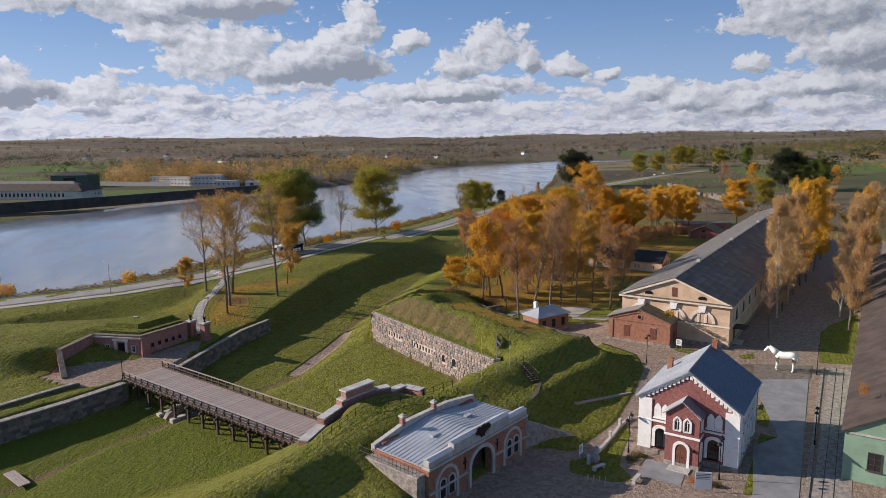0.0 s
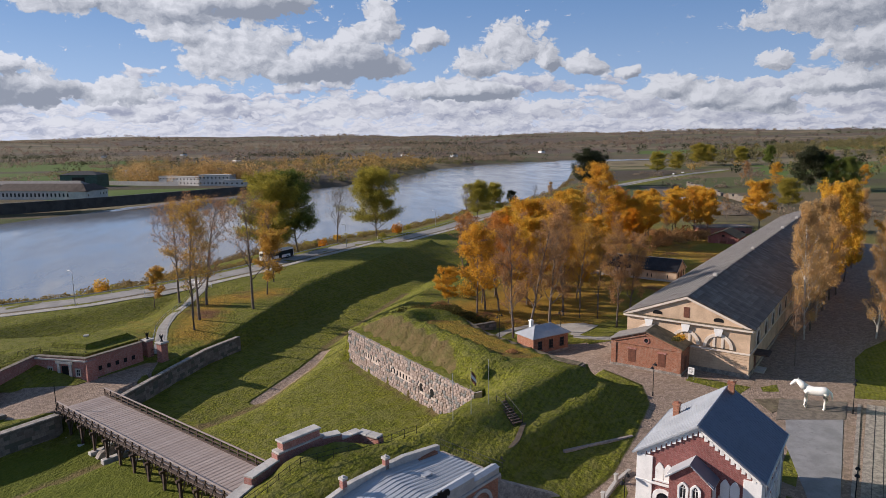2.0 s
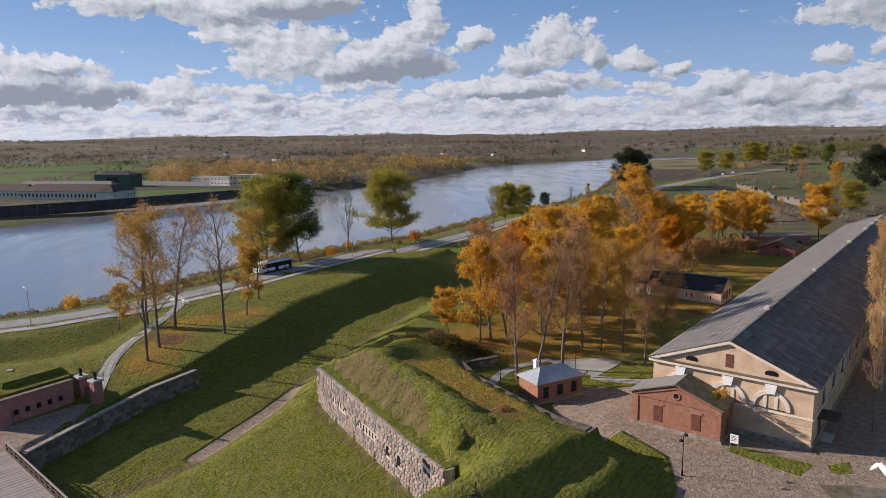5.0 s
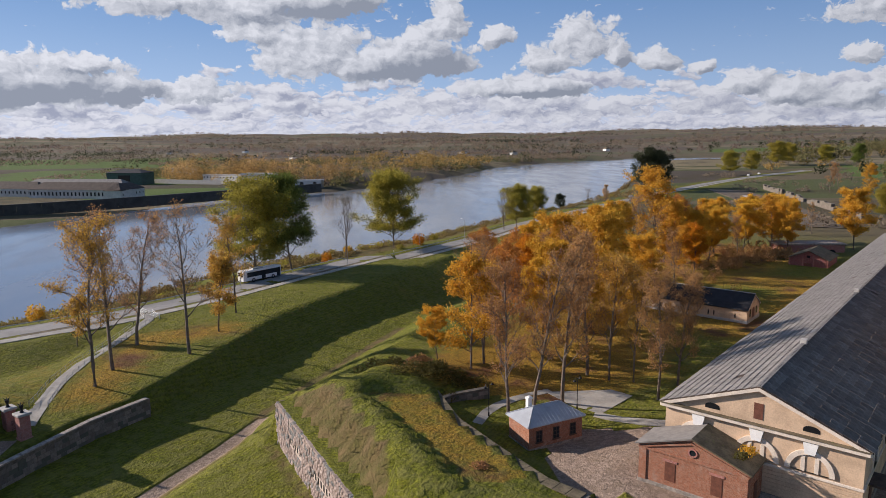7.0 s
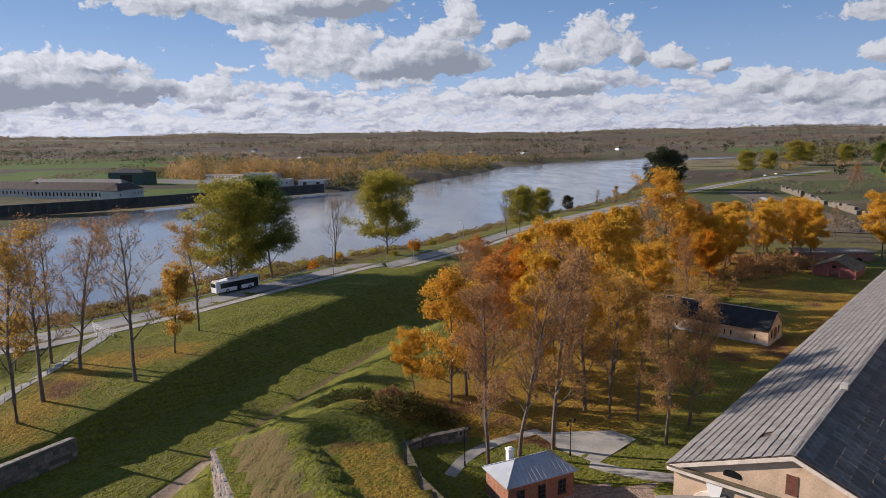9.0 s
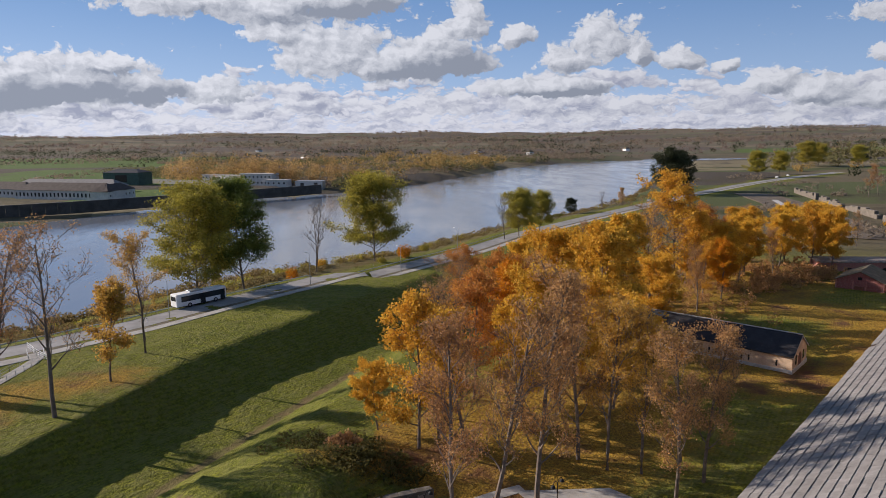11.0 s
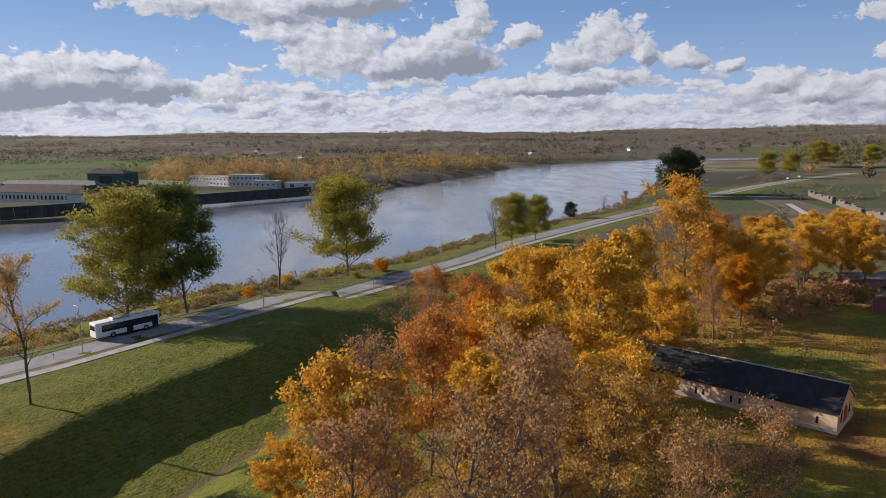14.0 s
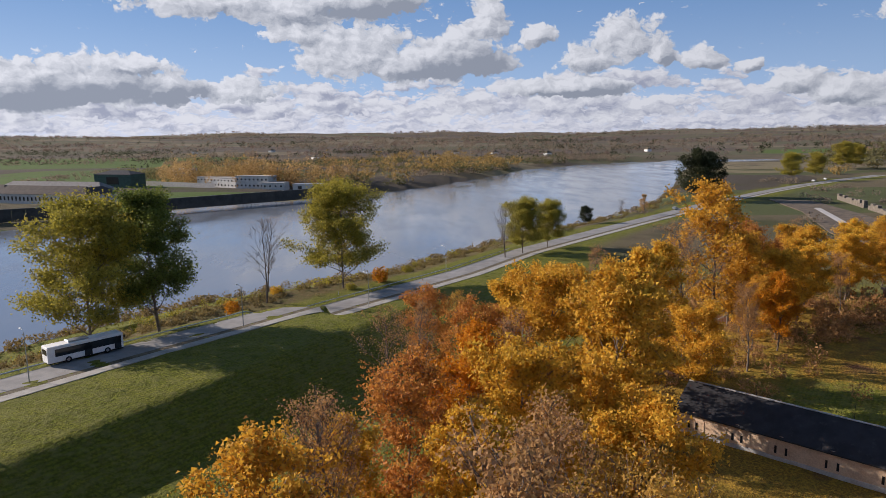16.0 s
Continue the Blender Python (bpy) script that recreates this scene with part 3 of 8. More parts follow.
def wavy(x, y, size, seed=0.0):
    """Smooth relief between -1 and 1."""
    a = np.sin(x / size + 1.7 * np.sin(y / size * 0.7 + seed) + seed) + np.sin(y / size * 1.3 + 1.3 * np.sin(x / size * 0.9 - seed) + 2 * seed)
    return (a + np.sin((x + y) / size * 2.1 + seed * 3) * 0.5) / 2.5


def country(x, y):
    """The open land far from the fortress: plain, river bed, hills at the skyline."""
    x, y = np.asarray(x, float), np.asarray(y, float)
    d = np.hypot(x - 40, y - 60)
    z = -1.6 + 0.5 * wavy(x, y, 60, 1) * np.clip((d - 250) / 200, 0, 1)
    far = np.clip((d - 1300) / 2700, 0, 1)
    z = z + far**1.5 * (52 + 22 * wavy(x, y, 420, 2) + 12 * wavy(x, y, 170, 5))
    side = x * 0.75 - (y - 300) * 0.66
    z = z + np.clip(side - 60, 0, 300) / 300 * 4 * np.clip((d - 250) / 300, 0, 1)
    bank = away(RIVER, x, y, True)
    wet = inside(RIVER, x, y)
    north = np.clip((20 - x) / 40, 0, 1) * (y > 330)
    z = z - 1.6 * north * np.clip(1 - (bank - 150) / 400, 0, 1)
    shore = WATER + 0.25 + np.clip(bank / (24 + 40 * north), 0, 1) ** (0.8 + 0.5 * north) * (z - WATER)
    z = np.where(bank < 24 + 40 * north, np.minimum(z, shore), z)
    return np.where(wet, WATER - 0.2 - np.clip(bank / 8, 0, 1) * 2.5, z)


ROAD_LEFT = [(-140, 168), (-85, 178), (-56, 186.5), (-34, 194), (-16.5, 206), (-1.5, 221), (12.5, 239), (26, 255), (46, 280), (75, 314), (97, 346), (157, 414), (235, 500), (344, 602), (470, 700)]
ROAD_RIGHT = [(-140, 156), (-85, 164), (-52, 172), (-32, 185), (-14, 197.5), (4, 216), (17, 231.5), (29, 246), (48, 268), (76, 302), (96, 331), (150, 395), (216, 464), (320, 566), (480, 690)]
ROAD_MID = [((a + c) / 2, (b + d) / 2) for (a, b), (c, d) in zip(ROAD_LEFT, ROAD_RIGHT)]
COUNTERSCARP = [(-60, 92), (-45, 103), (-31.1, 113.8), (-24.2, 119.4), (-17.6, 125.8)]
COUNTERSCARP_EAST = [(-10.4, 131.2), (-5, 143.5), (-1, 152.1), (4.2, 159.2)]
SCARP = [(24.9, 146.0), (39.3, 110.6)]
PLAZA = [(20.6, 74.6), (35.2, 85.6), (41, 83.6), (50, 90.5), (58, 100), (64, 108), (66.5, 115), (64, 123), (62, 128), (72, 132), (77, 121), (200, 236), (262, 180), (140, 60), (75, 30), (40, 46), (34, 52)]
GUARD_YARD = [(-30, 137), (-17.5, 138.8), (-11, 146), (-7.4, 147), (-10.6, 132), (-18, 127), (-24, 125.6), (-31.5, 132.3)]
X0, X1, Y0, Y1, STEP = -60.0, 132.5, 40.0, 265.0, 1.25
gx, gy = np.meshgrid(np.arange(X0, X1 + 0.01, STEP), np.arange(Y0, Y1 + 0.01, STEP), indexing="ij")
land = country(gx, gy)
fixed = np.zeros(gx.shape, bool)
fixed[[0, -1], :] = fixed[:, [0, -1]] = True


def crease(*points):
    """A line of the ground at known heights: a crest, a toe, a kerb."""
    for (x0, y0, z0), (x1, y1, z1) in zip(points, points[1:]):
        count = int(math.hypot(x1 - x0, y1 - y0) / 0.5) + 2
        for t in np.linspace(0, 1, count):
            i, j = round((x0 + (x1 - x0) * t - X0) / STEP), round((y0 + (y1 - y0) * t - Y0) / STEP)
            if 0 <= i < gx.shape[0] and 0 <= j < gx.shape[1]:
                land[i, j], fixed[i, j] = z0 + (z1 - z0) * t, True


def level(poly, z):
    m = inside(poly, gx, gy)
    land[m], fixed[m] = z, True


def shift(line, off, z):
    """A polyline moved sideways (to its left), at one height."""
    out = []
    for i, (x, y) in enumerate(line):
        (xa, ya), (xb, yb) = line[max(i - 1, 0)], line[min(i + 1, len(line) - 1)]
        d = math.hypot(xb - xa, yb - ya)
        out.append((x - (yb - ya) / d * off, y + (xb - xa) / d * off, z))
    return out


level(PLAZA, 0.0)
level(GUARD_YARD, -1.1)
level(ROAD_LEFT + ROAD_RIGHT[::-1], 1.1)
crease(*shift(ROAD_LEFT, 4, 0.7))
crease(*shift(ROAD_LEFT, 12, -1.2))
crease(*shift(ROAD_LEFT, 22, -4.0))
crease(*[(x, y, WATER + 0.2) for x, y in NEAR_BANK])
# counterscarp: stone-walled stretches, then a steep grassed slope
crease(*shift(COUNTERSCARP, 1.6, -0.95))
crease(*shift(COUNTERSCARP, 0.1, -4.0))
crease(*shift(COUNTERSCARP, -1.2, -4.0))
crease(*shift(COUNTERSCARP_EAST, 1.6, -0.8))
crease(*shift(COUNTERSCARP_EAST, 0.1, -3.7))
crease(*shift(COUNTERSCARP_EAST, -1.2, -3.7))
crease((-17.6, 126.9, -1.1), (-10.8, 131.9, -1.1))
crease((5.5, 160.5, -3.8), (18.1, 182.3, -4.1), (35.3, 204.7, -4.1), (49.6, 224.4, -4.1), (75, 255, -4.1), (84, 265, -4.1))
crease((2.6, 161.5, -0.3), (7.5, 172, 0.1), (13.0, 185, 0.5), (16.8, 198, 0.9), (25.5, 210.5, 1.2), (33.5, 221.5, 1.3), (41.8, 233, 1.25), (50.5, 246.5, 1.2), (63, 265, 1.1))
crease((4, 190, 0.7), (12, 205, 1.35), (26, 226, 1.5), (40, 243, 1.45), (52, 258, 1.4))
crease((-10, 151, -0.6), (-11.5, 170, 0.3), (-8.5, 182, 0.6), (-8.2, 199, 1.0))
crease((-4.6, 163, 0.3), (-4.4, 182, 0.5))
# bank behind the guardhouse
crease((-60, 140, 2.6), (-44, 147, 2.7), (-27, 148, 2.7), (-13.5, 152.5, 2.5))
crease((-60, 152, 2.6), (-44, 156, 2.5), (-26, 158, 1.9), (-16, 158, 0.9))
crease((-60, 163, 0.9), (-52, 167.4, 0.9), (-37, 174.5, 0.95), (-27, 183.2, 1.0), (-19.6, 190, 1.0))
crease((-60, 157.5, -1.5), (-49, 163, -1.6), (-35, 168, -1.6), (-21, 174.5, -1.4), (-16.5, 180.5, -1.0), (-13.2, 191, -0.3))
crease((-42, 122, -0.9), (-32.9, 119.4, -0.9), (-26.5, 125.4, -1.0))
crease((-60, 138.5, 2.3), (-48, 138.8, 2.3), (-40, 138, 2.3), (-33.5, 138.2, 2.2))
crease((-60, 132, -0.4), (-48, 133, -0.4), (-38, 132.8, -0.5), (-33.4, 133.2, -0.8))
# ditch: stream bed, floors
crease((-60, 68, -4.7), (-26, 100, -4.8), (-10.8, 115, -4.7), (0, 123.5, -4.6), (9.2, 132, -4.9), (18.0, 149, -5.2), (21.4, 161, -4.9), (32.7, 183.4, -4.8), (44.3, 204.2, -4.8), (60, 230, -4.8), (80, 258, -4.8))
crease((-20, 104, -3.9), (-4, 117, -3.9), (6, 122, -3.8), (15, 135, -3.7), (21.5, 148, -3.6))
crease((12, 112, -3.3), (24, 126, -3.2))
crease(*shift(SCARP, 0.4, -3.2))
crease(*shift(SCARP, -1.4, -3.2))
# bastion: parapet behind the stone face, terreplein, retaining edge
crease(*shift(SCARP, 1.9, 2.85))
crease(*shift(SCARP, 3.4, 3.5))
crease((25.4, 147.4, 2.5), (30, 152, 2.6))
crease((32, 150.5, 4.6), (33.4, 145, 5.5), (34.6, 140, 5.7))
crease((31.2, 144.2, 5.0), (35.2, 134.0, 5.35), (39.8, 121.5, 5.4), (41.6, 115.0, 5.2))
crease((35.0, 142.4, 5.75), (37.1, 137.3, 5.8), (40.2, 130.3, 5.9), (42.3, 124.7, 5.85), (44.8, 117.6, 5.5))
crease((35.2, 143.4, 5.7), (37.8, 145.9, 5.8), (40.8, 146.2, 5.7), (44.2, 145.7, 5.0), (46.4, 145.2, 4.2))
crease((36.6, 141.6, 4.65), (38.5, 137.6, 4.7), (41.7, 130.2, 4.75), (43.8, 125.0, 4.7), (46.2, 118.8, 4.5))
crease((37.2, 142.9, 4.6), (40.6, 143.2, 4.4), (44.6, 142.9, 4.1))
crease((44.8, 143.2, 4.0), (46.4, 135.0, 4.0), (50.1, 126.2, 3.95), (53.2, 119.3, 3.9), (55.4, 116.2, 3.6))
crease((45.7, 144.6, 3.9), (47.3, 135.3, 3.9), (51.1, 126.4, 3.85), (54.3, 119.5, 3.8), (57.2, 116.2, 3.4))
crease((48.2, 146.6, -1.0), (49.5, 136.2, -1.6), (53.3, 127.4, -1.4), (56.8, 120.9, -0.6), (60.2, 118.4, -0.3), (64.3, 115.6, 0.0))
crease((23.2, 148.2, -3.0), (25.5, 155, -2.0), (30, 160, -1.2), (38, 172, -0.4), (50, 195, -0.8), (66, 222, -1.0), (86, 250, -1.2))
crease((37, 156, 3.4), (41, 158.5, 2.8), (47, 157, 1.8))
crease((47, 150.5, -0.6), (52, 153.5, -1.0), (56, 155, -1.4))
# curtain: outer crest, berm, inner slope
crease((-20, 57, 5.2), (-2, 72.8, 5.2), (6, 77.5, 5.2), (12, 84, 5.2))
crease((24.8, 92.3, 5.0), (31.2, 96.6, 4.9), (35.4, 98.9, 4.9), (40.2, 102.0, 4.9), (45.7, 105.9, 4.9), (51.0, 110.6, 4.8), (55.0, 113.6, 4.5), (58.2, 117.0, 3.2))
crease((31.0, 98.2, 4.9), (40.0, 104.6, 4.9), (48.5, 111.0, 4.9), (53.0, 115.0, 4.6))
crease((11.2, 83.6, 4.9), (13.2, 87.0, 5.2), (15.6, 89.8, 5.8), (19.0, 92.8, 5.9), (22.0, 93.6, 5.4), (24.8, 92.3, 5.1))
crease((-17.5, 56.2, 5.1), (-1.0, 71.0, 5.1), (6.2, 76.2, 5.1), (10.6, 79.8, 5.1), (16.4, 84.6, 5.2), (22.6, 89.4, 5.0))
crease((-13, 52, 3.0), (2.5, 67.2, 3.0), (10.0, 73.2, 3.0), (14.6, 77.4, 3.1))
crease((-10, 47.5, 3.0), (5.5, 62.5, 3.0), (13, 68.8, 3.0), (18.4, 73.4, 3.0))
crease((31.5, 91.0, 3.6), (37.6, 95.0, 3.3), (42.4, 99.8, 3.2), (46.2, 102.4, 3.2), (51.4, 106.6, 3.1), (57.2, 111.6, 2.9))
crease((34, 89.8, 3.3), (40.2, 94.6, 3.0), (45.6, 99.0, 3.1), (49.8, 102.4, 3.1), (54.6, 106.6, 3.0), (58.6, 110.2, 2.7))
crease((40, 90.6, 1.2), (46.8, 96.7, 0.5), (53.6, 99.9, 0.3), (59.6, 103.0, 0.2), (62.0, 110.8, 0.1))
crease((36.5, 86.5, 1.2), (41.5, 84.5, 0.3))
crease((-6, 44, 0), (12, 58, 0), (20, 64, 0))
crease((-40, 66, -4.2), (-26, 78, -4.1), (-8, 92, -4.0), (2, 97, -3.8), (9, 102.5, -3.7), (13, 106, -3.4), (22, 106.5, -3.1), (31, 109, -3.0), (36.4, 113.5, -3.0))
# park and yards
crease((55, 131, -1.3), (62, 129, -0.5))
crease((57, 137, -1.7), (66, 139, -1.8), (76, 152, -1.8), (95, 165, -2.0), (116, 189, -2.6), (127, 199, -2.7))
crease((62, 158, -1.7), (80, 185, -2.1), (100, 208, -2.6), (112, 243, -2.5), (125, 260, -2.6))
crease((72, 133, -0.8), (100, 158, -1.4), (132, 190, -1.6))
for _ in range(2600):
    mean = land.copy()
    mean[1:-1, 1:-1] = (land[:-2, 1:-1] + land[2:, 1:-1] + land[1:-1, :-2] + land[1:-1, 2:]) / 4
    land = np.where(fixed, land, land + 1.0 * (mean - land))


def height(x, y):
    """The ground's height at a place."""
    if X0 < x < X1 and Y0 < y < Y1:
        u, v = (x - X0) / STEP, (y - Y0) / STEP
        i, j = int(u), int(v)
        u, v = u - i, v - j
        return float((land[i, j] * (1 - u) + land[min(i + 1, len(land) - 1), j] * u) * (1 - v)
                     + (land[i, min(j + 1, land.shape[1] - 1)] * (1 - u) + land[min(i + 1, len(land) - 1), min(j + 1, land.shape[1] - 1)] * u) * v)
    return float(country(x, y))


def stretch(lo, hi, step, below, above, grow=1.13):
    """Grid lines: even between lo and hi, wider and wider outside."""
    mid = list(np.arange(lo, hi + 0.01, step))
    down, up, s = [], [], step
    while (down or mid)[-1 if down else 0] > below:
        s *= grow
        down.append((down or mid)[-1 if down else 0] - s)
    s = step
    while (up or mid)[-1] < above:
        s *= grow
        up.append((up or mid)[-1] + s)
    return np.array(down[::-1] + mid + up)


def build_ground():
    xs, ys = stretch(X0, X1, STEP, -4300, 4300, 1.09), stretch(Y0, Y1, STEP, -900, 4400, 1.075)
    x, y = np.meshgrid(xs, ys, indexing="ij")
    z = country(x, y)
    i0, j0 = int(np.argmin(abs(xs - X0))), int(np.argmin(abs(ys - Y0)))
    z[i0 : i0 + land.shape[0], j0 : j0 + land.shape[1]] = land
    near = np.clip(1 - (np.maximum(abs(x - 36) - 96, abs(y - 150) - 112)) / 40, 0, 1)
    paved = inside(PLAZA, x, y) | inside(GUARD_YARD, x, y)
    z += np.where(paved, 0, near * (0.07 * wavy(x, y, 2.3, 4) + 0.05 * wavy(x, y, 0.9, 7)))
    nx, ny = x.shape
    verts = np.stack([x, y, z], -1).reshape(-1, 3)
    idx = np.arange(nx * ny).reshape(nx, ny)
    faces = np.stack([idx[:-1, :-1], idx[1:, :-1], idx[1:, 1:], idx[:-1, 1:]], -1).reshape(-1, 4)
    me = mesh_of("ground", verts, faces, M_GROUND, True)

    def soft(mask_in, width):
        return np.clip(mask_in / width, 0, 1)

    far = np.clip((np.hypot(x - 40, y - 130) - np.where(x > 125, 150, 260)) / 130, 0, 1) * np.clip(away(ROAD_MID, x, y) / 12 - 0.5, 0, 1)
    meadow = np.zeros(x.shape)
    for poly in ([(-330, 700), (-100, 690), (-90, 800), (-130, 1000), (-420, 1000)], [(-900, 1000), (-160, 1050), (-260, 1500), (-1000, 1500)],
                 [(420, 560), (900, 560), (1000, 760), (560, 760)], [(700, 1300), (1500, 1250), (1600, 1500), (800, 1500)],
                 [(-165, 500), (-40, 590), (-40, 630), (-160, 640)]):
        meadow[inside(poly, x, y)] = 1
    leafy = np.maximum.reduce([
        0.75 * np.clip(1.1 - away([(-4.5, 160), (-3.5, 185), (9, 190)], x, y) / 11, 0, 1),
        np.clip(1.25 - away([(56, 160), (72, 170), (95, 215), (120, 250), (150, 275)], x, y) / 24, 0, 1) * inside([(46, 158), (66, 150), (98, 160), (150, 220), (190, 300), (120, 290), (80, 240), (52, 190)], x, y),
        np.clip(1.0 - away([(96, 118), (150, 165)], x, y) / 9, 0, 1) * 0.8,
        np.clip(0.75 - away([(47, 156), (41, 160)], x, y) / 8, 0, 1), 0.66 * inside([(37.2, 143), (45.5, 143), (50.8, 126), (54, 119), (46.5, 118.5), (41.7, 131)], x, y),
        0.8 * np.clip(1.3 - away([(98, 205), (108, 188), (124, 182), (150, 215), (132, 232)], x, y) / 16, 0, 1), 0.75 * np.clip(1.2 - away([(128, 226), (160, 250)], x, y) / 14, 0, 1),
        0.45 * inside([(-12, 150), (-24, 160), (-20, 178), (-12, 180)], x, y)])
    dry = np.maximum.reduce([0.75 * inside([(26, 147), (33, 146), (40, 122), (37.5, 116)], x, y), np.clip(1.2 - away(shift2(ROAD_LEFT, 14), x, y) / 9, 0, 1),
                             np.clip(0.85 - away([(-26, 100), (-10.8, 115), (9.2, 132), (18, 150), (21, 161), (33, 184), (44, 204)], x, y) / 2.6, 0, 1),
                             np.clip(0.7 - away([(24, 145), (36, 118)], x, y) / 3, 0, 1)])
    edge_in = np.where(inside(PLAZA, x, y), 1, -1) * away(PLAZA, x, y, True)
    gravel = np.maximum.reduce([np.clip(0.5 + edge_in / 2.6, 0, 1), inside(GUARD_YARD, x, y) * 1.0, inside([(57.5, 127), (58.5, 133), (60, 141.5), (65.5, 142.5), (74, 140), (71.5, 133), (73, 131), (64, 123), (61, 121)], x, y) * 1.0, np.clip(1.0 - away([(9, 134), (14.7, 145), (21, 158)], x, y) / 2.2, 0, 1)])
    # ditch floor southwest of the bridge, coloured a darker green
    deep_green = inside([(-60, 64), (-14, 92), (8, 99), (-13, 123), (-24, 118), (-60, 90)], x, y) * 1.0
    for name, values in (("deep_green", deep_green), ("far", far), ("meadow", meadow), ("leafy", leafy), ("dry", dry), ("gravel", gravel)):
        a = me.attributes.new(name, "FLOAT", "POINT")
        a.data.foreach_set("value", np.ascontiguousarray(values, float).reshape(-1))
    return tagged(new("ground", me), "grassed fortress earthworks, ditches and open plain to the horizon", "ground", kind="structure")


def shift2(line, off):
    return [(x, y) for x, y, _ in shift(line, off, 0)]


build_ground()


def sheet(name, poly, z, mat, label, category, thick=0.05, drape=False, kind="structure"):
    """A flat slab on the ground, with an edge of its own."""
    bm = bmesh.new()
    top = [bm.verts.new((x, y, (height(x, y) if drape else 0) + z)) for x, y in poly]
    low = [bm.verts.new((v.co.x, v.co.y, v.co.z - thick - 0.3)) for v in top]
    bm.faces.new(top)
    for i in range(len(poly)):
        j = (i + 1) % len(poly)
        bm.faces.new((top[i], low[i], low[j], top[j]))
    bmesh.ops.triangulate(bm, faces=bm.faces[:])
    return solid(name, bm, mat, label, category, kind=kind)


def strip(name, left, right, lift, mat, label, category, across=3, kind="structure", lower=0.35, flat=None):
    """A road or path between two edges, lying on the ground."""
    bm = bmesh.new()
    rows = []

    def fine(line):
        total = [0.0]
        for (x0, y0), (x1, y1) in zip(line, line[1:]):
            total.append(total[-1] + math.hypot(x1 - x0, y1 - y0))
        n = max(2, int(total[-1] / 3.0))
        s = np.linspace(0, total[-1], n)
        return s, np.interp(s, total, [p[0] for p in line]), np.interp(s, total, [p[1] for p in line])

    n = max(len(fine(left)[0]), len(fine(right)[0]))

    def even(line):
        _, a, b = fine(line)
        k = np.linspace(0, len(a) - 1, n)
        return np.interp(k, range(len(a)), a), np.interp(k, range(len(b)), b)

    lx, ly = even(left)
    rx, ry = even(right)
    for i in range(n):
        row = []
        for k in range(across + 1):
            t = k / across
            x, y = lx[i] + (rx[i] - lx[i]) * t, ly[i] + (ry[i] - ly[i]) * t
            row.append((x, y, (height(x, y) if flat is None else flat) + lift))
        rows.append([bm.verts.new((row[0][0], row[0][1], row[0][2] - lower))] + [bm.verts.new(p) for p in row] + [bm.verts.new((row[-1][0], row[-1][1], row[-1][2] - lower))])
    for a, b in zip(rows, rows[1:]):
        for k in range(len(a) - 1):
            bm.faces.new((a[k], a[k + 1], b[k + 1], b[k]))
    return solid(name, bm, mat, label, category, kind=kind)


def river():
    """The water sheet between and a little under both banks."""
    bm = bmesh.new()
    n = len(NEAR_BANK)
    near = [(x + 6, y - 9) for x, y in NEAR_BANK]
    s = np.linspace(0, 1, 60)
    a = np.array([[np.interp(t, np.linspace(0, 1, n), [p[k] for p in near]) for k in (0, 1)] for t in s])
    f = [(x - 8, y + 12) for x, y in FAR_BANK[::-1]]
    b = np.array([[np.interp(t, np.linspace(0, 1, len(f)), [p[k] for p in f]) for k in (0, 1)] for t in s])
    rows = []
    for p, q in zip(a, b):
        rows.append([bm.verts.new((*(p + (q - p) * t), WATER)) for t in (0, 0.25, 0.5, 0.75, 1)])
    for p, q in zip(rows, rows[1:]):
        for k in range(4):
            bm.faces.new((p[k], p[k + 1], q[k + 1], q[k]))
    return solid("water", bm, M_WATER, "wide grey-blue river reflecting a cloudy sky", "river", kind="structure")


river()
road_r = shift2(ROAD_LEFT, -6.4)
strip("road", ROAD_LEFT, road_r, 0.06, M_ASPHALT, "worn grey asphalt road along the river bank", "road", 3)
strip("pavement", shift2(ROAD_LEFT, -8.1), shift2(ROAD_LEFT, -10.4), 0.10, M_PATH, "pale concrete footway beside the river road", "pavement", 2)
strip("verge", road_r, shift2(ROAD_LEFT, -8.1), 0.03, M_MOSS, "worn grass verge strewn with leaves between road and footway", "verge", 2)


# ---- buildings ----
def axis_pose(x, y, z, degrees):
    """A local frame: x along the front to the right as one faces it, y into the building."""
    return pose(x, y, z, 0, 0, degrees)


def gable_walls(w, d, eave, ridge, thick=0.45):
    """Four walls with two gables: x across the front (centred), y from 0 to d."""
    bm = bmesh.new()
    h = w / 2
    outline = [(-h, 0), (h, 0), (h, eave), (0, ridge), (-h, eave)]
    prism(bm, outline, thick)
    prism(bm, outline, thick, Matrix.Translation((0, d - thick, 0)))
    box(bm, (-h, thick, 0), (-h + thick, d - thick, eave))
    box(bm, (h - thick, thick, 0), (h, d - thick, eave))
    return bm


def roof_slab(w, d, eave, ridge, side, over=0.35, front=0.3, thick=0.14):
    """One slope of a gable roof."""
    h = w / 2
    slope = (ridge - eave) / h
    x1, z1 = h + over, eave - slope * over
    up = thick * math.sqrt(1 + slope * slope)
    bm = bmesh.new()
    prism(bm, [(0, ridge), (side * x1, z1), (side * x1, z1 + up), (0, ridge + up)], d + 2 * front, Matrix.Translation((0, -front, 0)))
    return bm


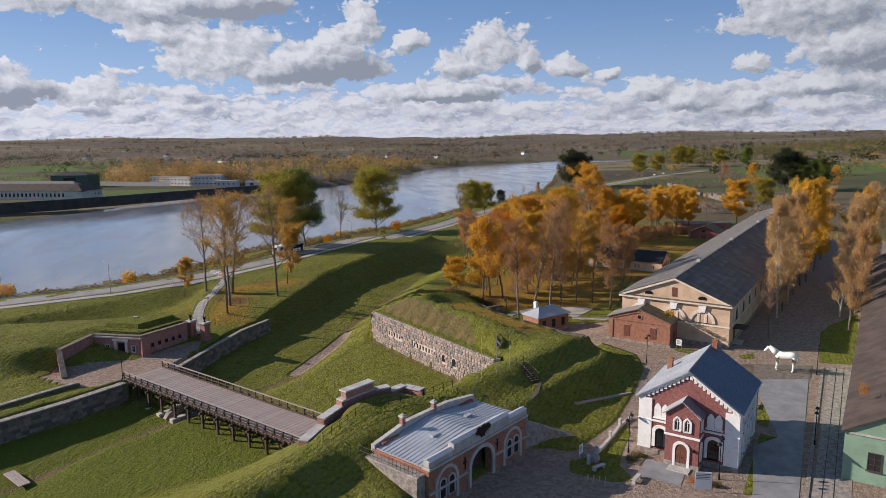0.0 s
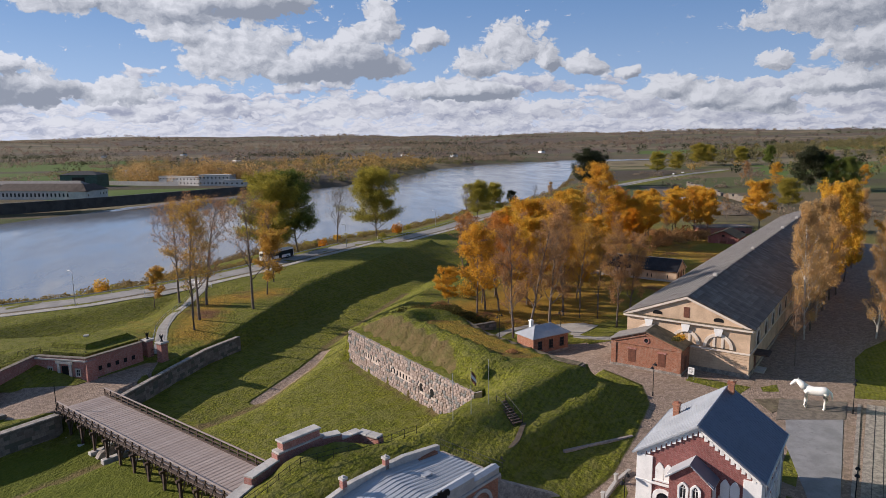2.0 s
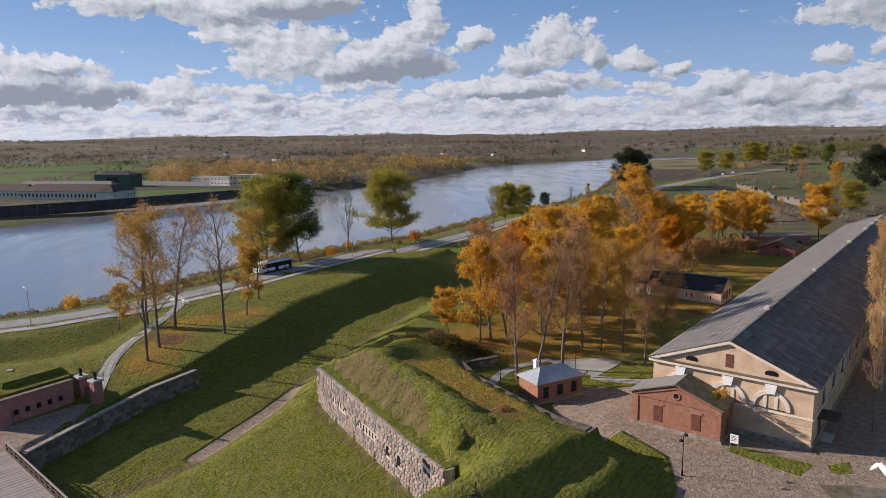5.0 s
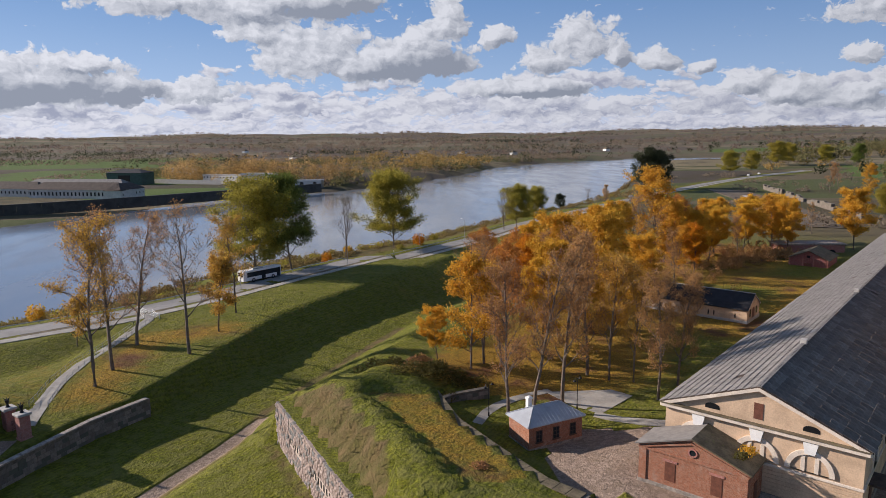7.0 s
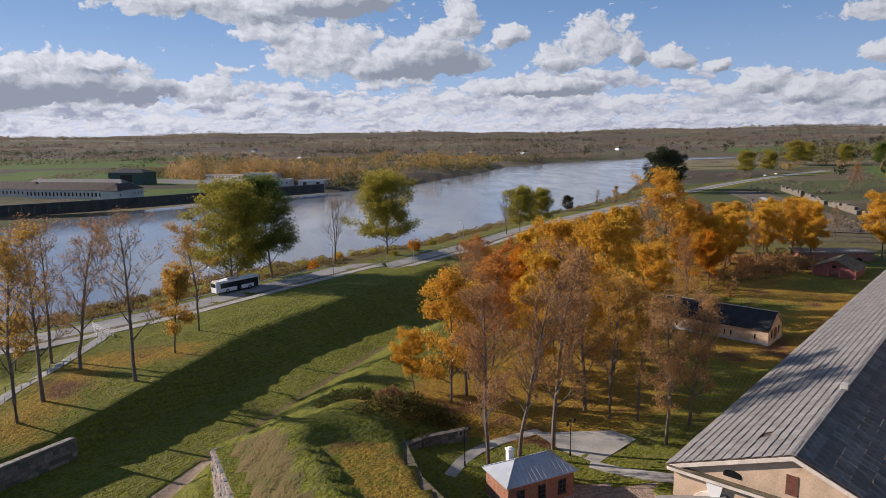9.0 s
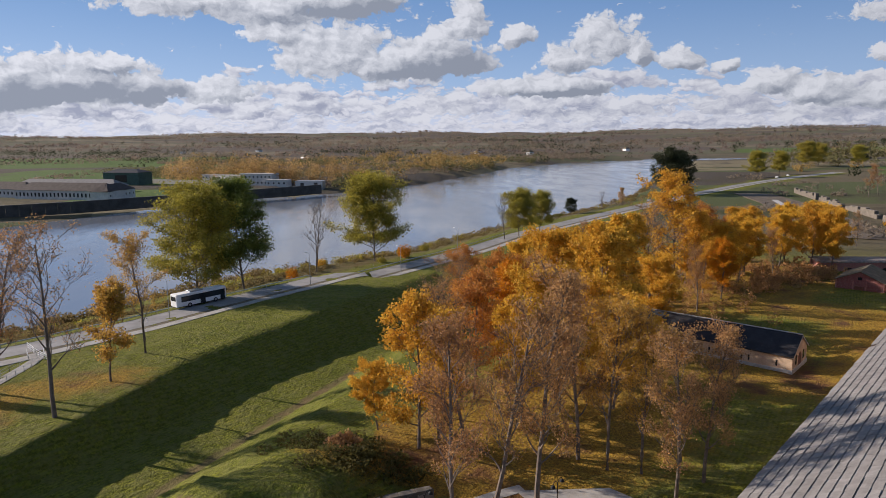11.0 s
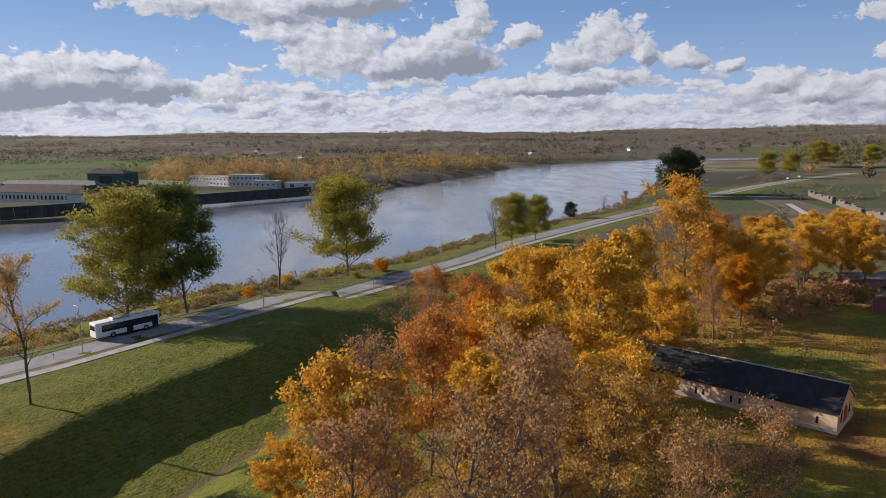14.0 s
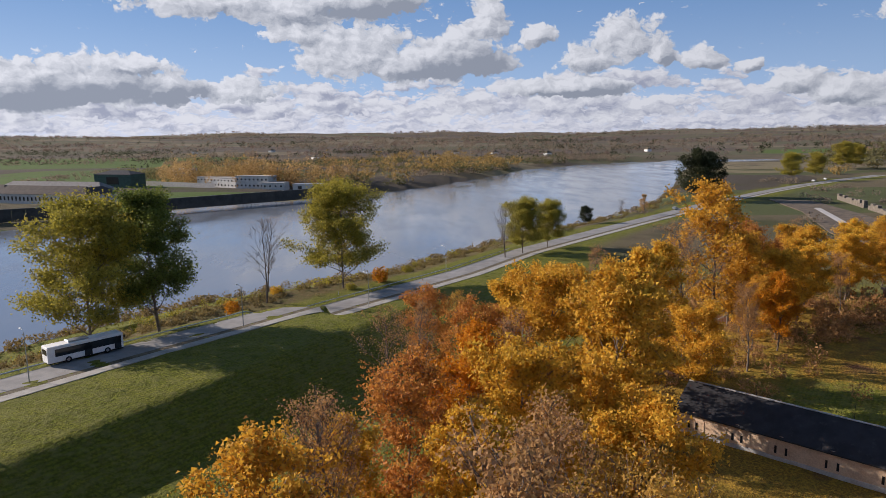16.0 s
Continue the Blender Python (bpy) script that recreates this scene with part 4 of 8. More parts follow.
def seams(w, d, eave, ridge, side, gap, over=0.35, front=0.3, thick=0.14, high=0.05):
    """Standing seams running down one slope."""
    h = w / 2
    slope = (ridge - eave) / h
    up = thick * math.sqrt(1 + slope * slope)
    bm = bmesh.new()
    y = -front + 0.05
    while y < d + front - 0.05:
        x1, z1 = h + over, eave - slope * over
        prism(bm, [(0, ridge + up - 0.01), (side * x1, z1 + up - 0.01), (side * x1, z1 + up + high), (0, ridge + up + high)], 0.045, Matrix.Translation((0, y, 0)))
        y += gap
    return bm


def chimney(parent, x, y, z, h, mat, w=0.55, cap=None):
    c = part("chimney", boxed((x - w / 2, y - w / 2, z), (x + w / 2, y + w / 2, z + h), None, 0.02), mat, parent, "square brick chimney stack")
    bm = boxed((x - w / 2 - 0.07, y - w / 2 - 0.07, z + h - 0.16), (x + w / 2 + 0.07, y + w / 2 + 0.07, z + h + 0.06))
    box(bm, (x - w / 4, y - w / 4, z + h + 0.06), (x + w / 4, y + w / 4, z + h + 0.2))
    part("chimney_cap", bm, cap or mat, c)
    return c


def window(parent, m, width, high, frame_mat=None, bars=(1, 2), arched=0.0, pointed=False, surround=0.0, surround_mat=None, sill=True, label="", depth=0.10):
    """A window standing on the wall plane: recess frame, panes, bars, sill. m: its sill's middle, y pointing into the wall."""
    frame_mat = frame_mat or M_WHITE
    line = arch_outline(width, high - arched, arched, 8, pointed) if arched else [(-width / 2, 0), (width / 2, 0), (width / 2, high), (-width / 2, high)]
    bm = bmesh.new()
    prism(bm, line, 0.05, m @ Matrix.Translation((0, -0.02, 0)))
    win = part("window", bm, M_GLASS, parent, label or "dark glazed window")
    bm = bmesh.new()
    inner = [(x * (1 - 0.14 / width), 0.06 + z * (1 - 0.12 / high)) for x, z in line]
    ring_prism(bm, inner, line, 0.09, m @ Matrix.Translation((0, -0.06, 0)))
    for i in range(1, bars[0] + 1):
        x = -width / 2 + width * i / (bars[0] + 1)
        box(bm, (x - 0.025, -0.05, 0.03), (x + 0.025, 0.0, high - arched * 0.4 - 0.03), m)
    for i in range(1, bars[1] + 1):
        z = (high - arched) * i / (bars[1] + (0 if arched else 1))
        box(bm, (-width / 2 + 0.04, -0.05, z - 0.022), (width / 2 - 0.04, 0.0, z + 0.022), m)
    part("window_frame", bm, frame_mat, win)
    if surround:
        bm = bmesh.new()
        outer = [(x * (1 + 2 * surround / width), (z * (1 + surround / high) if z > 0 else 0)) for x, z in line]
        ring_prism(bm, line, outer, depth + 0.04, m @ Matrix.Translation((0, -depth - 0.02, 0)))
        part("surround", bm, surround_mat or M_WHITE, win, "raised plaster surround")
    if sill:
        part("window_sill", boxed((-width / 2 - 0.1, -0.16, -0.09), (width / 2 + 0.1, 0.02, 0.0), m), surround_mat or frame_mat, win)
    return win


def door(parent, m, width, high, mat, arched=0.0, label="", surround=0.0, surround_mat=None, pointed=False):
    line = arch_outline(width, high - arched, arched, 8, pointed) if arched else [(-width / 2, 0), (width / 2, 0), (width / 2, high), (-width / 2, high)]
    bm = bmesh.new()
    prism(bm, line, 0.08, m @ Matrix.Translation((0, -0.04, 0)))
    d = part("door", bm, mat, parent, label)
    for sx in (-1, 1):
        for z0, z1 in ((0.12, 0.85), (0.95, high - arched - 0.08)):
            part("door_panel", boxed((sx * width * 0.26 - width * 0.18, -0.065, z0), (sx * width * 0.26 + width * 0.18, -0.03, z1), m, 0.01), mat, d)
    part("door_handle", boxed((0.06, -0.11, 1.0), (0.1, -0.03, 1.16), m), M_IRON, d)
    if surround:
        bm = bmesh.new()
        outer = [(x * (1 + 2 * surround / width), (z * (1 + surround / high) if z > 0 else 0)) for x, z in line]
        ring_prism(bm, line, outer, 0.14, m @ Matrix.Translation((0, -0.12, 0)))
        part("surround", bm, surround_mat or M_WHITE, d, "raised plaster surround")
    return d


def side_frames(w, d):
    """Frames of the four faces: front, right, rear, left; x runs along the face, y into it."""
    return {"front": pose(0, 0, 0), "right": pose(w / 2, d / 2, 0, 0, 0, 90), "rear": pose(0, d, 0, 0, 0, 180), "left": pose(-w / 2, d / 2, 0, 0, 0, -90)}


def museum_house():
    """Red brick house with white corner pilasters and a stepped white frieze."""
    W, D, EAVE, RIDGE = 10.9, 11.6, 7.05, 10.75
    root = thing("house", "two-storey red brick house with white corners and blue-grey roof", "house", axis_pose(52.15, 78.15, 0, 43.5 - 90) @ pose(0, 0.35, 0))
    part("wall", gable_walls(W, D, EAVE, RIDGE), M_BRICK_RED, root)
    part("plinth", boxed((-W / 2 - 0.12, -0.12, -0.3), (W / 2 + 0.12, D + 0.12, 0.55), None, 0.03), M_STONE_WALL, root, "grey stone plinth")
    for x in (-1, 1):
        for y in (0, D - 1.5):
            bm = bmesh.new()
            x0 = W / 2 - 1.4
            box(bm, (x * x0 if x > 0 else -W / 2 - 0.14, y - 0.14, 0.56), (W / 2 + 0.14 if x > 0 else -x0, y + 1.64, 6.75), None, 0.02)
            part("corner_pilaster", bm, M_WHITE, root, "white plastered corner pilaster")
    bm = bmesh.new()
    box(bm, (-W / 2 - 0.2, -0.2, 4.0), (W / 2 + 0.2, D + 0.2, 4.22), None, 0.03)
    part("string_course", bm, M_WHITE, root, "white string course")
    # stepped frieze under both gables
    for y0 in (-0.16, D - 0.06):
        bm = bmesh.new()
        n = 11
        for s in (-1, 1):
            for i in range(n):
                x = 0.25 + i * (W / 2 - 0.3) / n
                top = RIDGE - (RIDGE - EAVE) * x / (W / 2)
                box(bm, (s * x - 0.16, y0, top - 0.78), (s * x + 0.16, y0 + 0.22, top - 0.30), None, 0.015)
            slope = (RIDGE - EAVE) / (W / 2)
            prism(bm, [(0, RIDGE - 0.42), (s * W / 2, EAVE - 0.42), (s * W / 2, EAVE - 0.02), (0, RIDGE - 0.02)], 0.24, Matrix.Translation((0, y0, 0)))
        part("stepped_frieze", bm, M_WHITE, root, "white stepped frieze under the gable")
    for s in (-1, 1):
        bm = bmesh.new()
        for i in range(22):
            y = 0.4 + i * (D - 0.8) / 21
            box(bm, (s * (W / 2 + 0.02) - 0.12, y - 0.14, EAVE - 0.75), (s * (W / 2 + 0.02) + 0.12, y + 0.14, EAVE - 0.28))
        box(bm, (s * W / 2 - 0.1, 0, EAVE - 0.3), (s * W / 2 + 0.2, D, EAVE + 0.02)) if s > 0 else box(bm, (-W / 2 - 0.2, 0, EAVE - 0.3), (-W / 2 + 0.1, D, EAVE + 0.02))
        part("eaves_frieze", bm, M_WHITE, root)
    # light put into the colour: sunward slope pale, the other dark
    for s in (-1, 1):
        r = part("roof", roof_slab(W, D, EAVE, RIDGE, s, 0.45, 0.42), M_ROOF_ZINC if s < 0 else M_ROOF_SHADED, root, "sheet-metal roof slope")
        part("roof_seams", seams(W, D, EAVE, RIDGE, s, 0.48, 0.45, 0.42), M_ROOF_ZINC if s < 0 else M_ROOF_SHADED, r)
    bm = bmesh.new()
    tube(bm, [(0, -0.42, RIDGE + 0.18), (0, D + 0.42, RIDGE + 0.18)], [0.11, 0.11], 8)
    part("ridge_cap", bm, M_ROOF_SHADED, root)
    for s in (-1, 1):
        bm = bmesh.new()
        tube(bm, [(s * (W / 2 + 0.5), -0.4, EAVE - 0.22), (s * (W / 2 + 0.5), D + 0.4, EAVE - 0.22)], [0.08, 0.08], 8)
        tube(bm, [(s * (W / 2 + 0.2), D * 0.98, EAVE - 0.3), (s * (W / 2 + 0.2), D * 0.98, 0.2)], [0.06, 0.06], 6)
        part("gutter", bm, M_STEEL, root)
    chimney(root, -4.2, 8.0, 7.2, 2.1, M_BRICK_ORANGE, 0.62)
    chimney(root, 0.5, D - 0.9, 10.5, 1.2, M_BRICK_ORANGE, 0.62)
    # porch tower in the middle of the front
    pw, pd, pe, pr = 3.7, 1.9, 6.3, 7.8
    porch = part("porch", gable_walls(pw, pd + 0.4, pe, pr, 0.35), M_BRICK_RED, root, "projecting gabled porch bay")
    porch.matrix_local = pose(-0.1, -pd, 0)
    # porch slopes take the same painted lit and shaded tones
    for s in (-1, 1):
        part("porch_roof", roof_slab(pw, pd + 0.3, pe, pr, s, 0.3, 0.3, 0.1), M_ROOF_ZINC if s < 0 else M_ROOF_SHADED, porch)
        bm = bmesh.new()
        prism(bm, [(0, pr - 0.06), (s * (pw / 2 + 0.25), pe - 0.28), (s * (pw / 2 + 0.25), pe - 0.05), (0, pr + 0.05)], 0.14, Matrix.Translation((0, -0.25, 0)))
        part("bargeboard", bm, M_WHITE, porch)
    part("porch_band", boxed((-pw / 2 - 0.12, -0.12, 3.55), (pw / 2 + 0.12, pd, 3.8), None, 0.02), M_WHITE, porch)
    part("porch_plinth", boxed((-pw / 2 - 0.1, -0.1, -0.2), (pw / 2 + 0.1, pd, 0.5)), M_STONE_WALL, porch)
    door(root, pose(-0.1, -pd - 0.02, 0.1), 1.3, 2.7, M_DOOR, 0.7, "arched brown wooden double door", 0.28)
    for s in (-0.55, 0.55):
        window(root, pose(-0.1 + s, -pd - 0.02, 4.35), 0.62, 1.45, M_WHITE, (1, 1), 0.4, True, 0.17, None, True, "narrow pointed window")
    for s in (-1, 1):
        m = pose(-0.1 + s * pw / 2, -pd / 2, 0, 0, 0, 90 * s)
        for z, h in ((0.9, 2.1), (4.35, 1.4)):
            window(root, m @ pose(0, -0.02, z), 0.5, h, M_WHITE, (0, 1), 0.35, True, 0.14, None, False)
        x = s * 2.95
        window(root, pose(x, -0.02, 0.95), 1.25, 2.35, M_IRON, (2, 3), 0.62, False, 0.36, None, True, "arched barred ground-floor window")
        for q in (-0.42, 0.42):
            bm = bmesh.new()
            prism(bm, arch_outline(0.8, 1.2, 0.55, 8, True), 0.1, pose(x + q, -0.1, 4.55))
            part("blind_window", bm, M_WHITE, root, "white blind pointed window")
        part("blind_sill", boxed((x - 0.95, -0.2, 4.42), (x + 0.95, 0.0, 4.56)), M_WHITE, root)
        f = side_frames(W, D)["right" if s > 0 else "left"]
        for i in range(4):
            y = -D / 2 + 2.2 + i * (D - 4.4) / 3
            window(root, f @ pose(y, -0.02, 0.95), 1.1, 2.4, M_WHITE, (1, 3), 0.5, False, 0.28)
            window(root, f @ pose(y, -0.02, 4.6), 0.9, 1.9, M_WHITE, (1, 2), 0.5, True, 0.2)
    part("door_step", boxed((-1.3, -pd - 1.5, -0.2), (1.1, -pd, 0.12), None, 0.03), M_STONE_PALE, root)
    part("door_lamp", boxed((1.15, -pd - 0.2, 2.1), (1.35, -pd, 2.45), None, 0.03), M_IRON, root)
    return root


def slate_panels(parent, w, d, eave, ridge, side, over, mat_joined, mat_piece, sheets=None, pick=None, lift=0.15, wide=1.02, tall=1.35, seed=3):
    """Overlapping roof sheets on one slope; those picked are pieces of their own."""
    rng = random.Random(seed)
    h = w / 2
    slope = (ridge - eave) / h
    length = (h + over) * math.sqrt(1 + slope * slope)
    rows, cols = int(length / tall) + 1, int((d + 0.6) / wide) + 1
    tilt = math.atan(slope)
    verts, faces = [], []
    shapes = []
    for k in range(8):
        r = random.Random(seed + k)
        j = [(r.uniform(-0.02, 0.02), r.uniform(-0.05, 0.05), r.uniform(0, 0.04)) for _ in range(8)]
        v = [(a * (wide * 0.495) + j[i][0], b * (tall * 0.53) + j[i][1], c * 0.018 + (0.07 if b < 0 else 0.0) + j[i][2]) for i, (a, b, c) in
             enumerate([(-1, -1, -1), (1, -1, -1), (1, 1, -1), (-1, 1, -1), (-1, -1, 1), (1, -1, 1), (1, 1, 1), (-1, 1, 1)])]
        shapes.append(v)
    box_faces = [(4, 5, 6, 7), (0, 1, 5, 4), (1, 2, 6, 5), (2, 3, 7, 6), (3, 0, 4, 7)]
    meshes = [mesh_of("roof_sheet", v, box_faces, mat_piece) for v in shapes]
    made = 0
    for r in range(rows):
        for c in range(cols):
            if rng.random() < 0.006:
                continue
            down = min((r + 0.5) * tall, length - tall * 0.45)
            y = -0.3 + (c + 0.5) * wide
            x = side * down * math.cos(tilt)
            z = ridge + lift - down * math.sin(tilt)
            turn = Matrix.Translation((x, y, z)) @ Matrix.Rotation(side * tilt, 4, "Y") @ Matrix.Rotation(math.radians(-90 * side), 4, "Z") @ Matrix.Rotation(rng.gauss(0, 0.012), 4, "Z")
            turn = turn @ Matrix.Translation((0, 0, rng.uniform(0, 0.02)))
            k = rng.randrange(8)
            if pick and made < 290 and pick(y):
                ob = new("roof_sheet", meshes[k])
                ob.parent = parent
                ob.matrix_local = turn
                made += 1
            else:
                base = len(verts)
                verts += [turn @ Vector(v) for v in shapes[k]]
                faces += [tuple(base + q for q in f) for f in box_faces]
    ob = part("roof_covering", mesh_of("roof_covering", verts, faces, mat_joined), None, parent)
    return tagged(ob, kind="stuff")


def warehouse():
    """Long single-storey depot with a plastered classical gable and a patched sheet roof."""
    W, D, EAVE, RIDGE = 19.2, 158.0, 7.9, 11.7
    A = 43.5 - 90
    root = thing("depot", "long ochre-plastered depot with a patched grey sheet roof", "warehouse", axis_pose(76.9, 120.6, 0, A))
    part("wall", gable_walls(W, D, EAVE, RIDGE, 0.8), M_PLASTER, root, "peeling ochre plaster walls")
    h = W / 2
    slope = (RIDGE - EAVE) / h
    for s in (-1, 1):
        part("roof", roof_slab(W, D, EAVE, RIDGE, s, 0.6, 0.35, 0.12), M_TIMBER_DARK, root, "roof boarding under the sheets")
        bm = bmesh.new()
        prism(bm, [(0, RIDGE - 0.30), (s * (h + 0.55), EAVE - 0.30 - 0.55 * slope), (s * (h + 0.55), EAVE + 0.06 - 0.55 * slope), (0, RIDGE + 0.06)], 0.5, Matrix.Translation((0, -0.42, 0)))
        part("raking_cornice", bm, M_PLASTER_PALE, root, "pale raking cornice")
    part("cornice", boxed((-h - 0.45, -0.55, 7.35), (h + 0.45, 0.0, 7.75), None, 0.05), M_PLASTER_PALE, root, "pale moulded cornice with a sheet cover")
    part("cornice_cover", boxed((-h - 0.5, -0.62, 7.76), (h + 0.5, 0.0, 7.84)), M_MOSS, root)
    part("string_course", boxed((-h - 0.14, -0.16, 3.62), (h + 0.14, 0.0, 3.9), None, 0.03), M_PLASTER_PALE, root)
    for z in [0.75 + 0.42 * i for i in range(7)]:
        part("rusticated_course", boxed((-h - 0.03, -0.05, z), (h + 0.03, 0.0, z + 0.36), None, 0.015), M_PLASTER, root)
    part("plinth", boxed((-h - 0.15, -0.15, -0.4), (h + 0.15, D + 0.15, 0.62)), M_STONE_WALL, root)
    for x in (-5.9, 0.0, 5.0):
        win = bmesh.new()
        prism(win, arch_outline(3.5, 0.05, 1.75, 14), 0.08, pose(x, -0.03, 4.15))
        lunette = part("lunette", win, M_PLASTER, root, "blocked half-round window with a moulded arch")
        bm = bmesh.new()
        inner, outer = arch_outline(3.5, 0.05, 1.75, 14), arch_outline(4.5, 0.05, 2.25, 14)
        ring_prism(bm, inner, outer, 0.22, pose(x, -0.2, 4.15))
        part("arch_moulding", bm, M_PLASTER_PALE, lunette)
        bm = bmesh.new()
        for q in (-0.62, 0.62):
            box(bm, (x + q - 0.2, -0.12, 4.15), (x + q + 0.2, 0.0, 5.75), None, 0.02)
        part("mullion", bm, M_PLASTER_PALE, lunette)
        bm = bmesh.new()
        prism(bm, [(-0.45, 6.1), (0.45, 6.1), (0.7, 7.3), (-0.7, 7.3)], 0.3, Matrix.Translation((x, -0.42, 0)))
        part("keystone", bm, M_WHITE, lunette, "white keystone")
    bm = boxed((-0.45, -0.05, 8.3), (0.45, 0.05, 10.0))
    part("gable_shutter", bm, M_DOOR, root, "brown boarded opening in the gable")
    for x in (-4.6, 4.9):
        bm = bmesh.new()
        prism(bm, arch_outline(1.5, 0.25, 0.38, 8), 0.06, pose(x, -0.04, 8.25))
        part("gable_opening", bm, M_IRON, root, "dark half-round vent")
    f = side_frames(W, D)["right"]
    for i in range(22):
        y = -D / 2 + 6 + i * 6.9
        bm = bmesh.new()
        prism(bm, arch_outline(2.4, 1.2, 1.2, 8), 0.06, f @ pose(y, -0.04, 3.9))
        part("arched_window", bm, M_GLASS, root)
        if i < 8:
            bm = bmesh.new()
            ring_prism(bm, arch_outline(2.4, 1.2, 1.2, 8), arch_outline(3.1, 1.2, 1.55, 8), 0.16, f @ pose(y, -0.14, 3.9))
            part("arch_moulding", bm, M_PLASTER_PALE, root)
    part("side_string", boxed((h - 0.05, 0, 3.6), (h + 0.14, D, 3.88)), M_PLASTER_PALE, root)
    part("side_cornice", boxed((h - 0.05, 0, 7.2), (h + 0.35, D, 7.6)), M_PLASTER_PALE, root)
    part("side_porch", boxed((h, 3.2, 2.9), (h + 2.2, 6.4, 3.1)), M_TIMBER_DARK, root, "small canopy over the side entrance")
    part("side_door", boxed((h, 4.0, 0.2), (h + 0.08, 5.6, 2.6)), M_DOOR, root)
    part("side_steps", boxed((h, 3.6, -0.2), (h + 1.6, 6.0, 0.35), None, 0.03), M_STONE_PALE, root)
    for y in (18, 52, 92, 118, 131, 140):
        part("roof_vent", boxed((-0.35, y - 0.35, RIDGE), (0.35, y + 0.35, RIDGE + 0.75), None, 0.03), M_STONE_PALE, root)
    # right slope in darker sheets, left slope in paler ones of another size
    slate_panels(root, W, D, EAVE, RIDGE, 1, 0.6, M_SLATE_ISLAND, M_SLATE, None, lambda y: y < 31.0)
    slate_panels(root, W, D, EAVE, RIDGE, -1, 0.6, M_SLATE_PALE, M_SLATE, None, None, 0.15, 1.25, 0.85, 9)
    bm = bmesh.new()
    for y in range(0, 158, 3):
        box(bm, (-0.22, y - 0.3, RIDGE + 0.12 + 0.02 * (y % 2)), (0.22, y + 2.75, RIDGE + 0.26 + 0.02 * (y % 2)))
    part("ridge_tiles", bm, M_SLATE_PALE, root)
    # brick annex against the left half of the front
    w2, d2, e2, r2 = 11.3, 4.6, 4.35, 6.35
    annex = thing("annex", "orange-red brick annex with a mossy grey roof", "annex", axis_pose(76.9, 120.6, 0, A) @ pose(-4.9, -d2, 0))
    part("wall", gable_walls(w2, d2 - 0.05, e2, r2), M_BRICK_ORANGE, annex)
    part("plinth", boxed((-w2 / 2 - 0.1, -0.1, -0.4), (w2 / 2 + 0.1, d2 - 0.05, 0.4), None, 0.03), M_STONE_WALL, annex)
    for s in (-1, 1):
        part("roof", roof_slab(w2, d2 - 0.4, e2, r2, s, 0.35, 0.35, 0.14), M_SLATE_PALE if s < 0 else M_MOSS, annex, "mossy sheet roof slope")
        bm = bmesh.new()
        prism(bm, [(0, r2 - 0.62), (s * w2 / 2, e2 - 0.5), (s * w2 / 2, e2 - 0.32), (0, r2 - 0.42)], 0.16, Matrix.Translation((0, -0.14, 0)))
        prism(bm, [(0, r2 - 0.22), (s * w2 / 2, e2 - 0.2), (s * w2 / 2, e2 - 0.02), (0, r2 - 0.02)], 0.2, Matrix.Translation((0, -0.2, 0)))
        part("raking_band", bm, M_BRICK_ORANGE, annex)
        part("corner_strip", boxed((s * (w2 / 2 - 0.45) - 0.4, -0.12, 0.4), (s * (w2 / 2 - 0.45) + 0.4, 0.0, 4.0)), M_BRICK_ORANGE, annex)
        part("shutter", boxed((s * 2.4 - 0.55 + 0.2, -0.05, 1.0), (s * 2.4 + 0.55 + 0.2, 0.03, 3.1)), M_DOOR, annex, "closed dark brown shutter")
        part("lintel", boxed((s * 2.4 - 0.75 + 0.2, -0.07, 3.1), (s * 2.4 + 0.75 + 0.2, 0.0, 3.35)), M_BRICK_OLD, annex)
    part("cornice", boxed((-w2 / 2 - 0.05, -0.1, 3.85), (w2 / 2 + 0.05, 0.0, 4.05)), M_BRICK_ORANGE, annex)
    bm = bmesh.new()
    ring = [(0.34 * math.cos(2 * math.pi * k / 14), 0.34 * math.sin(2 * math.pi * k / 14)) for k in range(14)]
    prism(bm, ring, 0.06, pose(0.1, -0.03, 4.85))
    eye = part("round_window", bm, M_GLASS, annex)
    bm = bmesh.new()
    ring_prism(bm, ring, [(x * 1.45, z * 1.45) for x, z in ring], 0.1, pose(0.1, -0.1, 4.85))
    part("round_surround", bm, M_BRICK_OLD, eye)
    f = side_frames(w2, d2)["right"]
    part("side_door", boxed((-0.5, -0.05, 0.3), (0.5, 0.02, 2.6), f), M_DOOR, annex)


def hip_roof(bm, w, d, z, rise, over, inset):
    """A hipped roof on a w by d plan from (0, 0)."""
    a = [(-over, -over, z), (w + over, -over, z), (w + over, d + over, z), (-over, d + over, z)]
    lo = [bm.verts.new((x, y, q - 0.1)) for x, y, q in a]
    up = [bm.verts.new(p) for p in a]
    r0, r1 = bm.verts.new((inset, d / 2, z + rise)), bm.verts.new((w - inset, d / 2, z + rise))
    bm.faces.new(lo[::-1])
    for i in range(4):
        bm.faces.new((lo[i], lo[(i + 1) % 4], up[(i + 1) % 4], up[i]))
    bm.faces.new((up[0], up[1], r1, r0))
    bm.faces.new((up[1], up[2], r1))
    bm.faces.new((up[2], up[3], r0, r1))
    bm.faces.new((up[3], up[0], r0))
    return bm


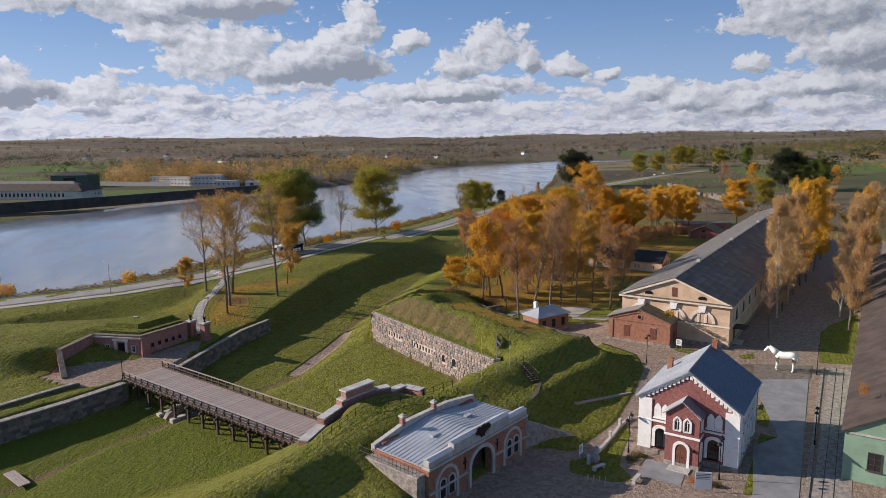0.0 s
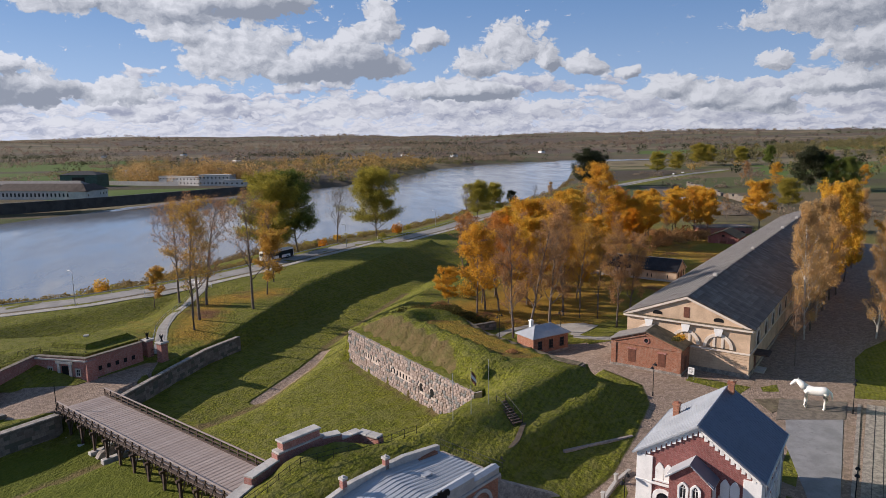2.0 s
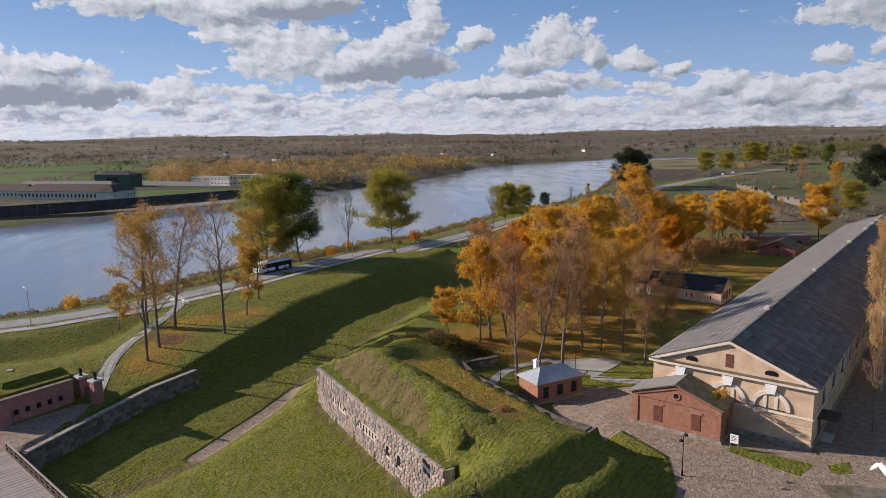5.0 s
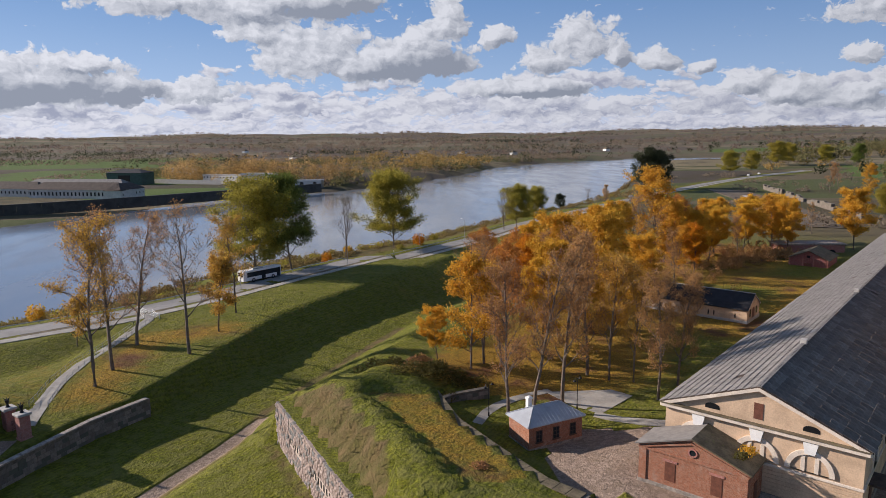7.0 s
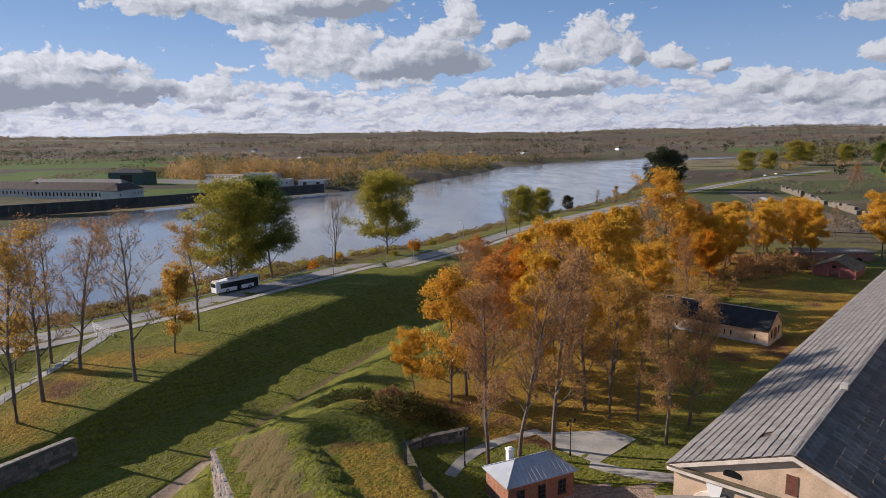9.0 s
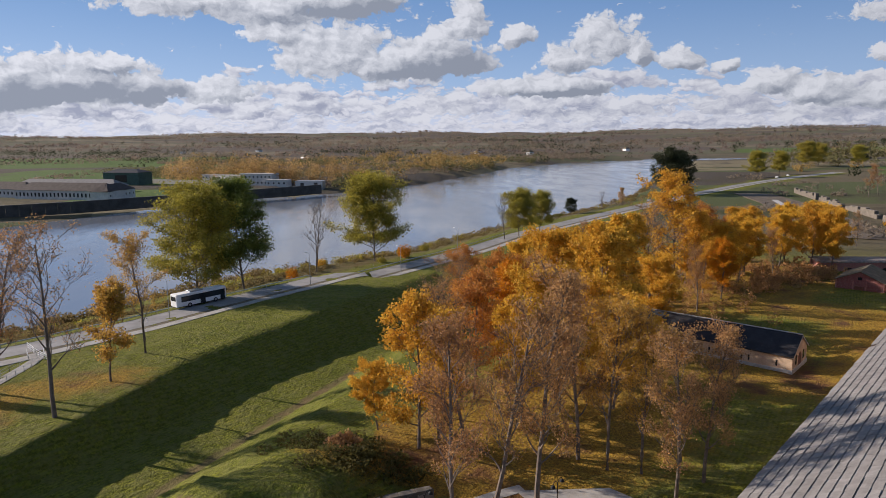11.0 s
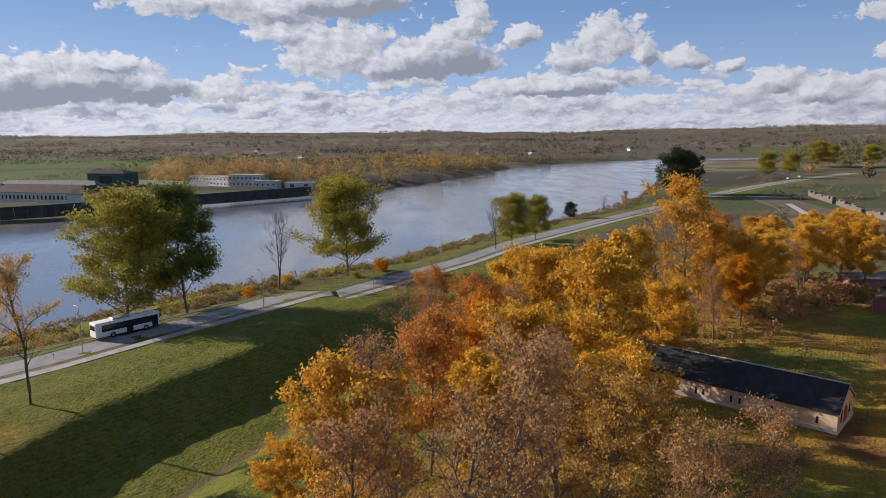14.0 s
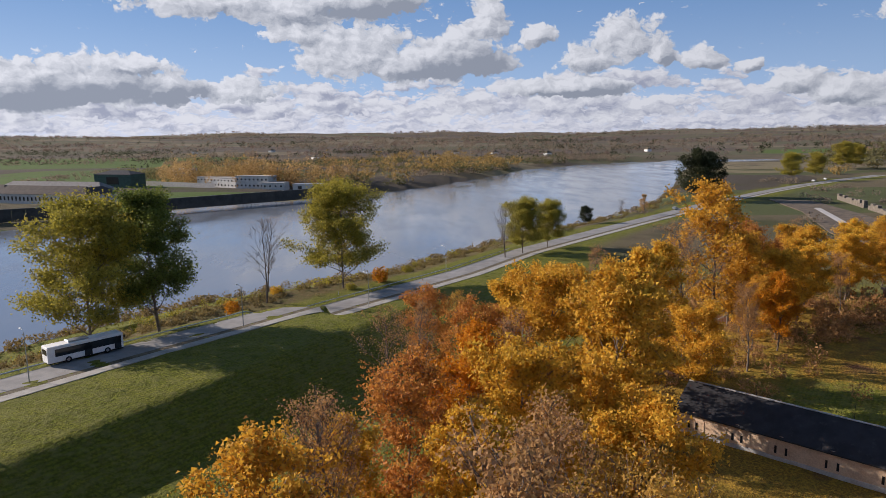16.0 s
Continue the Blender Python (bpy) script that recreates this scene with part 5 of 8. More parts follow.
def small_hut():
    """Brick hut with a hipped tin roof at the edge of the yard."""
    w, d, z = 8.2, 4.6, 3.2
    root = thing("hut", "small orange brick hut with a hipped tin roof", "hut", axis_pose(56.85, 136.4, -1.7, 20.5))
    bm = boxed((0, 0, -0.3), (w, 0.4, z))
    box(bm, (0, d - 0.4, -0.3), (w, d, z))
    box(bm, (0, 0.4, -0.3), (0.4, d - 0.4, z))
    box(bm, (w - 0.4, 0.4, -0.3), (w, d - 0.4, z))
    part("wall", bm, M_BRICK_ORANGE, root)
    part("plinth", boxed((-0.06, -0.06, -0.4), (w + 0.06, d + 0.06, 0.3)), M_STONE_WALL, root)
    roof = part("roof", hip_roof(bmesh.new(), w, d, z + 0.05, 1.5, 0.35, 2.2), M_ROOF_ZINC, root, "pale tin hipped roof")
    bm = bmesh.new()
    for x in [0.1 + 0.55 * i for i in range(15)]:
        t = min(1.0, (x + 0.35) / 2.55, (w + 0.35 - x) / 2.55)
        for y0, y1 in ((-0.35, d / 2), (d + 0.35, d / 2)):
            ye, ze = y0 + (y1 - y0) * t, z + 0.05 + 1.5 * t
            tube(bm, [(x, y0, z + 0.07), (x, ye, ze + 0.02)], [0.035, 0.035], 4)
    for s, e in (((-0.35, -0.35), (2.2, d / 2)), ((w + 0.35, -0.35), (w - 2.2, d / 2)), ((-0.35, d + 0.35), (2.2, d / 2)), ((w + 0.35, d + 0.35), (w - 2.2, d / 2))):
        tube(bm, [(*s, z + 0.08), (*e, z + 1.6)], [0.06, 0.06], 5)
    tube(bm, [(2.2, d / 2, z + 1.58), (w - 2.2, d / 2, z + 1.58)], [0.07, 0.07], 6)
    part("roof_seams", bm, M_ROOF_ZINC, roof)
    chimney(root, 2.1, d / 2 + 0.9, z + 0.5, 1.9, M_WHITE, 0.62)
    for x in (1.5, 4.1, 6.7):
        window(root, pose(x, -0.02, 0.95), 0.95, 1.55, M_TIMBER_DARK, (1, 2), 0.0, False, 0.0, None, True, "small six-pane window")


def long_barn():
    """Low plastered barn with a tarred gable roof."""
    w, d, e, r = 8.6, 26.0, 3.1, 5.7
    root = thing("barn", "long low plastered barn with a black tarred roof", "barn", axis_pose(115.9, 188.9, -2.6, 43.5) @ pose(w / 2, 0, 0))
    part("wall", gable_walls(w, d, e, r), M_PLASTER, root, "dirty cream plaster walls")
    part("plinth", boxed((-w / 2 - 0.12, -0.12, -0.4), (w / 2 + 0.12, d + 0.12, 0.65), None, 0.03), M_STONE_PALE, root)
    for s in (-1, 1):
        part("roof", roof_slab(w, d, e, r, s, 0.35, 0.25, 0.12), M_TAR, root, "black tarred roof slope dusted with leaves")
        part("verge_board", prism(bmesh.new(), [(0, r - 0.14), (s * (w / 2 + 0.3), e - 0.34), (s * (w / 2 + 0.3), e - 0.16), (0, r + 0.04)], 0.12, Matrix.Translation((0, -0.27, 0))), M_STONE_PALE, root)
    part("ridge_strip", boxed((-0.14, -0.25, r + 0.1), (0.14, d + 0.25, r + 0.2)), M_STONE_PALE, root)
    f = side_frames(w, d)["left"]
    for y in (-11.2, -10.2, -5.6, -4.5, -0.5, 0.7, 5.0, 6.2, 10.6):
        part("slit_window", boxed((y - 0.13, -0.04, 1.0), (y + 0.13, 0.06, 1.95), f), M_IRON, root, "narrow dark slit window")
    for y in (-10.7, -5.0, 0.1, 5.6):
        bm = bmesh.new()
        ring_prism(bm, arch_outline(2.8, 1.2, 1.2, 10), arch_outline(3.1, 1.2, 1.4, 10), 0.06, f @ pose(y, -0.05, 0.65))
        part("blind_arch", bm, M_PLASTER, root)
    bm = bmesh.new()
    prism(bm, arch_outline(1.7, 1.9, 0.85, 10), 0.06, pose(0, -0.04, 0.1))
    part("barn_door", bm, M_DOOR, root, "arched wooden door in the gable")
    for x in (-2.2, 2.2):
        bm = bmesh.new()
        prism(bm, arch_outline(0.8, 1.2, 0.4, 8), 0.06, pose(x, -0.04, 1.2))
        part("gable_window", bm, M_GLASS, root)
    bm = bmesh.new()
    for y in (6.5, 17.5):
        tube(bm, [(0.1, y, r + 0.1), (0.1, y, r + 2.0)], [0.03, 0.02], 5)
    part("roof_rod", bm, M_IRON, root)


def red_shed():
    w, d, e, r = 10.4, 12.0, 3.6, 5.9
    root = thing("red_shed", "red-painted brick shed with a grey gable roof", "shed", axis_pose(164.3, 240.0, -3.0, -46.5))
    part("wall", gable_walls(w, d, e, r), M_BRICK_RED, root)
    for s in (-1, 1):
        part("roof", roof_slab(w, d, e, r, s, 0.4, 0.4), M_MOSS, root)
    part("shed_door", boxed((-1.0, -0.05, 0), (1.0, 0.03, 2.3)), M_DOOR, root, "dark red double door")
    part("gable_hatch", boxed((-0.45, -0.05, 3.9), (0.45, 0.03, 4.6)), M_IRON, root)
    bm = bmesh.new()
    for x in (-w / 2 + 0.15, -1.4, 1.4, w / 2 - 0.15):
        box(bm, (x - 0.12, -0.08, 0), (x + 0.12, 0.0, e))
    part("timber_strips", bm, M_BRICK_OLD, root)
    # vaulted casemates behind the shed
    cas = thing("casemate", "low brick casemate with arched mouths and a grassy roof", "casemate", axis_pose(169.5, 263, -3.2, -10))
    bm = boxed((0, 0, -0.5), (21, 7, 4.0), None, 0.1)
    part("wall", bm, M_BRICK_OLD, cas)
    part("cap", boxed((-0.4, -0.4, 4.0), (21.4, 7.4, 4.5), None, 0.1), M_STONE_WALL, cas)
    for x in (3.2, 7.6, 12.0, 17.0):
        bm = bmesh.new()
        prism(bm, arch_outline(2.4, 1.2, 1.2, 10), 0.1, pose(x, -0.06, 0.2))
        part("arched_mouth", bm, M_IRON, cas)


def gate_building():
    """Brick gatehouse under a tin roof, with an arched passage and stone parapets."""
    W, D = 17.4, 8.0
    root = thing("gatehouse", "brick fortress gatehouse with tin roof and stone parapet", "gatehouse", axis_pose(28.3, 80.0, -0.5, 36.5))
    top, par = 5.0, 5.95
    # front wall with a passage cut through
    bm = bmesh.new()
    half, spring, rise = 1.9, 2.6, 1.7
    pts = [(-W / 2, 0), (-half, 0)] + [(-half * math.cos(math.pi * i / 12), spring + rise * math.sin(math.pi * i / 12)) for i in range(13)] + [(half, 0), (W / 2, 0), (W / 2, top), (-W / 2, top)]
    prism(bm, pts, 0.9)
    box(bm, (-W / 2, 0.9, 0), (-W / 2 + 0.8, D, top))
    box(bm, (W / 2 - 0.8, 0.9, 0), (W / 2, D, top))
    box(bm, (-W / 2 + 0.8, D - 0.8, 0), (-half, D, top + 0.5))
    box(bm, (half, D - 0.8, 0), (W / 2 - 0.8, D, top + 0.5))
    box(bm, (-half, D - 0.8, spring + 1.8), (half, D, top + 0.5))
    part("wall", bm, M_BRICK_ORANGE, root)
    bm = bmesh.new()
    ring_prism(bm, arch_outline(3.8, 2.6, 1.7, 12), arch_outline(4.7, 2.6, 2.15, 12), 0.2, pose(0, -0.18, 0))
    part("arch_ring", bm, M_STONE_PALE, root, "pale stone ring round the passage")
    bm = bmesh.new()
    for s in (-1, 1):
        box(bm, (s * 0.95 - 0.92, 1.4, 0.05), (s * 0.95 + 0.92, 1.55, 3.9))
    part("gate_leaf", bm, M_TIMBER_DARK, root, "dark timber gate leaves")
    # parapet, higher over the middle
    bm = boxed((-W / 2 - 0.15, -0.3, top), (W / 2 + 0.15, 0.75, top + 0.28), None, 0.04)
    for s in (-1, 1):
        x0, x1 = sorted((s * 4.9, s * (W / 2 + 0.05)))
        box(bm, (x0, -0.12, top + 0.28), (x1, 0.65, par), None, 0.04)
    box(bm, (-4.9, -0.16, top + 0.28), (4.9, 0.69, par + 0.55), None, 0.04)
    part("parapet", bm, M_STONE_PALE, root, "pale grey stone parapet")
    bm = bmesh.new()
    for x0, x1, z in ((-W / 2, -4.9, par), (-5.0, 5.0, par + 0.55), (4.9, W / 2, par)):
        prism(bm, [(-0.25, z), (0.78, z), (0.26, z + 0.2)], x1 - x0, Matrix.Translation((x0, 0, 0)) @ Matrix.Rotation(math.radians(-90), 4, "Z") @ Matrix.Scale(-1, 4, (1, 0, 0)))
    part("parapet_cover", bm, M_ROOF_ZINC, root)
    # emblem on the parapet: plain dark shapes
    bm = bmesh.new()
    half_wing = [(0.0, 1.0), (0.22, 1.12), (0.3, 0.85), (0.7, 1.0), (1.15, 0.9), (1.35, 0.55), (1.2, 0.2), (0.95, 0.35), (0.85, 0.05), (0.6, 0.22), (0.5, -0.1), (0.28, 0.05), (0.3, -0.35), (0.0, -0.25)]
    prism(bm, [(x, par + z) for x, z in half_wing] + [(-x, par + z) for x, z in half_wing[-2:0:-1]], 0.1, Matrix.Translation((0, -0.3, 0)))
    part("emblem", bm, M_IRON, root, "dark metal emblem")
    # paired windows beneath blind arches
    for s in (-1, 1):
        bm = bmesh.new()
        ring_prism(bm, arch_outline(3.0, 2.4, 1.5, 12), arch_outline(3.7, 2.4, 1.85, 12), 0.16, pose(s * 5.9, -0.14, 0.4))
        part("blind_arch", bm, M_STONE_PALE, root)
        for q in (-0.7, 0.7):
            window(root, pose(s * 5.9 + q, -0.02, 1.3), 0.85, 2.0, M_TIMBER_DARK, (1, 2), 0.42, False, 0.16, M_STONE_PALE)
        part("string_course", boxed((min(s * 2.6, s * W / 2), -0.16, 2.35), (max(s * 2.6, s * W / 2), 0.0, 2.55)), M_STONE_PALE, root)
        bm = boxed((s * 2.9 - 0.08, -0.1, 2.9), (s * 2.9 + 0.08, 0.0, 4.3), None, 0.02)
        box(bm, (s * 2.9 - 0.32, -0.11, 3.65), (s * 2.9 + 0.32, -0.01, 3.8), None, 0.02)
        part("wall_anchor", bm, M_IRON, root, "black iron cross-shaped wall anchor")
    # tin roof: low hip toward the ends
    zr = top + 0.75
    bm = bmesh.new()
    a, b = (-W / 2 + 0.1, 0.7, top + 0.15), (W / 2 - 0.1, 0.7, top + 0.15)
    c, d = (W / 2 - 0.1, D - 0.3, top + 0.15), (-W / 2 + 0.1, D - 0.3, top + 0.15)
    e, f = (0.2, 0.7, zr + 0.1), (0.2, D - 0.3, zr + 0.3)
    for q in ((a, e, f, d), (e, b, c, f)):
        up = [bm.verts.new(p) for p in q]
        lo = [bm.verts.new((p[0], p[1], p[2] - 0.12)) for p in q]
        bm.faces.new(up)
        bm.faces.new(lo[::-1])
        for i in range(4):
            bm.faces.new((up[i], lo[i], lo[(i + 1) % 4], up[(i + 1) % 4]))
    roof = part("roof", bm, M_ROOF_ZINC, root, "pale standing-seam tin roof")
    bm = bmesh.new()
    for y in [1.0 + 0.55 * i for i in range(13)]:
        t = (y - 0.7) / (D - 1.0)
        for p, q in ((a, d), (b, c)):
            tube(bm, [(p[0], y, p[2] + 0.03), (0.2, y, zr + 0.13 + 0.2 * t)], [0.03, 0.03], 4)
    part("roof_seams", bm, M_ROOF_ZINC, roof)
    for x, y in ((-3.2, 4.0), (3.2, 4.4)):
        part("roof_hatch", boxed((x - 0.5, y - 0.3, top + 0.5), (x + 0.5, y + 0.3, top + 0.85)), M_ROOF_ZINC, roof)
    # rear parapet stepping up to the middle
    bm = bmesh.new()
    for x0, x1, z0, z1 in ((-W / 2, -3.2, top + 0.1, zr + 0.35), (-3.2, 3.6, zr + 0.35, zr + 0.35), (3.6, W / 2, zr + 0.35, top + 0.4)):
        prism(bm, [(x0, 3.0), (x1, 3.0), (x1, z1 + 0.35), (x0, z0 + 0.35)], 0.55, Matrix.Translation((0, D - 0.35, 0)))
    part("rear_parapet", bm, M_STONE_PALE, root, "sloping stone coping behind the roof")
    for x in (-4.1, 1.2):
        chimney(root, x, D - 0.1, zr + 0.1, 1.35, M_BRICK_OLD, 0.5, M_STONE_PALE)
    for s in (-1, 1):
        bm = bmesh.new()
        for i in range(16):
            y = 0.4 + i * 0.55
            tube(bm, [(s * (W / 2 + 1.3), y, top - 0.3), (s * (W / 2 + 1.3), y, top + 0.7)], [0.018, 0.018], 4)
        for z in (0.1, 0.65):
            tube(bm, [(s * (W / 2 + 1.3), 0.4, top + z), (s * (W / 2 + 1.3), 8.7, top + z)], [0.025, 0.025], 4)
        part("pit_railing", bm, M_IRON, root, "black iron railing round the light well")
        part("side_rubble", boxed((s * (W / 2 + 0.6) - 0.6, 0.4, 0), (s * (W / 2 + 0.6) + 0.6, D + 0.4, top - 0.45), None, 0.1), M_STONE_WALL, root)
    # stone wing wall down to the plaza
    wing = bmesh.new()
    prism(wing, [(0, -0.5), (8.0, -0.5), (8.0, 0.5), (0.0, 4.2)], 0.8, pose(W / 2, 0.1, 0.2, 0, 0, -24))
    part("wing_wall", wing, M_STONE_WALL, root, "sloping grey stone wing wall")


def breastwork():
    """Stepped brick breastwork with stone copings over the outer gate front."""
    root = thing("breastwork", "stepped brick breastwork with pale stone copings", "breastwork", Matrix())
    runs = [((9.4, 84.6), (11.6, 88.4), 4.7, 1.0), ((11.6, 88.4), (14.0, 91.6), 5.5, 0.9), ((14.0, 91.6), (18.6, 95.0), 6.2, 1.0),
            ((18.6, 95.0), (20.6, 95.6), 5.9, 0.9), ((20.6, 95.6), (22.8, 97.0), 5.3, 0.9), ((22.8, 97.0), (24.9, 95.0), 5.2, 0.9)]
    for (x0, y0), (x1, y1), z, wide in runs:
        length, turn = math.hypot(x1 - x0, y1 - y0), math.degrees(math.atan2(y1 - y0, x1 - x0))
        m = pose(x0, y0, 0, 0, 0, turn)
        part("brick_body", boxed((-0.1, -wide / 2, -3.5), (length + 0.1, wide / 2, z - 0.16), m), M_BRICK_OLD, root)
        n = max(1, int(length / 1.1))
        for i in range(n):
            a, b = length * i / n, length * (i + 1) / n
            part("coping_stone", boxed((a + 0.01, -wide / 2 - 0.14, z - 0.16), (b - 0.01, wide / 2 + 0.14, z + 0.06), m, 0.04), M_STONE_PALE, root)
    for (x, y), (x2, y2) in (((14.5, 92.0), (18.2, 94.7)),):
        m = pose(x, y, 0, 0, 0, math.degrees(math.atan2(y2 - y, x2 - x)))
        length = math.hypot(x2 - x, y2 - y)
        part("upper_block", boxed((0, -0.5, 6.2), (length, 0.5, 7.0), m, 0.03), M_BRICK_OLD, root)
        part("upper_coping", boxed((-0.15, -0.65, 7.0), (length + 0.15, 0.65, 7.22), m, 0.05), M_STONE_PALE, root)
    rail(root, [(11.5, 83.2), (16.5, 89.0), (24.5, 92.6), (29.0, 95.6)], 1.0, 1.6, M_IRON, 2)


def rail(root, line, high, gap, mat, bars=2, thick=0.03, z_of=None, name="post"):
    """Posts and rails along a line on the ground; every post is a part."""
    for (x0, y0), (x1, y1) in zip(line, line[1:]):
        n = max(1, round(math.hypot(x1 - x0, y1 - y0) / gap))
        pts = []
        for i in range(n + 1):
            x, y = x0 + (x1 - x0) * i / n, y0 + (y1 - y0) * i / n
            z = z_of(x, y) if z_of else height(x, y)
            pts.append((x, y, z))
            part(name, boxed((x - thick, y - thick, z - 0.2), (x + thick, y + thick, z + high)), mat, root)
        for b in range(bars):
            bm = bmesh.new()
            tube(bm, [(x, y, z + high * (1 - b / max(1, bars)) - 0.04) for x, y, z in pts], [thick * 0.8] * len(pts), 5)
            part("rail", bm, mat, root)


def timber_bridge():
    """Wide timber bridge on trestles over the dry ditch."""
    L0, L1 = Vector((-17.9, 127.3, 0)), Vector((9.4, 94.8, 0))
    length = (L1 - L0).length
    turn = math.degrees(math.atan2(L1.y - L0.y, L1.x - L0.x))
    root = thing("bridge", "wide timber footbridge with dark railings over the dry ditch", "bridge", pose(L0.x, L0.y, -0.72, 0, 0, turn))
    wide = 6.7
    n = int(length / 0.24)
    plank = [mesh_of("plank", [(x, y, z) for z in (-0.08, 0.012 * k) for x, y in ((0.006, -0.1), (0.232, -0.1), (0.232, wide + 0.1), (0.006, wide + 0.1))],
                     [(3, 2, 1, 0), (4, 5, 6, 7), (0, 1, 5, 4), (1, 2, 6, 5), (2, 3, 7, 6), (3, 0, 4, 7)], M_TIMBER) for k in range(3)]
    for i in range(n):
        ob = new("plank", plank[i * 7 % 3])
        ob.parent = root
        ob.location = (i * 0.24, 0, 0)
    for y in (0.3, wide * 0.35, wide * 0.65, wide - 0.3):
        part("beam", boxed((0, y - 0.15, -0.55), (length, y + 0.15, -0.09)), M_TIMBER_DARK, root)
    bays = 12
    for side, y in ((0, 0.0), (1, wide)):
        out = -1 if side == 0 else 1
        for i in range(bays * 2 + 1):
            x = length * i / (bays * 2)
            part("rail_post", boxed((x - 0.08, y - 0.08, -0.6), (x + 0.08, y + 0.08, 1.15), None, 0.01), M_TIMBER_DARK, root)
            bm = bmesh.new()
            tube(bm, [(x, y + out * 0.6, -0.35), (x, y, 0.8)], [0.06, 0.06], 4)
            part("rail_strut", bm, M_TIMBER_DARK, root)
        part("hand_rail", boxed((0, y - 0.1, 1.12), (length, y + 0.1, 1.24), None, 0.015), M_TIMBER, root)
        part("mid_rail", boxed((0, y - 0.05, 0.55), (length, y + 0.05, 0.7)), M_TIMBER_DARK, root)
        part("kerb_beam", boxed((0, y - 0.14, 0.0), (length, y + 0.14, 0.2)), M_TIMBER_DARK, root)
    for i in range(1, bays):
        x = length * i / bays
        trestle = part("trestle", boxed((x - 0.17, -0.5, -0.85), (x + 0.17, wide + 0.5, -0.56)), M_TIMBER_DARK, root, "timber trestle on a stone footing")
        for y in (0.0, wide / 2, wide):
            part("leg", boxed((x - 0.15, y - 0.15, -3.4), (x + 0.15, y + 0.15, -0.85)), M_TIMBER_DARK, trestle)
        for s, y in ((-1, 0.0), (1, 0.0), (-1, wide), (1, wide)):
            bm = bmesh.new()
            tube(bm, [(x, y, -2.9), (x + s * 1.1, y, -0.6)], [0.1, 0.1], 4)
            part("brace", bm, M_TIMBER_DARK, trestle)
        part("footing", boxed((x - 0.45, -0.75, -3.9), (x + 0.45, wide + 0.75, -3.2), None, 0.06), M_STONE_PALE, trestle, "pale stone footing")
    part("lamp_mast", tube(bmesh.new(), [(-0.3, -0.1, -0.6), (-0.3, -0.1, 3.6)], [0.07, 0.05], 8), M_IRON, root)


def stone_run(name, line, z0, z1, thick, label, coping=0.2, step=1.35, top=None):
    """A masonry wall along a line, with separate coping stones."""
    root = thing(name, label, "wall", Matrix())
    for (x0, y0), (x1, y1) in zip(line, line[1:]):
        length, turn = math.hypot(x1 - x0, y1 - y0), math.degrees(math.atan2(y1 - y0, x1 - x0))
        m = pose(x0, y0, 0, 0, 0, turn)
        part("masonry", boxed((-thick / 3, -thick / 2, z0), (length + thick / 3, thick / 2, z1 - coping), m), M_STONE_DARK, root)
        n = max(1, int(length / step))
        for i in range(n):
            a, b = length * i / n, length * (i + 1) / n
            part("coping_stone", boxed((a + 0.012, -thick / 2 - 0.12, z1 - coping), (b - 0.012, thick / 2 + 0.12, z1), m, 0.03), top or M_STONE_PALE, root)
        if z1 - z0 > 1.5:
            bm = bmesh.new()
            rng = random.Random(int(x0 * 7 + y0))
            for r in range(int((z1 - coping - z0) / 0.6)):
                x = -rng.random() * 0.8
                while x < length:
                    w_ = rng.uniform(0.7, 1.3)
                    a, b = max(0.0, x), min(length, x + w_ - 0.03)
                    if b - a > 0.2:
                        for s in (-1, 1):
                            q = sorted((s * (thick / 2 - 0.02), s * (thick / 2 + rng.uniform(0.02, 0.07))))
                            box(bm, (a, q[0], z0 + r * 0.6 + 0.02), (b, q[1], z0 + r * 0.6 + 0.57), m)
                    x += w_
            tagged(part("facing_stones", bm, M_FACING, root), kind="stuff")
    return root


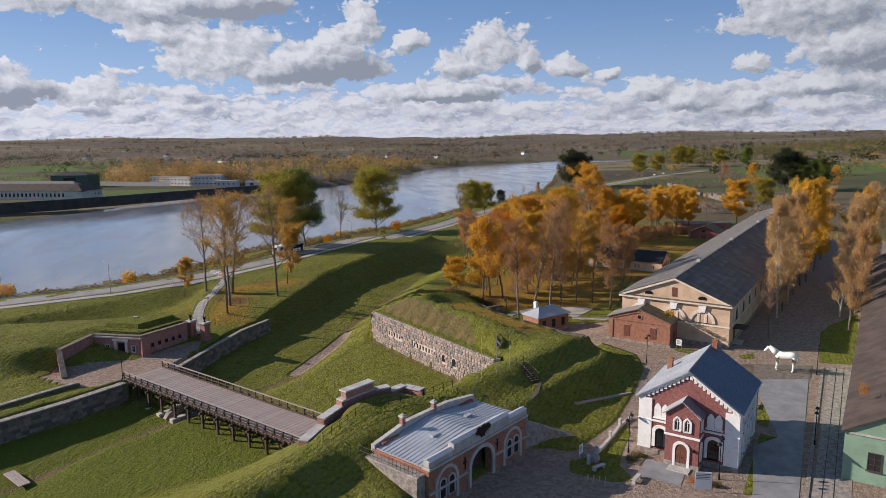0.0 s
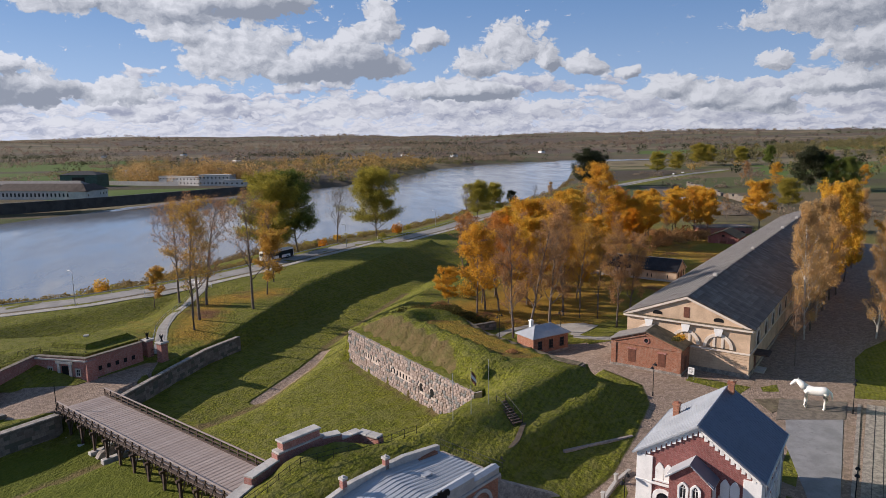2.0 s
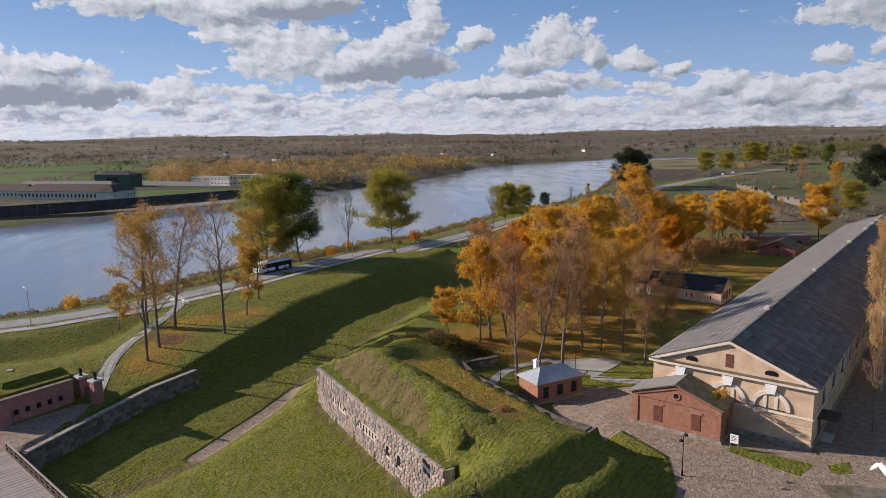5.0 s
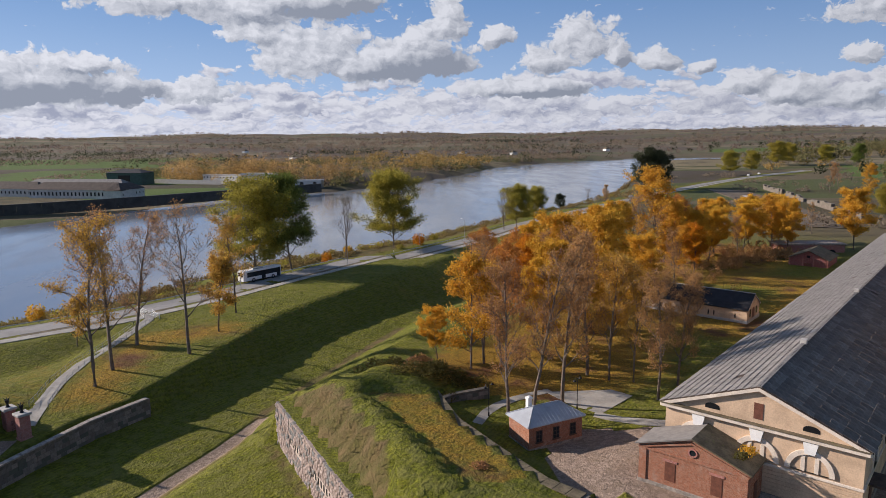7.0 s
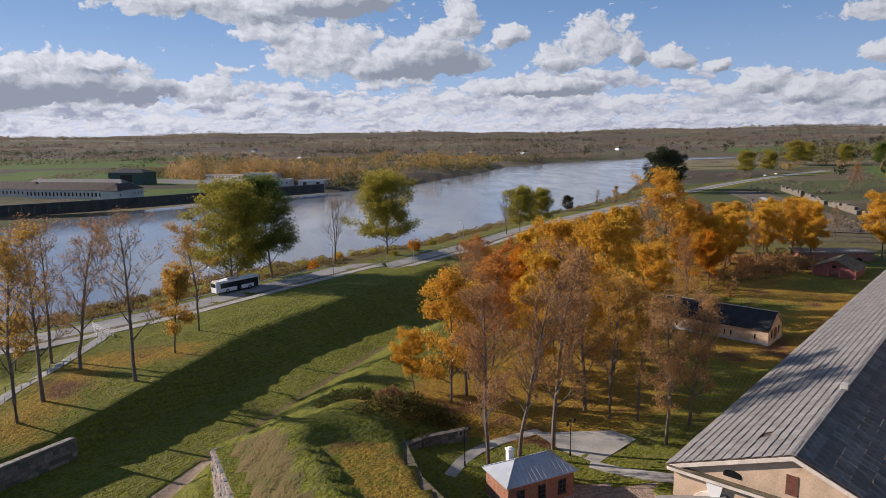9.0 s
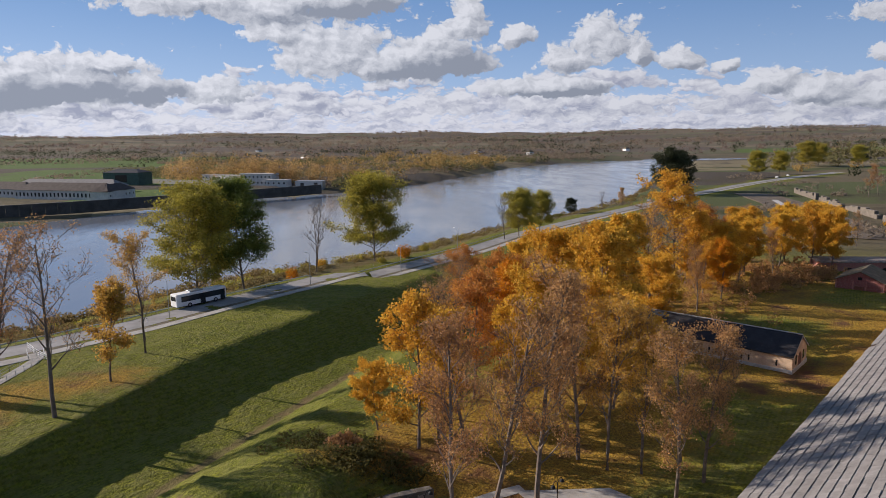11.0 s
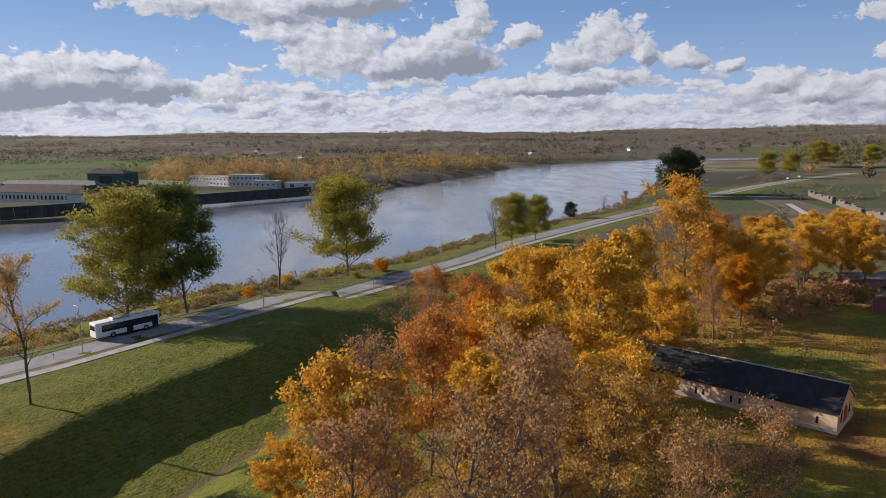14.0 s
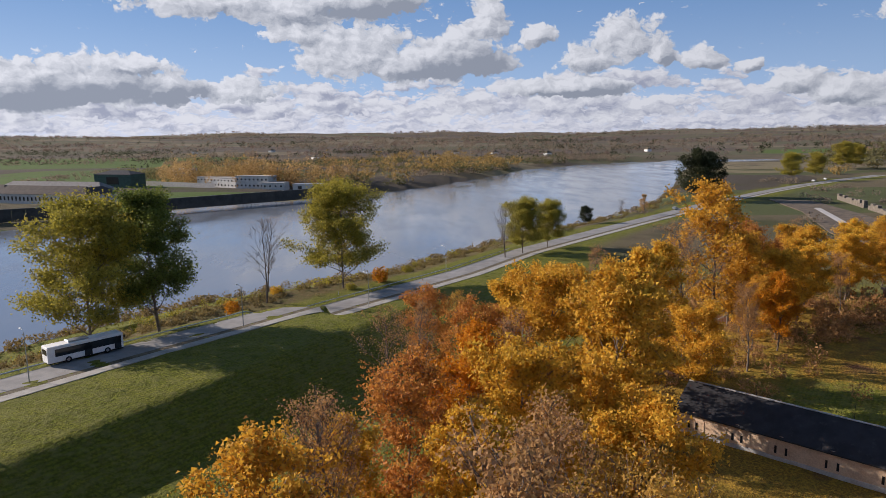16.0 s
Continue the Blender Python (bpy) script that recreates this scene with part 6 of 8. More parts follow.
def bastion_wall():
    """The bastion's split-boulder face, with loopholes and two arched ports."""
    (x0, y0), (x1, y1) = SCARP
    length, turn = math.hypot(x1 - x0, y1 - y0), math.degrees(math.atan2(y1 - y0, x1 - x0))
    m = pose(x0, y0, 0, 0, 0, turn)
    root = thing("bastion_wall", "bastion face wall of split pinkish boulders with loopholes", "wall", m)
    z0, z1 = -4.2, 2.85
    part("core", boxed((0, 0.12, z0), (length, 1.5, z1 - 0.05)), M_MORTAR, root)
    part("turf_edge", boxed((0.3, 0.32, z1 - 2.0), (length - 0.2, 3.6, z1 + 0.03), None, 0.1), M_GROUND, root, "grassed top edge behind the wall")
    part("return_core", boxed((0.12, 0.12, z0), (1.5, 9, z1 - 0.05)), M_MORTAR, root)
    rng = random.Random(11)
    holes = [(6.4 + 0.95 * i, -0.55, 0.34, 0.75) for i in range(6)] + [(15.4 + 0.95 * i, -0.75, 0.34, 0.75) for i in range(7)] + [(24.6, -1.2, 1.05, 1.3), (27.6, -1.2, 1.05, 1.3)]
    shapes = []
    for k in range(10):
        r = random.Random(40 + k)
        c = [(-1, -1), (-0.35, -1.04), (0.45, -0.98), (1, -0.9), (1.03, 0.1), (0.95, 1), (0.1, 1.05), (-0.8, 1), (-1.04, 0.2)]
        v = [(x * 0.5 * r.uniform(0.9, 1.0), 0.16, z * 0.5 * r.uniform(0.9, 1.0)) for x, z in c]
        v += [(x * 0.84, -0.02 + r.uniform(-0.03, 0.02), z * 0.84) for x, _, z in v]
        v += [(r.uniform(-0.1, 0.1), -0.09 - r.random() * 0.05, r.uniform(-0.1, 0.1))]
        f = [(i, (i + 1) % 9, 9 + (i + 1) % 9, 9 + i) for i in range(9)] + [(9 + i, 9 + (i + 1) % 9, 18) for i in range(9)]
        shapes.append((v, f))
    meshes = [mesh_of("boulder", v, f, M_BOULDER) for v, f in shapes]
    verts, faces, made = [], [], 0
    z, row = z0 + 0.3, 0
    while z < z1 + 0.05:
        tall = rng.uniform(0.42, 0.62)
        x = -rng.random() * 0.5
        while x < length - 0.15:
            wide = rng.uniform(0.45, 0.95)
            cx, cz = x + wide / 2, z + tall / 2 - 0.2
            x += wide
            if any(abs(cx - hx) < hw / 2 + wide * 0.35 and hz - 0.25 < cz < hz + hh + 0.2 for hx, hz, hw, hh in holes) or cz > z1 - 0.1:
                continue
            k = rng.randrange(10)
            turn_ = Matrix.Translation((cx, rng.uniform(-0.05, 0.06), cz)) @ Matrix.Rotation(rng.gauss(0, 0.09), 4, "Y") @ Matrix.Diagonal((wide * 1.02, 1, tall * 1.05, 1))
            if made < 295 and 0.0 < cx < 21 and cz > -3.4:
                ob = new("boulder", meshes[k])
                ob.parent, ob.matrix_local = root, turn_
                made += 1
            else:
                b = len(verts)
                verts += [turn_ @ Vector(p) for p in shapes[k][0]]
                faces += [tuple(b + q for q in f) for f in shapes[k][1]]
        z += tall
    z = z0 + 0.3
    while z < z1:
        tall = rng.uniform(0.42, 0.62)
        y = 0.1
        while y < 8.5:
            wide = rng.uniform(0.45, 0.95)
            k = rng.randrange(10)
            turn_ = Matrix.Translation((rng.uniform(-0.03, 0.06), y + wide / 2, z + tall / 2 - 0.2)) @ Matrix.Rotation(math.radians(-90), 4, "Z") @ Matrix.Diagonal((wide, 1, tall * 1.05, 1))
            b = len(verts)
            verts += [turn_ @ Vector(p) for p in shapes[k][0]]
            faces += [tuple(b + q for q in f) for f in shapes[k][1]]
            y += wide
        z += tall
    tagged(part("boulders", mesh_of("boulders", verts, faces, M_BOULDER_ISLAND), None, root), kind="stuff")
    for hx, hz, hw, hh in holes:
        bm = bmesh.new()
        if hw > 0.6:
            prism(bm, arch_outline(hw, hh * 0.55, hh * 0.45, 8), 0.05, pose(hx, 0.09, hz))
        else:
            box(bm, (hx - hw / 2, 0.08, hz), (hx + hw / 2, 0.14, hz + hh))
        part("port" if hw > 0.6 else "loophole", bm, M_IRON, root, "dark arched port" if hw > 0.6 else "")
    bm = bmesh.new()
    edge_rng = random.Random(9)
    x = 0.1
    while x < length - 0.4:
        wide = edge_rng.uniform(0.4, 0.9)
        box(bm, (x, 0.0 + edge_rng.uniform(-0.03, 0.08), z1 - 0.3), (x + wide - 0.03, 0.5, z1 - 0.05 + edge_rng.uniform(0, 0.09)), None, 0.05)
        x += wide
    tagged(part("edge_stones", bm, M_BOULDER_ISLAND, root), kind="stuff")


def guardhouse():
    """Low red guardhouse sunk into the rampart, with gate pillars beside it."""
    root = thing("guardhouse", "low old red-plastered guardhouse with a grassed roof", "guardhouse", Matrix())
    pts = [(-10.6, 147.2), (-17.5, 139.6), (-26.2, 143.6), (-29.9, 137.6), (-27.4, 131.0)]
    tops = [2.7, 2.7, 2.6, 1.9, -0.9]
    z0 = -1.6
    for k in range(4):
        (x0, y0), (x1, y1) = pts[k], pts[k + 1]
        length, turn = math.hypot(x1 - x0, y1 - y0), math.degrees(math.atan2(y1 - y0, x1 - x0))
        m = pose(x0, y0, 0, 0, 0, turn)
        bm = bmesh.new()
        prism(bm, [(0, z0), (length, z0), (length, tops[k + 1]), (0, tops[k])], 0.7, m @ Matrix.Translation((0, -0.7, 0)))
        part("wall", bm, M_BRICK_OLD, root, "faded red brick wall")
        bm = bmesh.new()
        prism(bm, [(-0.1, tops[k]), (length + 0.1, tops[k + 1]), (length + 0.1, tops[k + 1] + 0.11), (-0.1, tops[k] + 0.11)], 0.86, m @ Matrix.Translation((0, -0.78, 0)))
        part("coping", bm, M_STONE_DARK, root)
        if k == 0:
            for i in range(5):
                part("loophole", boxed((1.6 + 1.5 * i, 0.0, 0.2), (2.2 + 1.5 * i, 0.04, 0.9), m), M_IRON, root)
            part("buttress", boxed((length - 1.6, -0.1, z0), (length + 0.1, 0.4, 2.3), m, 0.03), M_BRICK_OLD, root)
        if k == 1:
            part("doorway", boxed((3.4, -0.02, -1.1), (4.6, 0.06, 1.3), m), M_IRON, root, "dark doorway between pale pilasters")
            for x in (2.9, 5.1):
                part("door_pilaster", boxed((x - 0.25, 0.0, -1.1), (x + 0.25, 0.22, 1.7), m), M_STONE_PALE, root)
            part("door_lintel", boxed((2.4, 0.0, 1.7), (5.6, 0.28, 2.1), m), M_STONE_PALE, root)
            for x in (1.5, 6.8):
                window(root, m @ pose(x, 0.02, -0.2, 0, 0, 180), 0.7, 1.1, M_STONE_PALE, (1, 1), 0, False, 0.14, M_STONE_PALE)
            part("cornice", boxed((-0.1, -0.2, 2.2), (length + 0.1, 0.25, 2.45), m), M_STONE_PALE, root)
    roof = bmesh.new()
    plan = [(-11.5, 148.6), (-17.8, 141.6), (-25.6, 145.2), (-27.0, 150.5), (-14.0, 154.0)]
    top = [roof.verts.new((x, y, 2.95)) for x, y in plan]
    low = [roof.verts.new((x, y, 1.8)) for x, y in plan]
    roof.faces.new(top)
    for i in range(5):
        roof.faces.new((top[i], low[i], low[(i + 1) % 5], top[(i + 1) % 5]))
    part("turf_roof", roof, M_GROUND, root, "flat turf roof")
    plan = [(-13.5, 150.2), (-18.8, 144.6), (-24.6, 147.4), (-24.4, 150.6), (-15.5, 153.0)]
    roof = bmesh.new()
    top = [roof.verts.new((x, y, 3.75)) for x, y in plan]
    low = [roof.verts.new((x + (x + 19.4) * 0.12, y + (y - 149.2) * 0.12, 2.9)) for x, y in plan]
    roof.faces.new(top)
    for i in range(5):
        roof.faces.new((top[i], low[i], low[(i + 1) % 5], top[(i + 1) % 5]))
    part("turf_mound", roof, M_GROUND, root)
    part("roof_vent", boxed((-20.6, 149.6, 3.75), (-19.8, 150.2, 3.95)), M_STONE_PALE, root)
    # gate pillars
    first = None
    for x, y in ((-10.2, 149.4), (-7.4, 147.2)):
        p = thing("gate_pillar", "square red brick gate pillar with a pale cap and dark finial", "pillar", pose(x, y, -1.1, 0, 0, 49), "gate pillars")
        part("shaft", boxed((-0.65, -0.65, -0.3), (0.65, 0.65, 3.4), None, 0.04), M_BRICK_OLD, p)
        part("base", boxed((-0.75, -0.75, -0.3), (0.75, 0.75, 0.4), None, 0.04), M_BRICK_OLD, p)
        part("cap", boxed((-0.85, -0.85, 3.4), (0.85, 0.85, 3.75), None, 0.06), M_STONE_PALE, p)
        bm = bmesh.new()
        tube(bm, [(0, 0, 3.7), (0, 0, 4.1), (0, 0, 4.7)], [0.32, 0.12, 0.3], 8)
        for a in range(5):
            tube(bm, [(0, 0, 4.5), (0.4 * math.cos(a * 1.257), 0.4 * math.sin(a * 1.257), 5.05)], [0.09, 0.02], 5)
        part("finial", bm, M_IRON, p, "dark iron finial")
    gate = thing("iron_gate", "open black wrought-iron gate between brick pillars", "gate", pose(-9.6, 148.7, -1.1, 0, 0, -25))
    bm = bmesh.new()
    for i in range(9):
        tube(bm, [(0.16 * i, 0, 0.1), (0.16 * i, 0, 2.1 + 0.15 * math.sin(i * 0.4))], [0.018, 0.018], 4)
    for z in (0.2, 1.1, 2.0):
        tube(bm, [(0, 0, z), (1.35, 0, z)], [0.025, 0.025], 4)
    part("leaf", bm, M_IRON, gate)


museum_house()
warehouse()
small_hut()
long_barn()
red_shed()
gate_building()
breastwork()
timber_bridge()
stone_run("counterscarp_wall", COUNTERSCARP, -5.0, -0.85, 1.0, "grey ashlar counterscarp wall with weathered coping", top=M_STONE_WALL)
stone_run("counterscarp_wall", COUNTERSCARP_EAST, -5.0, -0.75, 0.6, "grey ashlar counterscarp wall beside the tree slope", top=M_STONE_WALL)
stone_run("yard_wall", [(-42, 111.5), (-32.9, 119.4), (-26.5, 125.2), (-24.6, 126.6)], -1.6, -0.45, 0.6, "low curved stone parapet wall", top=M_STONE_WALL)
bastion_wall()
guardhouse()


# ---- trees ----
def leaf_cards(centres, size, rng, sides=4):
    """Small leaf clumps: one face of three or four corners each, turned every way."""
    n = len(centres)
    a = rng.normal(size=(n, 3))
    a /= np.linalg.norm(a, axis=1, keepdims=True)
    b = rng.normal(size=(n, 3))
    b -= a * (a * b).sum(1, keepdims=True)
    b /= np.linalg.norm(b, axis=1, keepdims=True)
    s = size * rng.uniform(0.55, 1.25, (n, 1))
    a, b = a * s * 0.5, b * s * 0.42
    quads = np.stack([centres - a, centres - b * 0.9 + a * 0.15, centres + a, centres + b], 1)
    if sides == 3:
        quads = np.stack([centres - a - b * 0.6, centres + a - b * 0.4, centres + b * 1.2], 1)
    return quads.reshape(-1, 3), np.arange(n * sides).reshape(-1, sides)


def grow(seed, tall, spread, clear, limbs, order=3, lean=0.0, droop=0.0, fork=False, twig=0.02, up=0.55):
    """Branches as tapering tubes; returns the wood and the twig tips."""
    rng = random.Random(seed)
    bm, tips = bmesh.new(), []

    def bough(start, way, length, radius, level):
        n = (7, 4, 3, 2)[level]
        p, d, pts, rad = Vector(start), Vector(way).normalized(), [Vector(start)], [radius]
        for i in range(1, n + 1):
            bend = Vector((rng.gauss(0, 0.16), rng.gauss(0, 0.16), rng.gauss(0.06 - droop * level, 0.1)))
            d = (d + bend * (0.35 if level == 0 else 0.9)).normalized()
            p = p + d * length / n
            pts.append(p.copy())
            rad.append(max(twig, radius * (1 - (0.72 if level == 0 else 0.86) * i / n)))
        tube(bm, pts, rad, 7 if level == 0 else (5 if level == 1 else 3))
        if level >= order:
            tips.extend((pts[-1], pts[-2], (pts[-1] + pts[-2]) / 2))
            return
        count = limbs if level == 0 else (5 if level == 1 else 4)
        for i in range(count):
            t = (clear + (1 - clear) * (i + rng.random() * 0.7) / count) if level == 0 else rng.uniform(0.3, 1.0)
            k = min(len(pts) - 2, int(t * n))
            at = pts[k].lerp(pts[k + 1], t * n - k)
            turn = rng.random() * 2 * math.pi if level else i * 2.4 + rng.random()
            side = Vector((math.cos(turn), math.sin(turn), 0))
            rise = up + (0.7 * t if level == 0 else rng.uniform(-0.25, 0.5))
            way2 = (side + d * rise * (1.0 if level == 0 else 1.4) + Vector((0, 0, 0.15 - droop))).normalized()
            if level == 0:
                crown = math.sin(min(1.0, (t - clear) / (1 - clear) * 0.82 + 0.18) * math.pi) ** 0.6
                far = spread * (0.45 + 0.65 * crown)
            else:
                far = length * rng.uniform(0.42, 0.66)
            bough(at, way2, far, max(0.02, rad[k] * (0.5 if level == 0 else 0.55)), level + 1)

    if fork:
        for s in (-1, 1):
            bough((0, 0, -0.3), (0.13 * s, 0.05 * s, 1), tall * 0.93, tall * 0.011, 0)
    else:
        bough((0, 0, -0.3), (lean, lean * 0.5, 1), tall * 0.95, tall * 0.0125, 0)
    return bm, [tuple(t) for t in tips]


PROTO = {}


def tree_kind(key, label, category, seed, tall, spread, clear, limbs, leaf, cards, size, puff, bark=None, **more):
    """One tree with its wood and crown, to be copied."""
    bm, tips = grow(seed, tall, spread, clear, limbs, **more)
    root = thing("tree", label, category, pose(0, 0, -60))
    part("trunk", bm, bark or M_BARK, root, "branching trunk and limbs")
    if cards:
        rng = np.random.default_rng(seed)
        t = np.array(tips)
        pick = t[rng.integers(0, len(t), cards)] + rng.normal(size=(cards, 3)) * puff * np.array([1, 1, 0.8])
        v, f = leaf_cards(pick, size, rng, 3)
        part("crown", mesh_of("crown", v, f, M_LEAF[leaf]), None, root)
    PROTO[key] = (root, tall)


tree_kind("gold", "tall maple with dense golden autumn leaves", "tree", 1, 22, 5.0, 0.14, 15, "gold", 21000, 0.40, 0.42)
tree_kind("amber", "maple with amber leaves thinning to bare twigs on top", "tree", 22, 17, 4.6, 0.12, 15, "amber", 11000, 0.36, 0.40)
tree_kind("gold2", "broad maple in bright yellow-gold leaf", "tree", 2, 18, 5.4, 0.12, 14, "gold", 21000, 0.40, 0.45)
tree_kind("orange", "maple with orange autumn leaves", "tree", 3, 18, 4.6, 0.14, 14, "orange", 17000, 0.36, 0.40)
tree_kind("rust", "tall lime tree with thin rust-brown leaves", "tree", 4, 24, 4.3, 0.22, 19, "rust", 9500, 0.26, 0.42, up=0.95, twig=0.024)
tree_kind("rust2", "tall lime with sparse brownish leaves and fine twigs", "tree", 5, 24, 3.9, 0.24, 19, "rust", 4200, 0.23, 0.40, up=1.05, twig=0.026)
tree_kind("red", "maple with reddish brown leaves thinning out", "tree", 6, 17, 4.4, 0.16, 14, "red", 12000, 0.32, 0.42)
tree_kind("lime", "broad willow with yellow-green leaves by the river", "tree", 7, 23, 8.0, 0.10, 24, "lime", 42000, 0.46, 0.80, up=0.32)
tree_kind("green", "tall poplar still in dark green leaf", "tree", 8, 24, 6.6, 0.10, 24, "green", 42000, 0.46, 0.75, up=0.5)
tree_kind("bare", "bare forked tree with thin twigs", "tree", 9, 19, 4.6, 0.30, 10, "rust", 0, 0.3, 0.4, fork=True, up=1.0)
tree_kind("bare2", "tall nearly bare lime tree", "tree", 10, 23, 4.8, 0.28, 15, "rust", 2800, 0.24, 0.40, up=0.8, twig=0.026)
tree_kind("thin", "tall lime tree with a few yellow leaves remaining", "tree", 15, 24, 4.8, 0.28, 15, "thin", 7000, 0.28, 0.42, up=0.75, twig=0.026)
tree_kind("birch", "pale birch with thin tan leaves", "tree", 11, 23, 4.2, 0.08, 20, "tan", 13000, 0.30, 0.45, M_BARK_PALE, up=1.25, twig=0.026)
tree_kind("tan", "linden with pale brownish leaves", "tree", 12, 21, 4.8, 0.08, 18, "tan", 16000, 0.32, 0.50, up=1.15, twig=0.024)
tree_kind("small", "young maple with golden brown leaves", "tree", 13, 14.5, 3.0, 0.22, 13, "thin", 8000, 0.34, 0.38, up=0.6)
tree_kind("conifer", "dark bushy alder beside the road", "tree", 14, 20, 7.0, 0.05, 17, "conifer", 14000, 0.70, 0.90)


def plant(key, x, y, tall, turn=None, z=None, squash=1.0):
    root, base = PROTO[key]
    k = tall / base
    rng = random.Random(int(x * 31 + y * 17))
    turn = rng.uniform(0, 360) if turn is None else turn
    m = pose(x, y, height(x, y) if z is None else z, 0, 0, turn) @ Matrix.Diagonal((k * squash, k * squash, k, 1))
    return copy_thing(root, m)


# row on the counterscarp slope
for key, x, y, tall in (("thin", -4.4, 162.6, 24.5), ("bare2", -4.3, 169.5, 24.6), ("rust2", -4.6, 182.3, 23.5), ("bare2", 6.0, 176.5, 24.6), ("small", 8.4, 188.8, 14.6),
                        ("bare2", -11.2, 187.1, 22.5), ("lime", 6.7, 242.4, 23.0), ("green", 15.3, 251.2, 24.0), ("bare", 29.5, 280.0, 18.5), ("lime", 45.8, 294.8, 23.5),
                        ("small", -16.5, 186, 9.0), ("thin", 9.5, 200.5, 20.0)):
    plant(key, x, y, tall)
# park clump, from its near edge back
for key, x, y, tall in (("rust", 56.4, 146.8, 20.5), ("rust2", 60.6, 149.2, 22.5), ("rust", 65.2, 150.7, 24.5), ("rust", 72.8, 162.3, 21), ("thin", 75.4, 159.3, 20),
                        ("thin", 79.0, 158.1, 17.5), ("rust", 79.6, 150.2, 18.5), ("rust", 85.1, 155.4, 17.5), ("amber", 53.8, 164.5, 17), ("rust2", 56.5, 167.5, 18.5), ("gold2", 48.8, 169.8, 8.0),
                        ("gold", 57.5, 174.5, 14.5), ("rust2", 59.5, 167, 20), ("gold", 68, 173, 16), ("red", 62.5, 181, 17), ("orange", 68.5, 193, 16), ("gold2", 74, 184, 17),
                        ("gold2", 82, 177, 15), ("gold", 84, 190, 23), ("gold", 90, 205, 22.5), ("gold2", 82, 208, 19), ("red", 71, 207, 15.5),
                        ("gold", 78, 224, 16), ("gold", 99, 222, 21), ("bare2", 110, 235, 23), ("amber", 120, 246, 26), ("amber", 127, 249, 17), ("red", 133, 256, 15), ("amber", 124, 238, 12), ("red", 141, 262, 14), ("thin", 108, 222, 13), ("gold2", 103, 213, 14), ("rust", 127, 254, 19),
                        ("gold2", 88, 233, 15), ("rust2", 96, 240, 18), ("red", 137, 267, 17), ("rust", 118, 228, 14), ("gold2", 152, 277, 14.5), ("gold", 167, 276, 16.5), ("gold2", 180, 283, 15),
                        ("tan", 142, 285, 13), ("rust2", 77, 196, 19),
                        ("gold2", 131, 243, 15), ("orange", 128, 237, 13), ("gold2", 140, 252, 15), ("gold", 147, 262, 17), ("gold2", 159, 266, 15), ("rust", 151, 255, 13), ("gold2", 172, 262, 15),
                        ("bare2", 60.5, 206, 16), ("red", 65.5, 221, 14), ("thin", 71.5, 240, 12), ("rust2", 64.5, 212, 15)):
    plant(key, x, y, tall)
# avenue beside the depot
for key, x, y, tall in (("bare2", 94.4, 117.0, 11), ("birch", 106.0, 129.0, 23), ("tan", 111.0, 133.5, 22), ("birch", 117.0, 139.0, 23), ("tan", 124, 145.5, 22), ("gold", 135, 156, 25), ("gold2", 143, 163, 24), ("gold", 156, 175, 23), ("tan", 172, 190, 21),
                        ("tan", 112.0, 117.0, 19), ("birch", 119.0, 126.5, 22), ("tan", 126.5, 133, 22), ("tan", 134, 140, 23), ("birch", 142, 147, 23), ("gold", 152, 156, 23), ("tan", 166, 168, 22), ("tan", 184, 184, 22)):
    plant(key, x, y, tall, squash=0.62)
# beyond the depot and the outworks
for key, x, y, tall in (("conifer", 343, 411, 24), ("green", 352, 402, 21), ("green", 362, 396, 20), ("amber", 340, 440, 16), ("rust", 327, 458, 18), ("rust2", 336, 462, 17), ("gold2", 196, 263, 18), ("lime", 257, 323, 14),
                        ("gold2", 177, 275, 15), ("amber", 170, 268, 16), ("bare2", 185, 300, 14), ("rust2", 196, 312, 13), ("bare2", 178, 318, 12), ("rust2", 205, 298, 12), ("rust", 372, 420, 15), ("amber", 384, 412, 14),
                        ("green", 560, 740, 22), ("lime", 545, 770, 20), ("rust2", 590, 730, 16)):
    plant(key, x, y, tall)
# along the river road
for key, x, y, tall in (("bare", 93, 333, 15), ("lime", 99.7, 340, 15.5), ("lime", 110, 350, 14), ("conifer", 226, 500, 24), ("conifer", 240, 518, 22), ("lime", 361, 640, 19), ("lime", 400, 672, 18),
                        ("tan", 175, 440, 9), ("bare", 160, 428, 9), ("conifer", 140, 415, 7), ("lime", 500, 790, 24), ("lime", 520, 800, 22)):
    plant(key, x, y, tall, None, height(x, y))
for base, _ in PROTO.values():
    for o in (*base.children_recursive, base):
        bpy.data.objects.remove(o)


